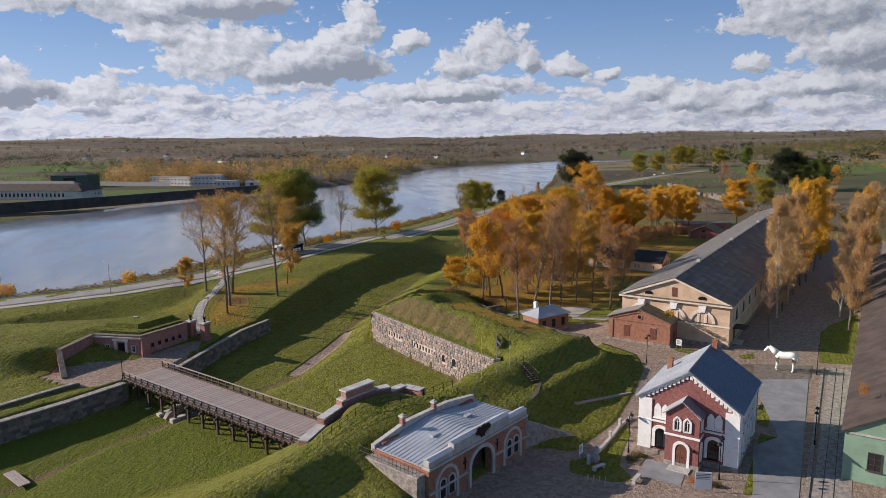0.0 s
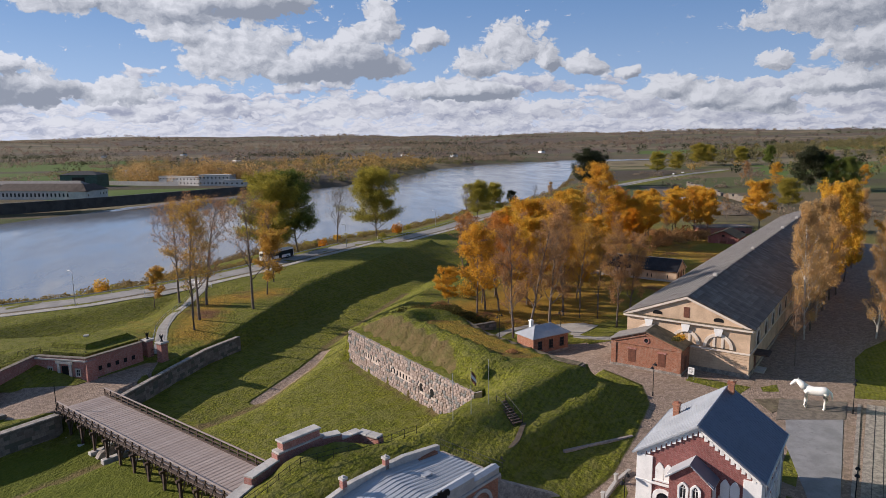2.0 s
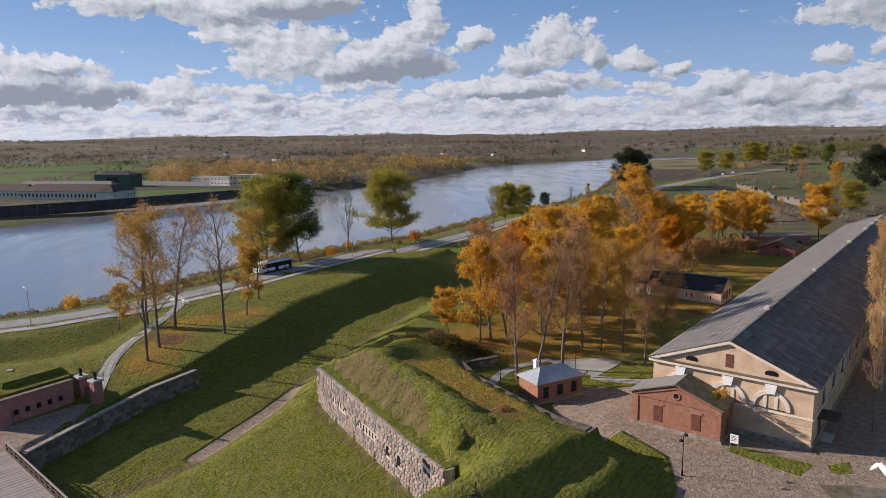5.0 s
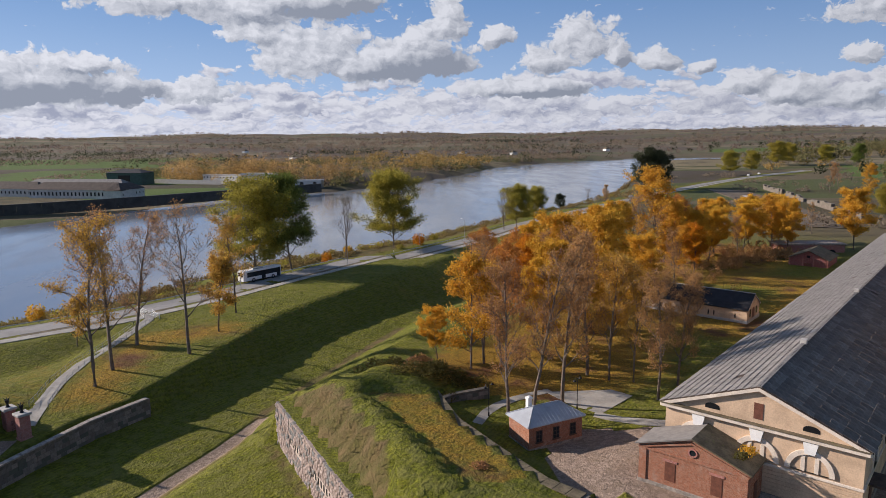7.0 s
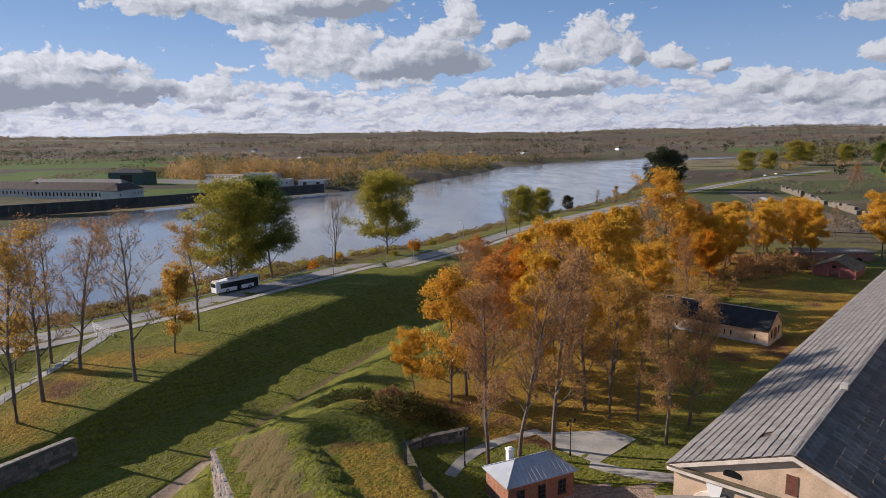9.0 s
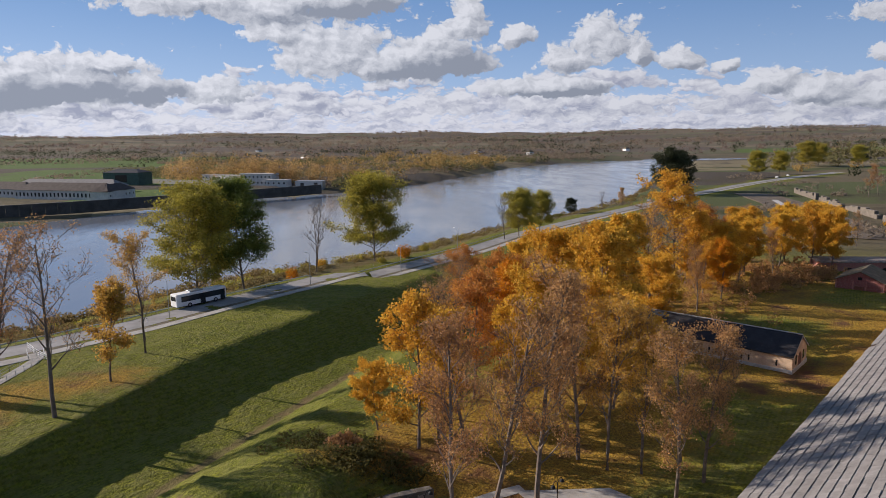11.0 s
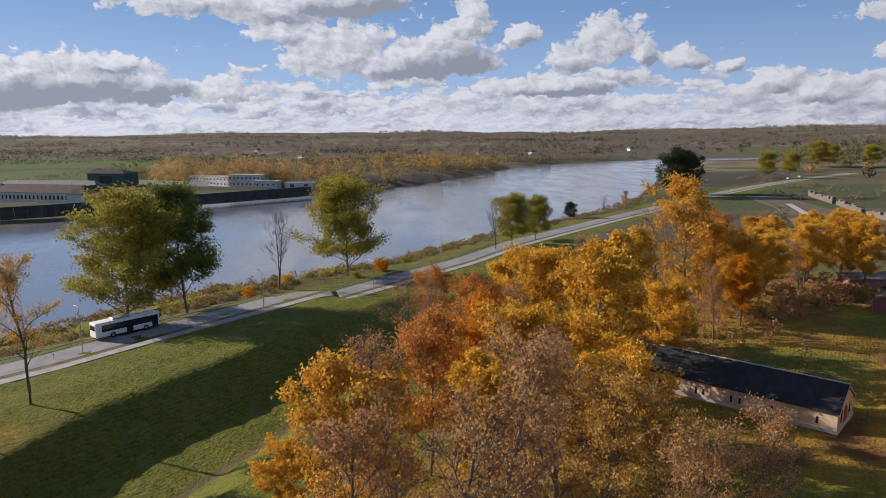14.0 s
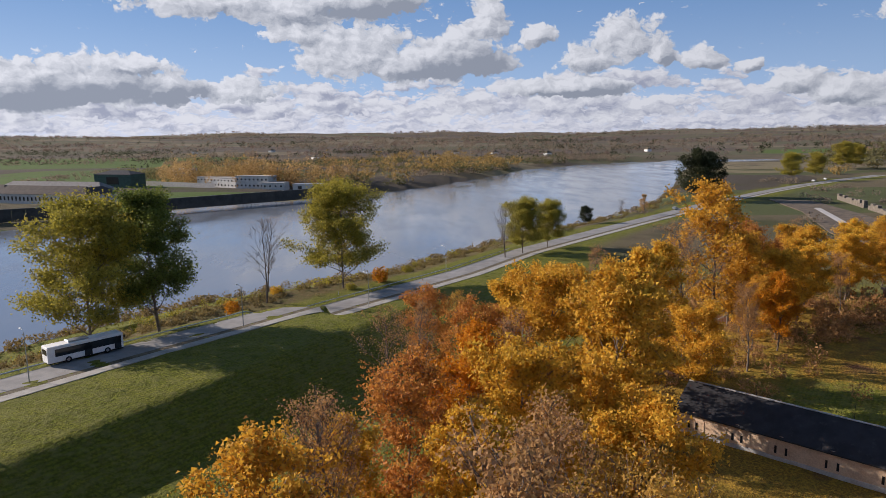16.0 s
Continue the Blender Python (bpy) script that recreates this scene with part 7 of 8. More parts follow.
# ---- scrub, reeds and far woods: uncountable foliage ----
def scatter(name, spots, leaf, cards, size, label, category, shape=(1, 1, 1), seed=5):
    """Many small bushes or far trees in one mesh. spots: rows of x, y, z, radius, height."""
    rng = np.random.default_rng(seed)
    spots = np.asarray(spots, float)
    n = len(spots)
    d = rng.normal(size=(n, cards, 3))
    d /= np.linalg.norm(d, axis=2, keepdims=True)
    r = rng.uniform(0.45, 1.0, (n, cards, 1)) ** 0.6
    lump = 1 + 0.3 * np.sin(d[:, :, :1] * 5 + spots[:, None, :1]) * np.cos(d[:, :, 1:2] * 4 + spots[:, None, 1:2])
    p = d * r * lump
    centres = spots[:, None, :3] + p * np.stack([spots[:, 3], spots[:, 3], spots[:, 4] / 2], -1)[:, None, :]
    centres[:, :, 2] += spots[:, None, 4] * 0.5
    s = size * np.repeat(spots[:, 3], cards)[:, None]
    v, f = leaf_cards(centres.reshape(-1, 3), 1.0, rng)
    mid = np.repeat(centres.reshape(-1, 3), 4, axis=0)
    v = mid + (v - mid) * np.repeat(s, 4, axis=0)
    me = mesh_of(name, v, f, M_LEAF[leaf])
    return tagged(new(name, me), label, category, kind="stuff")


def spots_along(line, off, n, seed, radius, tall, spread=2.0):
    rng = np.random.default_rng(seed)
    pts = shift2(line, off)
    k = rng.uniform(0, len(pts) - 1.001, n)
    i = k.astype(int)
    p = np.array(pts)
    xy = p[i] + (p[i + 1] - p[i]) * (k - i)[:, None] + rng.normal(size=(n, 2)) * spread
    return [(x, y, height(x, y) - 0.15, radius * rng.uniform(0.5, 1.4), tall * rng.uniform(0.5, 1.35)) for x, y in xy]


BANKSIDE = [p for p in ROAD_LEFT if p[0] < 250]
scatter("bank_scrub", spots_along(BANKSIDE, 16, 700, 1, 1.1, 1.5, 3.2), "brown", 64, 0.36, "dry brownish reeds and scrub along the river bank", "scrub")
scatter("bank_bushes", spots_along(BANKSIDE, 20, 200, 2, 1.3, 1.8, 2.2), "lime", 80, 0.30, "yellow-green bushes at the water's edge", "bushes")
scatter("waterside_reeds", spots_along([p for p in NEAR_BANK if -60 < p[0] < 300], -3, 420, 12, 1.6, 2.2, 2.5), "brown", 80, 0.30, "tall dry reeds at the water's edge", "reeds")
for x, y, r, h, leaf in ((24, 270, 1.6, 3.6, "orange"), (-33, 206, 1.9, 4.0, "gold"), (55, 300, 2.2, 4.4, "orange"), (-62, 204, 2.2, 4.5, "gold"), (30, 288, 1.4, 2.4, "gold"), (48, 292, 1.2, 2.0, "lime"), (62, 318, 1.5, 2.4, "lime"),
                         (112, 234, 1.9, 3.0, "lime"), (45, 161, 2.0, 2.2, "rust")):
    scatter("bush", [(x + dx, y + dy, height(x, y) - 0.1, r * k, h * k) for dx, dy, k in ((0, 0, 1), (0.8, 0.4, 0.7), (-0.6, 0.7, 0.75))], leaf, 420, 0.22, "rounded bush in autumn leaf on the grass", "bush")
for x, y, z, r, h, leaf, cards, label in ((71.8, 74.0, 7.6, 0.6, 1.7, "orange", 160, "small rust-red shrub growing on the mossy roof"), (75.4, 119.4, 5.0, 0.9, 1.1, "gold", 240, "golden shrub growing on the annex roof"), (73.9, 118.2, 5.3, 0.8, 0.7, "bramble", 200, "moss and weeds on the annex roof"), (48.3, 122.0, 4.1, 0.9, 0.7, "rust", 220, "low heap of dead leaves and twigs on the turf")):
    scatter("roof_shrub" if z > 4.5 else "leaf_heap", [(x, y, z, r, h), (x + 0.4, y + 0.3, z, r * 0.7, h * 0.7)], leaf, cards, 0.24, label, "shrub")
rng = np.random.default_rng(8)
under = [(x, y, height(x, y) - 0.2, rng.uniform(1.0, 2.0), rng.uniform(1.5, 3.2)) for x, y in
         [(140 + rng.normal() * 16, 268 + rng.normal() * 8) for _ in range(80)] + [(112 + rng.normal() * 9, 228 + rng.normal() * 8) for _ in range(40)] + [(128 + t * 45 + rng.normal() * 4, 240 + t * 22 + rng.normal() * 4) for t in rng.random(90)]]
scatter("undergrowth", under, "rust", 150, 0.26, "tangled brown undergrowth beneath the trees", "undergrowth")


near_bushes = [(x, y, height(x, y) - 0.3, rng.uniform(0.9, 1.7), rng.uniform(1.0, 2.0)) for x, y in [(49 + rng.normal() * 3.2, 157.5 + rng.normal() * 2.2) for _ in range(30)] + [(43 + rng.normal() * 3, 164 + rng.normal() * 2) for _ in range(12)]]
scatter("bramble", near_bushes, "bramble", 170, 0.22, "dark green and brown brambles on the bastion flank", "brambles")


def far_spots(seed, n, xr, yr, radius, tall, clump=0.0, keep=None):
    rng = np.random.default_rng(seed)
    x, y = rng.uniform(*xr, n * 3), rng.uniform(*yr, n * 3)
    ok = ~inside(RIVER, x, y) & (away(RIVER, x, y, True) > 8) & (away(ROAD_MID, x, y) > 12)
    if clump:
        ok &= wavy(x, y, clump, seed) > rng.uniform(-0.2, 0.75, n * 3)
    if keep is not None:
        ok &= keep(x, y)
    x, y = x[ok][:n], y[ok][:n]
    z = country(x, y)
    return np.stack([x, y, z - 0.3, radius * rng.uniform(0.6, 1.4, len(x)), tall * rng.uniform(0.6, 1.35, len(x))], -1)


def across(x, y):
    """Beyond the river, seen from the fortress."""
    return y > 300 + np.maximum(0, x * 1.9)


def hither(x, y):
    return (y < 250 + x * 1.25) & (x > 175) & (y > 150)


def settled(x, y):
    return ~inside([(-400, 420), (-140, 430), (0, 590), (0, 690), (-190, 720), (-420, 700)], x, y)


both = lambda x, y: across(x, y) & settled(x, y)  # noqa: E731
beyond = lambda x, y: (across(x, y) | (y > 1250) | (x > 1300)) & settled(x, y)  # noqa: E731
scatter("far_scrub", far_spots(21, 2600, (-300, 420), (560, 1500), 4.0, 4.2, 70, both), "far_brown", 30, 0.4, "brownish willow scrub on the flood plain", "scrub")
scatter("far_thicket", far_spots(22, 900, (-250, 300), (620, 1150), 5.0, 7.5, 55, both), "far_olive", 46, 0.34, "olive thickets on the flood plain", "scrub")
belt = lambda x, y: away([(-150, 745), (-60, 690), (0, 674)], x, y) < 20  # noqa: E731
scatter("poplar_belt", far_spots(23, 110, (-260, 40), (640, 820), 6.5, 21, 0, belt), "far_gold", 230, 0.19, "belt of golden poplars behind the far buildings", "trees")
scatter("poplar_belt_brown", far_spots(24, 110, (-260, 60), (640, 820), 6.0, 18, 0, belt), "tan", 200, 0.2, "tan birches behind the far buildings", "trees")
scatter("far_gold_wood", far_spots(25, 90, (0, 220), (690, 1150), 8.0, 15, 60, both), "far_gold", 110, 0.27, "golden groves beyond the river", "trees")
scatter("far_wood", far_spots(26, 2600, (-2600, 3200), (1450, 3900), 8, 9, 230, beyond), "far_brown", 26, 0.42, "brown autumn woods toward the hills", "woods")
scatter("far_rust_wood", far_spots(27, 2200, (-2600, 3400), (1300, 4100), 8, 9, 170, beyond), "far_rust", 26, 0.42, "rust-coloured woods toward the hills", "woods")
scatter("far_conifers", far_spots(28, 750, (-2200, 3000), (1100, 3300), 6, 11, 150, beyond), "conifer", 30, 0.42, "dark conifer stands on the plain", "woods")
scatter("hither_scrub", far_spots(29, 900, (175, 1400), (180, 1300), 3.8, 3.8, 60, hither), "far_brown", 80, 0.26, "brown scrub on the near plain", "scrub")
scatter("hither_wood", far_spots(30, 420, (420, 1900), (480, 1800), 5, 9.5, 90, hither), "far_gold", 100, 0.3, "tan birch groves beyond the fortress", "trees")
scatter("hither_green", far_spots(31, 420, (420, 1900), (480, 1800), 6, 11, 75, hither), "far_olive", 100, 0.3, "dark green groves beyond the fortress", "trees")
line_wood = lambda x, y: (away([(720, 1120), (880, 1180), (1150, 1330), (1700, 1650)], x, y) < 60) | (away([(560, 900), (700, 1010), (960, 1090), (1300, 1180)], x, y) < 28)  # noqa: E731
scatter("wood_edge", far_spots(33, 520, (520, 1800), (860, 1750), 8, 17, 0, line_wood), "far_olive", 90, 0.3, "dark green wood edge beyond the fields", "woods")
gold_strip = lambda x, y: (away([(475, 738), (541, 674), (640, 610)], x, y) < 14) | (away([(1007, 1159), (1055, 1023), (1100, 940)], x, y) < 30)  # noqa: E731
scatter("gold_strip", far_spots(34, 260, (440, 1130), (590, 1180), 3.5, 6, 0, gold_strip), "far_gold", 90, 0.3, "strip of golden saplings along the field edge", "trees")
scatter("hither_dark", far_spots(32, 420, (420, 2200), (520, 1900), 6.5, 12, 110, hither), "conifer", 100, 0.32, "dark woods beyond the fortress", "woods")


def far_rows(seed, n, near, far):
    """Field-side rows of trees on the far plain, mostly lying across the view."""
    rng = np.random.default_rng(seed)
    out = []
    for _ in range(n):
        d, az = near * (far / near) ** rng.random(), radians(rng.uniform(-30, 60))
        x, y, length = d * math.sin(az), d * math.cos(az), rng.uniform(60, 330)
        turn = -az + rng.normal() * 0.25
        for t in np.arange(-length / 2, length / 2, 9.0):
            if rng.random() < 0.78:
                px, py = x + t * math.cos(turn), y + t * math.sin(turn)
                if not inside(RIVER, np.array([px]), np.array([py]))[0] and both(np.array([px]), np.array([py]))[0]:
                    out.append((px, py, float(country(px, py)) - 0.3, rng.uniform(3.5, 6.0), rng.uniform(6, 13)))
    return out


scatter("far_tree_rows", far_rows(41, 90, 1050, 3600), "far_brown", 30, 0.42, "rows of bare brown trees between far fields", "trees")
scatter("far_dark_rows", far_rows(42, 60, 1050, 3200), "conifer", 30, 0.42, "dark spruce rows between far fields", "trees")


# ---- plaza: paving, lawns, rails ----
def lawn(poly, label, z=0.03):
    return sheet("lawn", poly, z, M_GROUND, label, "lawn", 0.05)


sheet("pavement", [(62.3, 79.6), (67.0, 81), (73.4, 92.4), (83, 104.8), (90.5, 102.4), (57.5, 66.6), (51.5, 66.8), (55.3, 70.5)], 0.045, M_PAVING, "smooth grey concrete paving round the house", "paving")
sheet("pavement", [(45.4, 76.6), (48.2, 79.8), (51.4, 76.6), (48.6, 73.4)], 0.045, M_PAVING, "tan paved forecourt before the house door", "paving")
sheet("pavement", [(77.3, 99.3), (82.6, 105.4), (90.8, 102.2), (86.0, 97.2)], 0.06, M_STONE_DARK, "reddish gravel bed under the horse sculpture", "paving")
lawn([(65.5, 82.4), (67.3, 80.4), (55.4, 69.0), (54.0, 70.4), (56.2, 72.7)], "strip of shaded lawn beside the brick house")
lawn([(66.9, 85.6), (73.0, 91.6), (71.2, 87.6), (67.8, 83.8)], "small lawn patch beside a bench")
lawn([(39.4, 81.6), (38.4, 79.2), (41.9, 75.9), (44.4, 75.7), (44.5, 79.2), (46.5, 82.3), (49.9, 86.6), (50.8, 89.4), (46.2, 84.9), (43.1, 82.2)], "shaded lawn below the rampart")
sheet("flower_bed", [(45.6, 79.6), (46.6, 81.4), (48.6, 81.8), (48.2, 80.0), (46.6, 78.6)], 0.05, M_MOSS, "round planting bed beside the house", "bed")
lawn([(75.4, 116.6), (81.6, 110.4), (78.3, 108.3), (73.9, 115.2)], "lawn in front of the depot gable")
lawn([(83.0, 110.0), (86.0, 110.4), (84.4, 107.8), (82.2, 108.4)], "small lawn by the depot corner")
lawn([(93.0, 103.2), (98.2, 100.8), (124, 127), (112, 121.5), (106.5, 117.8)], "grass strip under the avenue trees")
sheet("flower_bed", [(79.0, 106.2), (83.4, 105.4), (82.3, 102.6), (78.3, 101.4)], 0.05, M_MOSS, "bare brown planting bed", "bed")
strip("kerb", [(58.8, 67.4), (91.6, 101.2)], [(59.1, 67.1), (91.9, 100.9)], 0.10, M_STONE_WALL, "worn stone kerb along the cobbled lane", "kerb", 1)
# narrow-gauge rails in the cobbled lane
tracks = thing("rail_track", "pair of narrow rails set in a cobbled lane", "track", Matrix())
for off in (0.0, 1.0):
    a, b = Vector((61.0 + off * 0.75, 67.4 - off * 0.7, 0)), Vector((93.6 + off * 0.75, 100.2 - off * 0.7, 0))
    turn = math.degrees(math.atan2(b.y - a.y, b.x - a.x))
    part("rail", boxed((0, -0.03, 0.0), ((b - a).length, 0.03, 0.05), pose(a.x, a.y, 0, 0, 0, turn)), M_IRON, tracks)
strip("cobbled_lane", [(60.0, 67.6), (92.8, 100.9)], [(62.9, 65.6), (96.0, 98.6)], 0.03, M_STONE_WALL, "cobbled lane strewn with leaves", "lane", 2)
# park paths
sheet("pavement", [(63.9, 155.3), (74.3, 155.2), (76.6, 152.4), (69.5, 146.4), (66.2, 150.2)], 0.06, M_PATH, "pale paved square in the park", "paving", 0.05, True)
strip("footpath", [(51.0, 144.8), (53.5, 149.5), (57.0, 152.8), (61, 155), (64.5, 156.6)], [(52.2, 144.0), (54.6, 148.3), (57.6, 151.4), (61.5, 153.6), (65, 155.2)], 0.07, M_PATH, "narrow curved park path", "path", 2)
strip("footpath", [(69.0, 147.2), (75.5, 142.6), (79, 141)], [(68.2, 145.6), (74.6, 140.6), (78.4, 139)], 0.07, M_PATH, "narrow park path to the yard", "path", 2)
strip("footpath", [(78.0, 140.6), (110, 171.0), (138, 197.5)], [(79.6, 139.0), (111.6, 169.4), (139.6, 195.9)], 0.06, M_PATH, "narrow paved apron along the depot wall", "path", 2)
# raised walk from the guardhouse gate to the road, with white railings
WALK = [(-8.6, 150.2), (-9.6, 156), (-10.8, 165), (-10.6, 174), (-9.0, 184), (-7.8, 194), (-7.2, 199), (-9.2, 202.5)]
strip("footpath", shift2(WALK, 1.0), shift2(WALK, -1.0), 0.08, M_PATH, "pale walk rising from the brick gate to the road", "path", 2)
walk_rail = thing("walk_railing", "low steel railing along the pale walk", "railing", Matrix())
rail(walk_rail, shift2(WALK[1:], 1.2), 0.95, 2.0, M_STEEL, 2, 0.03)
rail(walk_rail, shift2(WALK[1:], -1.2), 0.95, 2.0, M_STEEL, 2, 0.03)
white_rail = thing("stair_railing", "white tubular railing at the head of the walk", "railing", Matrix())
rail(white_rail, [(-12.0, 205.6), (-8.6, 201.6), (-5.4, 198.6)], 1.1, 1.6, M_WHITE, 3, 0.05)
yard_rail = thing("yard_railing", "dark post-and-rail fence on the ditch wall", "railing", Matrix())
rail(yard_rail, [(-24.0, 119.9), (-17.9, 126.2)], 1.05, 2.0, M_TIMBER_DARK, 2, 0.07)
rail(yard_rail, [(-10.2, 131.8), (-8.4, 136), (-5.2, 143.2), (-2.6, 148.4)], 1.05, 1.8, M_TIMBER_DARK, 2, 0.07)
roof_rail = thing("roof_railing", "thin iron railing on the turf roof edge", "railing", Matrix())
rail(roof_rail, [(-28.6, 143.2), (-26.0, 145.4), (-18.2, 142.2)], 0.9, 1.6, M_IRON, 2, 0.02, lambda x, y: 2.8)
# road guard rail and lamp posts
guard = thing("guard_rail", "low dark guard rail between road and river", "guard rail", Matrix())
edge = [p for p in shift2(ROAD_LEFT, 0.9) if -90 < p[0] < 110]
for (x0, y0), (x1, y1) in zip(edge, edge[1:]):
    n = max(1, int(math.hypot(x1 - x0, y1 - y0) / 6))
    bm = bmesh.new()
    pts = [(x0 + (x1 - x0) * i / n, y0 + (y1 - y0) * i / n) for i in range(n + 1)]
    tube(bm, [(x, y, height(x, y) + 0.55) for x, y in pts], [0.11] * len(pts), 6)
    part("beam", bm, M_STEEL, guard)
    for x, y in pts[:-1]:
        part("post", boxed((x - 0.05, y - 0.05, height(x, y) - 0.2), (x + 0.05, y + 0.05, height(x, y) + 0.55)), M_STEEL, guard)


def road_lamp(x, y, turn):
    root = thing("street_lamp", "slim grey steel street lamp beside the river road", "lamp", pose(x, y, height(x, y), 0, 0, turn), "road lamps")
    part("pole", tube(bmesh.new(), [(0, 0, -0.2), (0, 0, 4.0), (0, 0, 7.6)], [0.09, 0.07, 0.05], 8), M_STEEL, root)
    part("arm", tube(bmesh.new(), [(0, 0, 7.5), (0.5, 0, 7.85), (1.3, 0, 7.95)], [0.04, 0.035, 0.03], 6), M_STEEL, root)
    part("lamp_head", boxed((1.1, -0.13, 7.85), (1.75, 0.13, 8.0), None, 0.04), M_WHITE, root)


for x, y in ((-32.9, 186.0), (6.4, 223.2), (31.2, 250.8), (53.6, 273.8), (73.0, 309.0), (-62, 202)):
    road_lamp(x, y, 135)


def marker(x, y):
    root = thing("road_marker", "short white road marker post", "post", pose(x, y, height(x, y)), "road markers")
    part("post", boxed((-0.06, -0.05, -0.2), (0.06, 0.05, 1.0), None, 0.02), M_WHITE, root)
    part("band", boxed((-0.065, -0.055, 0.72), (0.065, 0.055, 0.86)), M_IRON, root)


for x, y in ((3.0, 220.4), (25.0, 262.0), (-20, 193.5), (45.5, 286.5)):
    marker(x, y)


def plaza_lamp(x, y, turn=45):
    z = height(x, y)
    root = thing("plaza_lamp", "black iron lamp post with two hanging lanterns", "lamp", pose(x, y, z, 0, 0, turn), "plaza lamps")
    part("pole", tube(bmesh.new(), [(0, 0, -0.1), (0, 0, 0.6), (0, 0, 0.62), (0, 0, 4.6)], [0.11, 0.1, 0.055, 0.045], 8), M_IRON, root)
    for s in (-1, 1):
        part("arm", tube(bmesh.new(), [(0, 0, 4.4), (s * 0.3, 0, 4.85), (s * 0.7, 0, 4.85), (s * 0.85, 0, 4.6)], [0.03] * 4, 5), M_IRON, root)
        part("lantern", tube(bmesh.new(), [(s * 0.85, 0, 4.62), (s * 0.85, 0, 4.5), (s * 0.85, 0, 4.34)], [0.06, 0.2, 0.26], 10), M_IRON, root)


for x, y in ((69.6, 78.0), (65.9, 110.6), (53.4, 73.6), (88.4, 98.6), (47.0, 81.8), (66.8, 148.6), (53.6, 146.6)):
    plaza_lamp(x, y)


def horse():
    """White horse sculpture, standing."""
    bm = bmesh.new()
    tube(bm, [(-1.25, 0, 2.05), (-1.1, 0, 2.05), (-0.6, 0, 1.95), (0.2, 0, 1.85), (0.8, 0, 1.95), (1.1, 0, 2.1)], [0.18, 0.42, 0.5, 0.46, 0.48, 0.28], 12)
    tube(bm, [(0.9, 0, 2.05), (1.3, 0, 2.4), (1.65, 0, 2.66), (1.8, 0, 2.7)], [0.44, 0.34, 0.26, 0.18], 10)
    tube(bm, [(1.62, 0, 2.72), (1.9, 0, 2.62), (2.22, 0, 2.25), (2.3, 0, 2.12)], [0.16, 0.22, 0.15, 0.11], 10)
    for x, y, fwd in ((-0.95, -0.25, -0.15), (-1.05, 0.25, 0.2), (0.85, -0.24, 0.1), (0.75, 0.24, -0.1)):
        tube(bm, [(x, y, 1.85), (x - fwd * 0.4, y, 1.25), (x + fwd * 0.3, y, 0.75), (x + fwd * 0.4, y, 0.15), (x + fwd * 0.5 + 0.06, y, 0.06)], [0.32, 0.19, 0.13, 0.10, 0.14], 8)
    tube(bm, [(-1.2, 0, 2.2), (-1.5, 0, 1.9), (-1.6, 0, 1.2)], [0.09, 0.14, 0.05], 7)
    for s in (-1, 1):
        tube(bm, [(1.66, s * 0.08, 2.78), (1.64, s * 0.12, 3.0)], [0.06, 0.015], 5)
    ob = solid("horse_statue", bm, M_HORSE, "white painted standing horse sculpture on the plaza", "statue")
    ob.matrix_world = pose(84.8, 101.4, 0.06, 0, 0, 133) @ Matrix.Scale(1.3, 4)
    for f in ob.data.polygons:
        f.use_smooth = True


horse()


def flagpole(x, y, tall, flag=False):
    root = thing("flagpole", "slim steel flagpole on the rampart" + (" with a red and white flag" if flag else ""), "flagpole", pose(x, y, height(x, y)), "flagpoles")
    part("pole", tube(bmesh.new(), [(0, 0, -0.2), (0, 0, tall)], [0.045, 0.028], 8), M_STEEL, root)
    part("knob", tube(bmesh.new(), [(0, 0, tall), (0, 0, tall + 0.06), (0, 0, tall + 0.12)], [0.03, 0.07, 0.01], 8), M_STEEL, root)
    if flag:
        for k, mat in enumerate((M_DOOR, M_WHITE, M_DOOR)):
            verts, faces = [], []
            for i in range(7):
                for j in range(2):
                    verts.append((0.05 + 0.22 * i * 0.45, 0.10 * math.sin(i * 1.1), tall - 0.2 - 0.42 * (k + j) - 0.13 * i))
            for i in range(6):
                a = i * 2
                faces.append((a, a + 2, a + 3, a + 1))
            part("flag_stripe", mesh_of("flag_stripe", verts, faces, mat), None, root)


for x, y, tall, flag in ((33.6, 97.7, 5.6, False), (36.1, 99.1, 5.6, True), (38.9, 101.5, 5.6, False)):
    flagpole(x, y, tall, flag)


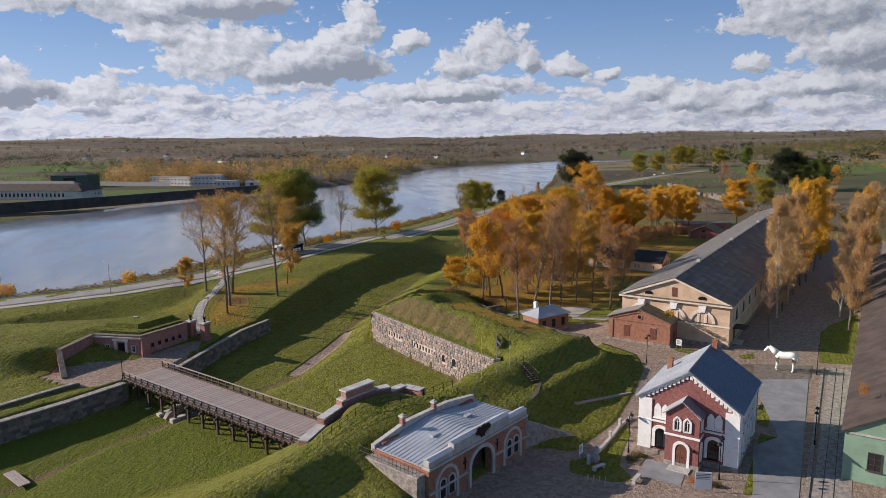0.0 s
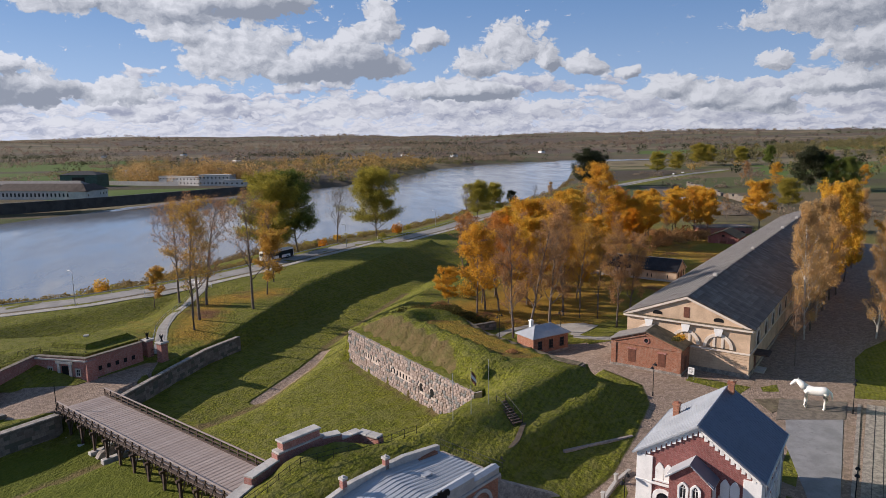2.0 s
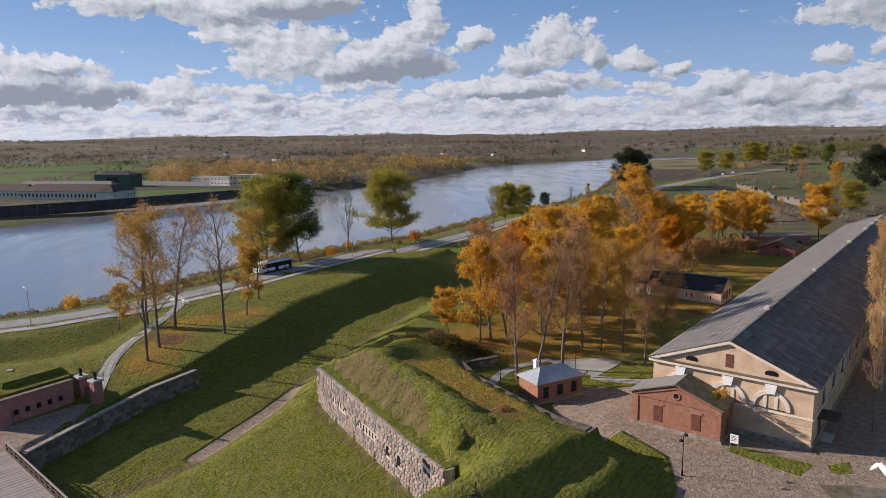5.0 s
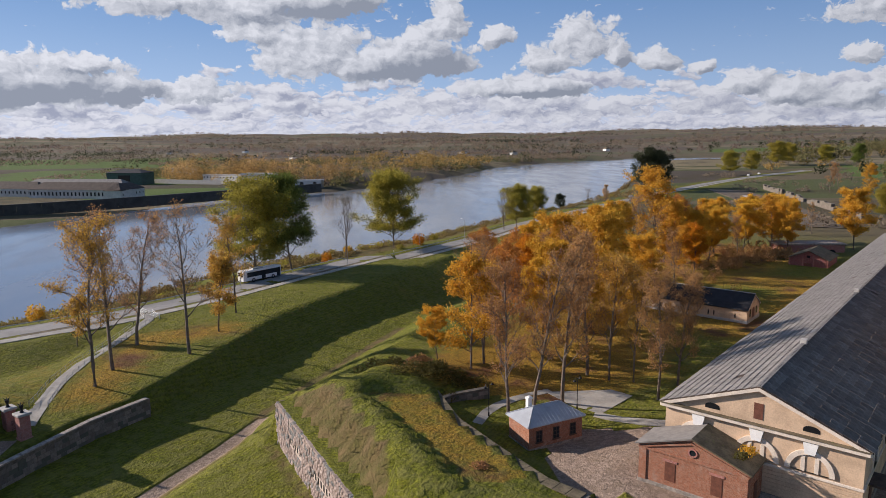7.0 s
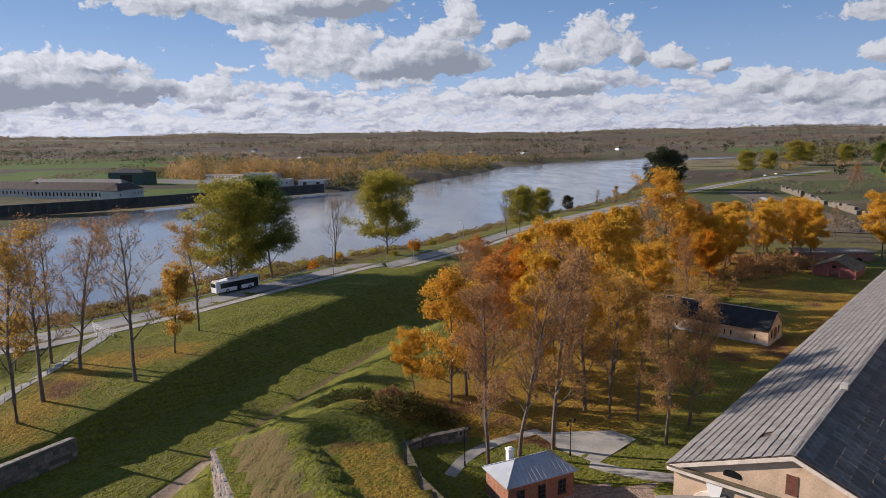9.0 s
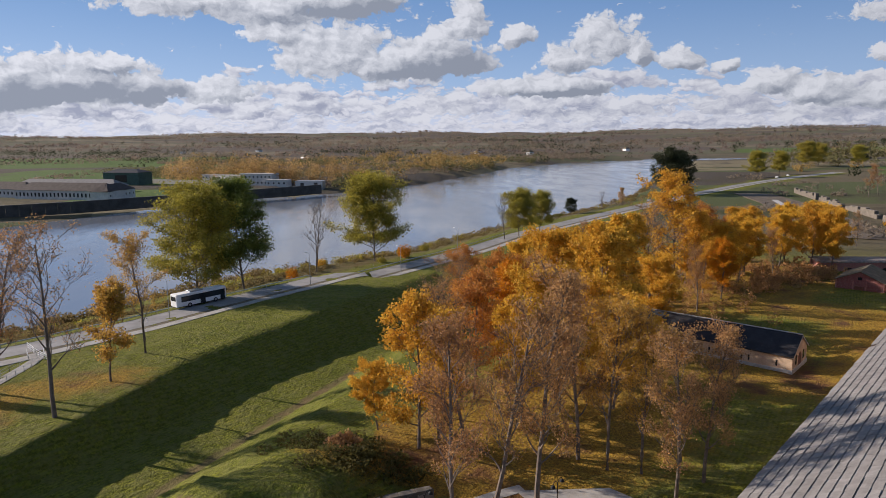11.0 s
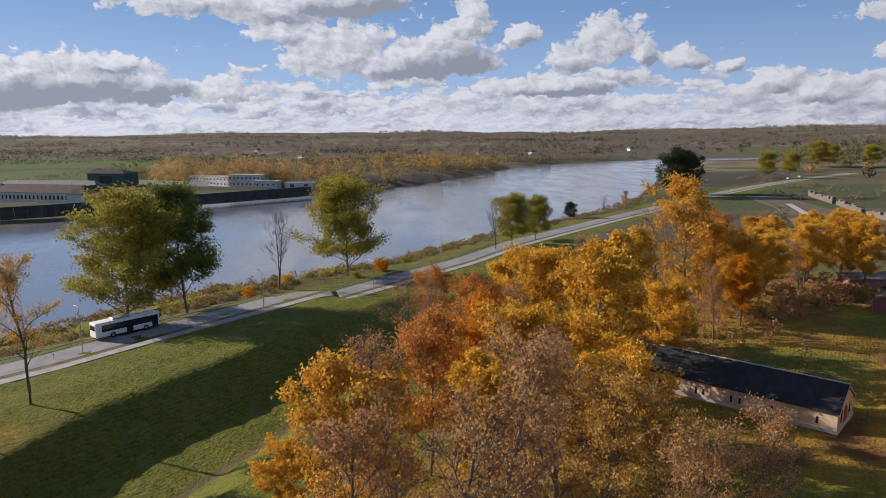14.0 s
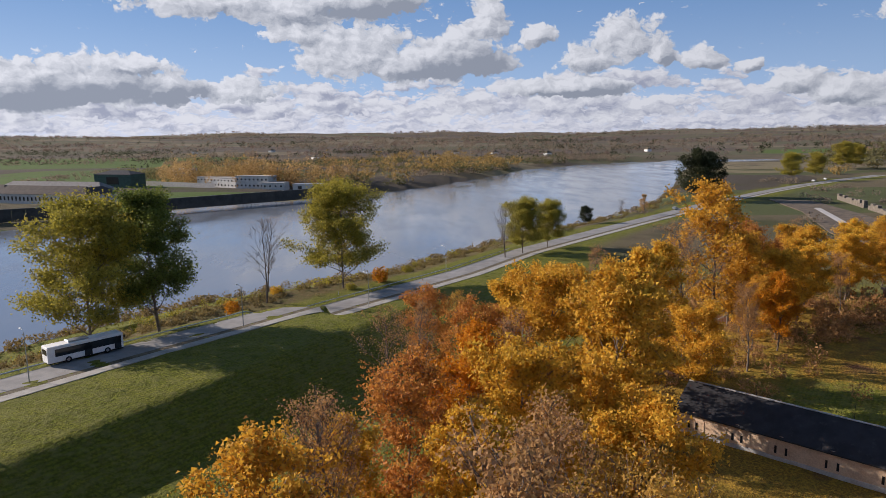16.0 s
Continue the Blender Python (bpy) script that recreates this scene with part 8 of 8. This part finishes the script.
def stair():
    """Short timber stair down the inner slope, with a worn earth path at its foot."""
    root = thing("rampart_stair", "short dark timber stair on the grass slope", "stair", pose(40.6, 102.2, 0, 0, 0, -72))
    for i in range(9):
        x = i * 0.42
        z = 4.9 - i * 0.17
        part("tread", boxed((x, -0.6, z - 0.1), (x + 0.36, 0.6, z + 0.02), None, 0.01), M_TIMBER_DARK, root)
    for s in (-0.65, 0.65):
        part("stringer", prism(bmesh.new(), [(0, 4.55), (3.9, 2.95), (3.9, 3.25), (0, 4.95)], 0.08, Matrix.Translation((0, s, 0))), M_TIMBER_DARK, root)
        for x, z in ((0.1, 4.9), (1.9, 4.15), (3.7, 3.4)):
            part("post", boxed((x - 0.03, s - 0.03, z - 0.3), (x + 0.03, s + 0.03, z + 1.0)), M_IRON, root)
        part("handrail", tube(bmesh.new(), [(0.1, s, 5.85), (3.7, s, 4.4)], [0.03, 0.03], 6), M_IRON, root)
    worn = [(42.6, 99.0), (42.4, 97.6), (41.0, 95.6), (39.0, 93.6), (37.6, 91.4)]
    strip("footpath", shift2(worn, 0.28), shift2(worn, -0.28), 0.1, M_DIRT, "worn earth path on the rampart slope", "path", 1)
    log = thing("retaining_beam", "long timber retaining beam at the foot of the rampart", "beam", pose(46.4, 95.8, height(46.4, 95.8), 0, 0, math.degrees(math.atan2(3.2, 10.4))))
    for i in range(3):
        part("beam", boxed((i * 3.65, -0.2, -0.5), (i * 3.65 + 3.6, 0.2, 0.35), pose(0, 0, 0, 0, 3.5, 0), 0.04), M_TIMBER, log)


stair()
# fence on the plinth wall below the rampart
plinth = thing("plinth_wall", "low pale plinth wall with square posts", "wall", Matrix())
LINE = [(41.2, 80.4), (43.2, 82.4), (46.6, 85.6), (49.6, 88.8), (52.2, 90.8)]
for (x0, y0), (x1, y1) in zip(LINE, LINE[1:]):
    m = pose(x0, y0, 0, 0, 0, math.degrees(math.atan2(y1 - y0, x1 - x0)))
    part("plinth", boxed((0, -0.2, -0.3), (math.hypot(x1 - x0, y1 - y0), 0.2, 0.35), m, 0.03), M_STONE_PALE, plinth)
    part("post", boxed((-0.18, -0.18, -0.3), (0.18, 0.18, 1.0), m, 0.04), M_STONE_PALE, plinth)
    part("post_cap", boxed((-0.23, -0.23, 1.0), (0.23, 0.23, 1.12), m, 0.04), M_STONE_PALE, plinth)


def bench(x, y, turn):
    root = thing("bench", "low pale stone bench beside the path", "bench", pose(x, y, height(x, y), 0, 0, turn))
    part("seat", boxed((-0.9, -0.25, 0.36), (0.9, 0.25, 0.48), None, 0.03), M_STONE_PALE, root)
    for s in (-0.7, 0.7):
        part("support", boxed((s - 0.15, -0.2, -0.1), (s + 0.15, 0.2, 0.36)), M_STONE_PALE, root)


for x, y, t in ((44.6, 75.6, 40), (70.4, 90.0, 45), (41.8, 79.0, 20)):
    bench(x, y, t)


def board(x, y, turn, w=0.9, h=1.1, tall=1.9, label="white information board on two posts"):
    root = thing("information_board", label, "sign", pose(x, y, height(x, y), 0, 0, turn))
    part("panel", boxed((-w / 2, -0.04, tall - h), (w / 2, 0.04, tall), None, 0.01), M_WHITE, root)
    for i in range(4):
        part("text_bar", boxed((-w / 2 + 0.1, -0.05, tall - 0.25 - 0.18 * i), (w / 2 - 0.15 - 0.1 * (i % 2), -0.042, tall - 0.19 - 0.18 * i)), M_IRON, root)
    for s in (-1, 1):
        part("post", boxed((s * w / 2 - 0.04, -0.03, -0.2), (s * w / 2 + 0.04, 0.03, tall)), M_STEEL, root)


board(40.8, 81.6, 40)
board(74.9, 115.4, -46)
board(50.2, 71.8, -20, 1.7, 1.9, 2.2, "white panel on a dark three-sided stand")


# planting, cycle hoops and a boulder on the lawns before the house
rng = np.random.default_rng(61)
for x, y, r, h, leaf, label in ((50.2, 73.6, 0.55, 0.7, "red", "low shrub with reddish autumn leaves beside the house"), (51.1, 73.0, 0.6, 0.75, "red", "low shrub with reddish autumn leaves beside the house"), (52.0, 72.4, 0.55, 0.7, "bramble", "clipped dark shrub beside the house"),
                                (46.2, 80.2, 0.5, 0.6, "bramble", "clipped dark shrub in the round bed"), (47.3, 80.9, 0.55, 0.7, "brown", "withered brown shrub in the round bed"), (47.9, 80.4, 0.45, 0.6, "bramble", "clipped dark shrub in the round bed")):
    scatter("bed_shrub", [(x, y, height(x, y) - 0.05, r, h), (x + 0.4, y - 0.2, height(x, y) - 0.05, r * 0.8, h * 0.8)], leaf, 260, 0.22, label, "shrub")
cycle_stand = thing("cycle_stand", "row of four low steel cycle hoops on the lawn edge", "cycle stand", pose(39.5, 76.9, 0.0, 0, 0, -35))
for i in range(4):
    hoop = [(0.62 * i, 0.3 * math.cos(a), 0.3 + 0.45 * math.sin(a)) for a in np.linspace(0, math.pi, 9)]
    part("hoop", tube(bmesh.new(), [(0.62 * i, 0.3, -0.1)] + hoop + [(0.62 * i, -0.3, -0.1)], [0.03] * 11, 6), M_STEEL, cycle_stand)
stone = bmesh.new()
bmesh.ops.create_icosphere(stone, subdivisions=2, radius=0.8)
for v in stone.verts:
    v.co = Vector((v.co.x * 1.0, v.co.y * 0.7, max(-0.3, v.co.z * 0.85))) * (1 + 0.12 * math.sin(v.co.x * 7 + v.co.z * 5) * math.cos(v.co.y * 6))
solid("boulder", stone, M_STONE_WALL, "grey rounded boulder lying on the shaded lawn", "boulder").matrix_world = pose(42.1, 80.7, 0.35, 0, 0, 30)


def bus():
    """White and black intercity bus on the river road."""
    root = thing("bus", "white bus with dark window band on the road", "bus", pose(9.2, 234.6, 1.17, 0, 0, 46.0))
    L, W, H = 11.8, 2.5, 3.05
    bm = boxed((-L / 2, -W / 2, 0.35), (L / 2, W / 2, H), None, 0.12)
    body = part("body", bm, M_WHITE, root)
    for s in (-1, 1):
        part("window_band", boxed((-L / 2 + 1.1, s * W / 2 - 0.02, 1.35), (L / 2 - 0.35, s * W / 2 + 0.02, 2.55)), M_GLASS, body, "dark tinted window band")
        part("door", boxed((-0.4, s * W / 2 - 0.02, 0.45), (0.8, s * W / 2 + 0.025, 2.5)), M_GLASS, body)
        part("front_door", boxed((L / 2 - 1.5, s * W / 2 - 0.02, 0.45), (L / 2 - 0.4, s * W / 2 + 0.025, 2.5)), M_GLASS, body)
        for x in (-L / 2 + 3.0, L / 2 - 2.7):
            ring = tube(bmesh.new(), [(x, s * (W / 2 - 0.28), 0.5), (x, s * (W / 2 + 0.02), 0.5)], [0.5, 0.5], 16)
            wheel = part("wheel", ring, M_IRON, root, "black tyre with pale rim")
            part("rim", tube(bmesh.new(), [(x, s * (W / 2), 0.5), (x, s * (W / 2 + 0.035), 0.5)], [0.28, 0.24], 12), M_STEEL, wheel)
        part("mirror", boxed((L / 2 + 0.05, s * (W / 2 + 0.05) - 0.1, 2.0), (L / 2 + 0.25, s * (W / 2 + 0.05) + 0.1, 2.5), None, 0.03), M_IRON, body)
    part("windscreen", boxed((L / 2 - 0.02, -W / 2 + 0.15, 1.1), (L / 2 + 0.02, W / 2 - 0.15, 2.75)), M_GLASS, body)
    part("rear_window", boxed((-L / 2 - 0.02, -W / 2 + 0.3, 1.7), (-L / 2 + 0.02, W / 2 - 0.3, 2.6)), M_GLASS, body)
    part("roof_unit", boxed((-2.6, -0.8, H), (0.6, 0.8, H + 0.28), None, 0.08), M_STEEL, body)
    part("roof_hatch", boxed((2.4, -0.4, H), (3.4, 0.4, H + 0.12), None, 0.03), M_WHITE, body)
    part("skirt", boxed((-L / 2 + 0.05, -W / 2 - 0.01, 0.28), (L / 2 - 0.05, W / 2 + 0.01, 0.42)), M_IRON, body)


bus()


def car(x, y, turn, mat, label):
    root = thing("car", label, "car", pose(x, y, height(x, y) + 0.08, 0, 0, turn))
    bm = bmesh.new()
    prism(bm, [(-2.1, 0.3), (2.1, 0.3), (2.15, 0.75), (1.1, 0.9), (0.5, 1.42), (-1.2, 1.45), (-1.9, 0.95), (-2.15, 0.8)], 1.7, Matrix.Translation((0, -0.85, 0)))
    body = part("body", bm, mat, root)
    part("glass", boxed((-1.5, -0.86, 0.95), (0.7, 0.86, 1.32)), M_GLASS, body)
    for a in (-1.35, 1.35):
        for s in (-1, 1):
            part("wheel", tube(bmesh.new(), [(a, s * 0.7, 0.32), (a, s * 0.88, 0.32)], [0.32, 0.32], 12), M_IRON, root)


for x, y, mat, label in ((197, 458, M_STEEL, "small grey car on the river road"), (372, 628, M_WHITE, "distant white car on the road"), (392, 645, M_WHITE, "distant white van-like car on the road")):
    car(x, y, 45, mat, label)


# plank over the stream
foot = thing("plank_bridge", "two grey boards laid across the stream bed", "footbridge", pose(-25.4, 102.2, -4.15, 0, 0, -52))
for i in range(3):
    part("board", boxed((-2.6, -0.65 + 0.45 * i, -0.06), (2.6, -0.25 + 0.45 * i, 0.05), None, 0.01), M_TIMBER, foot)
culvert = thing("culvert_head", "old stone culvert wing beside the bridge", "culvert", pose(-10.4, 117.4, -4.6, 0, 0, 40))
part("wing", prism(bmesh.new(), [(0, 0), (7.5, 0), (7.5, 1.5), (5, 1.6), (2.0, 1.3), (0.6, 0.8)], 0.8), M_STONE_WALL, culvert)
part("cap", boxed((1.8, -0.1, 1.42), (7.6, 0.9, 1.66), None, 0.05), M_STONE_PALE, culvert)
channel = thing("concrete_channel", "pale straight concrete channel across the plain", "channel", Matrix())
for i in range(12):
    (x0, y0), (x1, y1) = (238 + 29 * i / 12, 381 + 71 * i / 12), (238 + 29 * (i + 0.97) / 12, 381 + 71 * (i + 0.97) / 12)
    m = pose(x0, y0, height(x0, y0), 0, 0, math.degrees(math.atan2(y1 - y0, x1 - x0)))
    part("slab", boxed((0, -1.6, -0.6), (math.hypot(x1 - x0, y1 - y0), 1.6, 0.35), m, 0.05), M_STONE_PALE, channel)
# curved retaining walls below the bastion terreplein
stone_run("retaining_wall", [(46.2, 146.6), (46.4, 149.6), (49.5, 151.8), (54.6, 153.4)], -2.4, 0.4, 0.6, "rough stone retaining wall below the bastion", top=M_STONE_DARK)
stone_run("terreplein_edge", [(45.7, 144.6), (47.3, 135.3), (51.1, 126.4), (54.3, 119.5), (57.2, 116.2)], -2.2, 3.72, 1.3, "stone edge of the bastion terreplein above the yard", 0.12, 1.35, M_MOSS)


def green_block():
    """End of a long green-plastered building with a mossy roof, beside the lane."""
    w, d, e, r = 15.0, 120.0, 5.6, 10.2
    root = thing("green_building", "long green-plastered building with a dark mossy roof", "building", axis_pose(66.4, 70.6, 0, -46.5) @ pose(w / 2, 0, 0))
    part("wall", gable_walls(w, d, e, r), M_GREEN_WALL, root)
    for s in (-1, 1):
        part("roof", roof_slab(w, d, e, r, s, 0.35, 0.3), M_ROOF_BROWN, root)
    part("gable_trim", boxed((-w / 2 - 0.05, -0.1, e - 0.3), (w / 2 + 0.05, 0.0, e - 0.1)), M_STONE_PALE, root)
    for x in (-4.6, 0.2, 4.8):
        window(root, pose(x, -0.02, 1.6), 1.3, 2.0, M_TIMBER_DARK, (1, 2))


green_block()


# ---- across the river ----
def block(name, label, x, y, z, turn, w, d, h, roof_h, mat, roof_mat, floors, bays, wide=0.9, tall=1.4, flat=False):
    """A plain far building with rows of windows on its long front."""
    root = thing(name, label, "building", pose(x, y, z, 0, 0, turn))
    part("wall", boxed((0, 0, -2), (w, d, h)), mat, root)
    if flat:
        part("roof", boxed((-0.3, -0.3, h), (w + 0.3, d + 0.3, h + 0.4)), roof_mat, root)
    else:
        part("roof", hip_roof(bmesh.new(), w, d, h, roof_h, 0.5, d / 2), roof_mat, root)
    for f in range(floors):
        for b in range(bays):
            cx, cz = w * (b + 0.5) / bays, h * (f + 0.5) / floors - tall / 2
            part("window", boxed((cx - wide / 2, -0.08, cz), (cx + wide / 2, 0.05, cz + tall)), M_GLASS, root)
    return root


Z = -3.0
block("long_barrack", "long white two-storey barrack with a dark roof across the river", -205, 572, Z, -21, 78, 15, 6.0, 4.8, M_LIMEWASH, M_ROOF_BROWN, 1, 24, 1.3, 2.6)
block("barrack_wing", "white barrack wing with a dark roof", -131.8, 544, Z, 78, 30, 13, 5.6, 4.4, M_LIMEWASH, M_ROOF_BROWN, 1, 7)
block("old_barrack", "long low limewashed barrack with a dark hipped roof", -262, 604, Z, -21, 64, 15, 5.5, 4.8, M_LIMEWASH, M_ROOF_BROWN, 1, 18, 1.2, 2.0)
block("rear_barrack", "grey-roofed barrack range behind the long one", -240, 640, Z, -19, 92, 14, 5.0, 4.5, M_LIMEWASH, M_SLATE_PALE, 1, 20, 1.2, 2.0)
block("green_shed", "dark green corrugated shed across the river", -200, 706, Z, -18, 36, 18, 10.5, 3.0, M_SHED, M_TAR, 1, 1, 12, 6)
block("white_tower_block", "small white three-storey block across the river", -166, 788, Z, -22, 22, 12, 10.5, 0, M_LIMEWASH, M_STONE_PALE, 3, 6, 1.4, 1.5, True)
block("white_workshop", "long white workshop across the river", -114, 701, Z, -38, 52, 12, 7.5, 0, M_LIMEWASH, M_STONE_PALE, 2, 12, 1.4, 1.3, True)
block("white_office", "stepped white office block across the river", -74, 668, Z, -22, 30, 12, 9.5, 0, M_LIMEWASH, M_STONE_PALE, 2, 8, 1.4, 1.4, True)
block("white_annexe", "low pale annexe across the river", -50, 652, Z, -15, 18, 10, 5.0, 0, M_LIMEWASH, M_STONE_PALE, 1, 4, 1.4, 1.4, True)
block("far_hangar", "low grey hangar near the far shore", -24, 636, Z, -10, 22, 9, 4.5, 0, M_STEEL, M_STEEL, 1, 2, 3, 2.5, True)
far_wall = thing("prison_wall", "long dark concrete wall above the far bank", "wall", Matrix())
FW = [(-300, 410), (-220, 440), (-159, 474), (-132, 490), (-104, 511), (-72, 539), (-16, 585), (0, 600)]
for (x0, y0), (x1, y1) in zip(FW, FW[1:]):
    m = pose(x0, y0, 0, 0, 0, math.degrees(math.atan2(y1 - y0, x1 - x0)))
    length = math.hypot(x1 - x0, y1 - y0)
    n = max(1, int(length / 6))
    for i in range(n):
        # tall dark panels take in the bank below the wall as well
        part("panel", boxed((length * i / n, -0.15, -5.5), (length * (i + 1) / n - 0.06, 0.15, 1.2), m), M_DARK_CONCRETE, far_wall)
    part("top_beam", boxed((0, -0.25, 1.2), (length, 0.25, 1.4), m), M_STONE_WALL, far_wall)
grey_wall = thing("yard_fence", "long pale concrete fence behind the barracks", "wall", Matrix())
for (x0, y0), (x1, y1) in (((-172, 726), (-93, 678)),):
    m = pose(x0, y0, Z, 0, 0, math.degrees(math.atan2(y1 - y0, x1 - x0)))
    length = math.hypot(x1 - x0, y1 - y0)
    for i in range(15):
        part("panel", boxed((length * i / 15, -0.12, -1), (length * (i + 1) / 15 - 0.1, 0.12, 3.4), m), M_STONE_PALE, grey_wall)
for i, (x, y) in enumerate(((150, 1500), (230, 1480), (320, 1380), (-260, 1750), (-420, 1700), (560, 1500), (-90, 1300))):
    block("farmhouse", "tiny pale farmhouse on the far plain", x, y, float(country(x, y)), 20 * i, 14, 9, 4.5, 4.0, M_WHITE, M_MOSS, 1, 3, 1.2, 1.3)


# old outworks on the near plain: a worn hollow with a ruined wall
strip("dirt_track", [(268, 500), (252, 440), (222, 370), (206, 320)], [(286, 486), (270, 420), (246, 352), (228, 306)], 0.3, M_DIRT, "bare brown earth hollow on the plain", "earth", 8)
ruin = thing("ruined_wall", "long ruined outwork wall of dark broken stone", "wall", Matrix())
rng = random.Random(77)
for (x0, y0), (x1, y1) in (((304, 492), (290, 449)), ((288, 443), (276, 407)), ((274, 401), (262, 363)), ((260, 357), (252, 331))):
    length, m = math.hypot(x1 - x0, y1 - y0), pose(x0, y0, height(x0, y0) - 0.5, 0, 0, math.degrees(math.atan2(y1 - y0, x1 - x0)))
    n = int(length / 3.2)
    for i in range(n):
        top = rng.uniform(2.2, 4.2)
        part("stone_block", boxed((length * i / n, -0.9, -0.5), (length * (i + 0.97) / n, 0.9, top), m, 0.15), M_STONE_DARK, ruin)
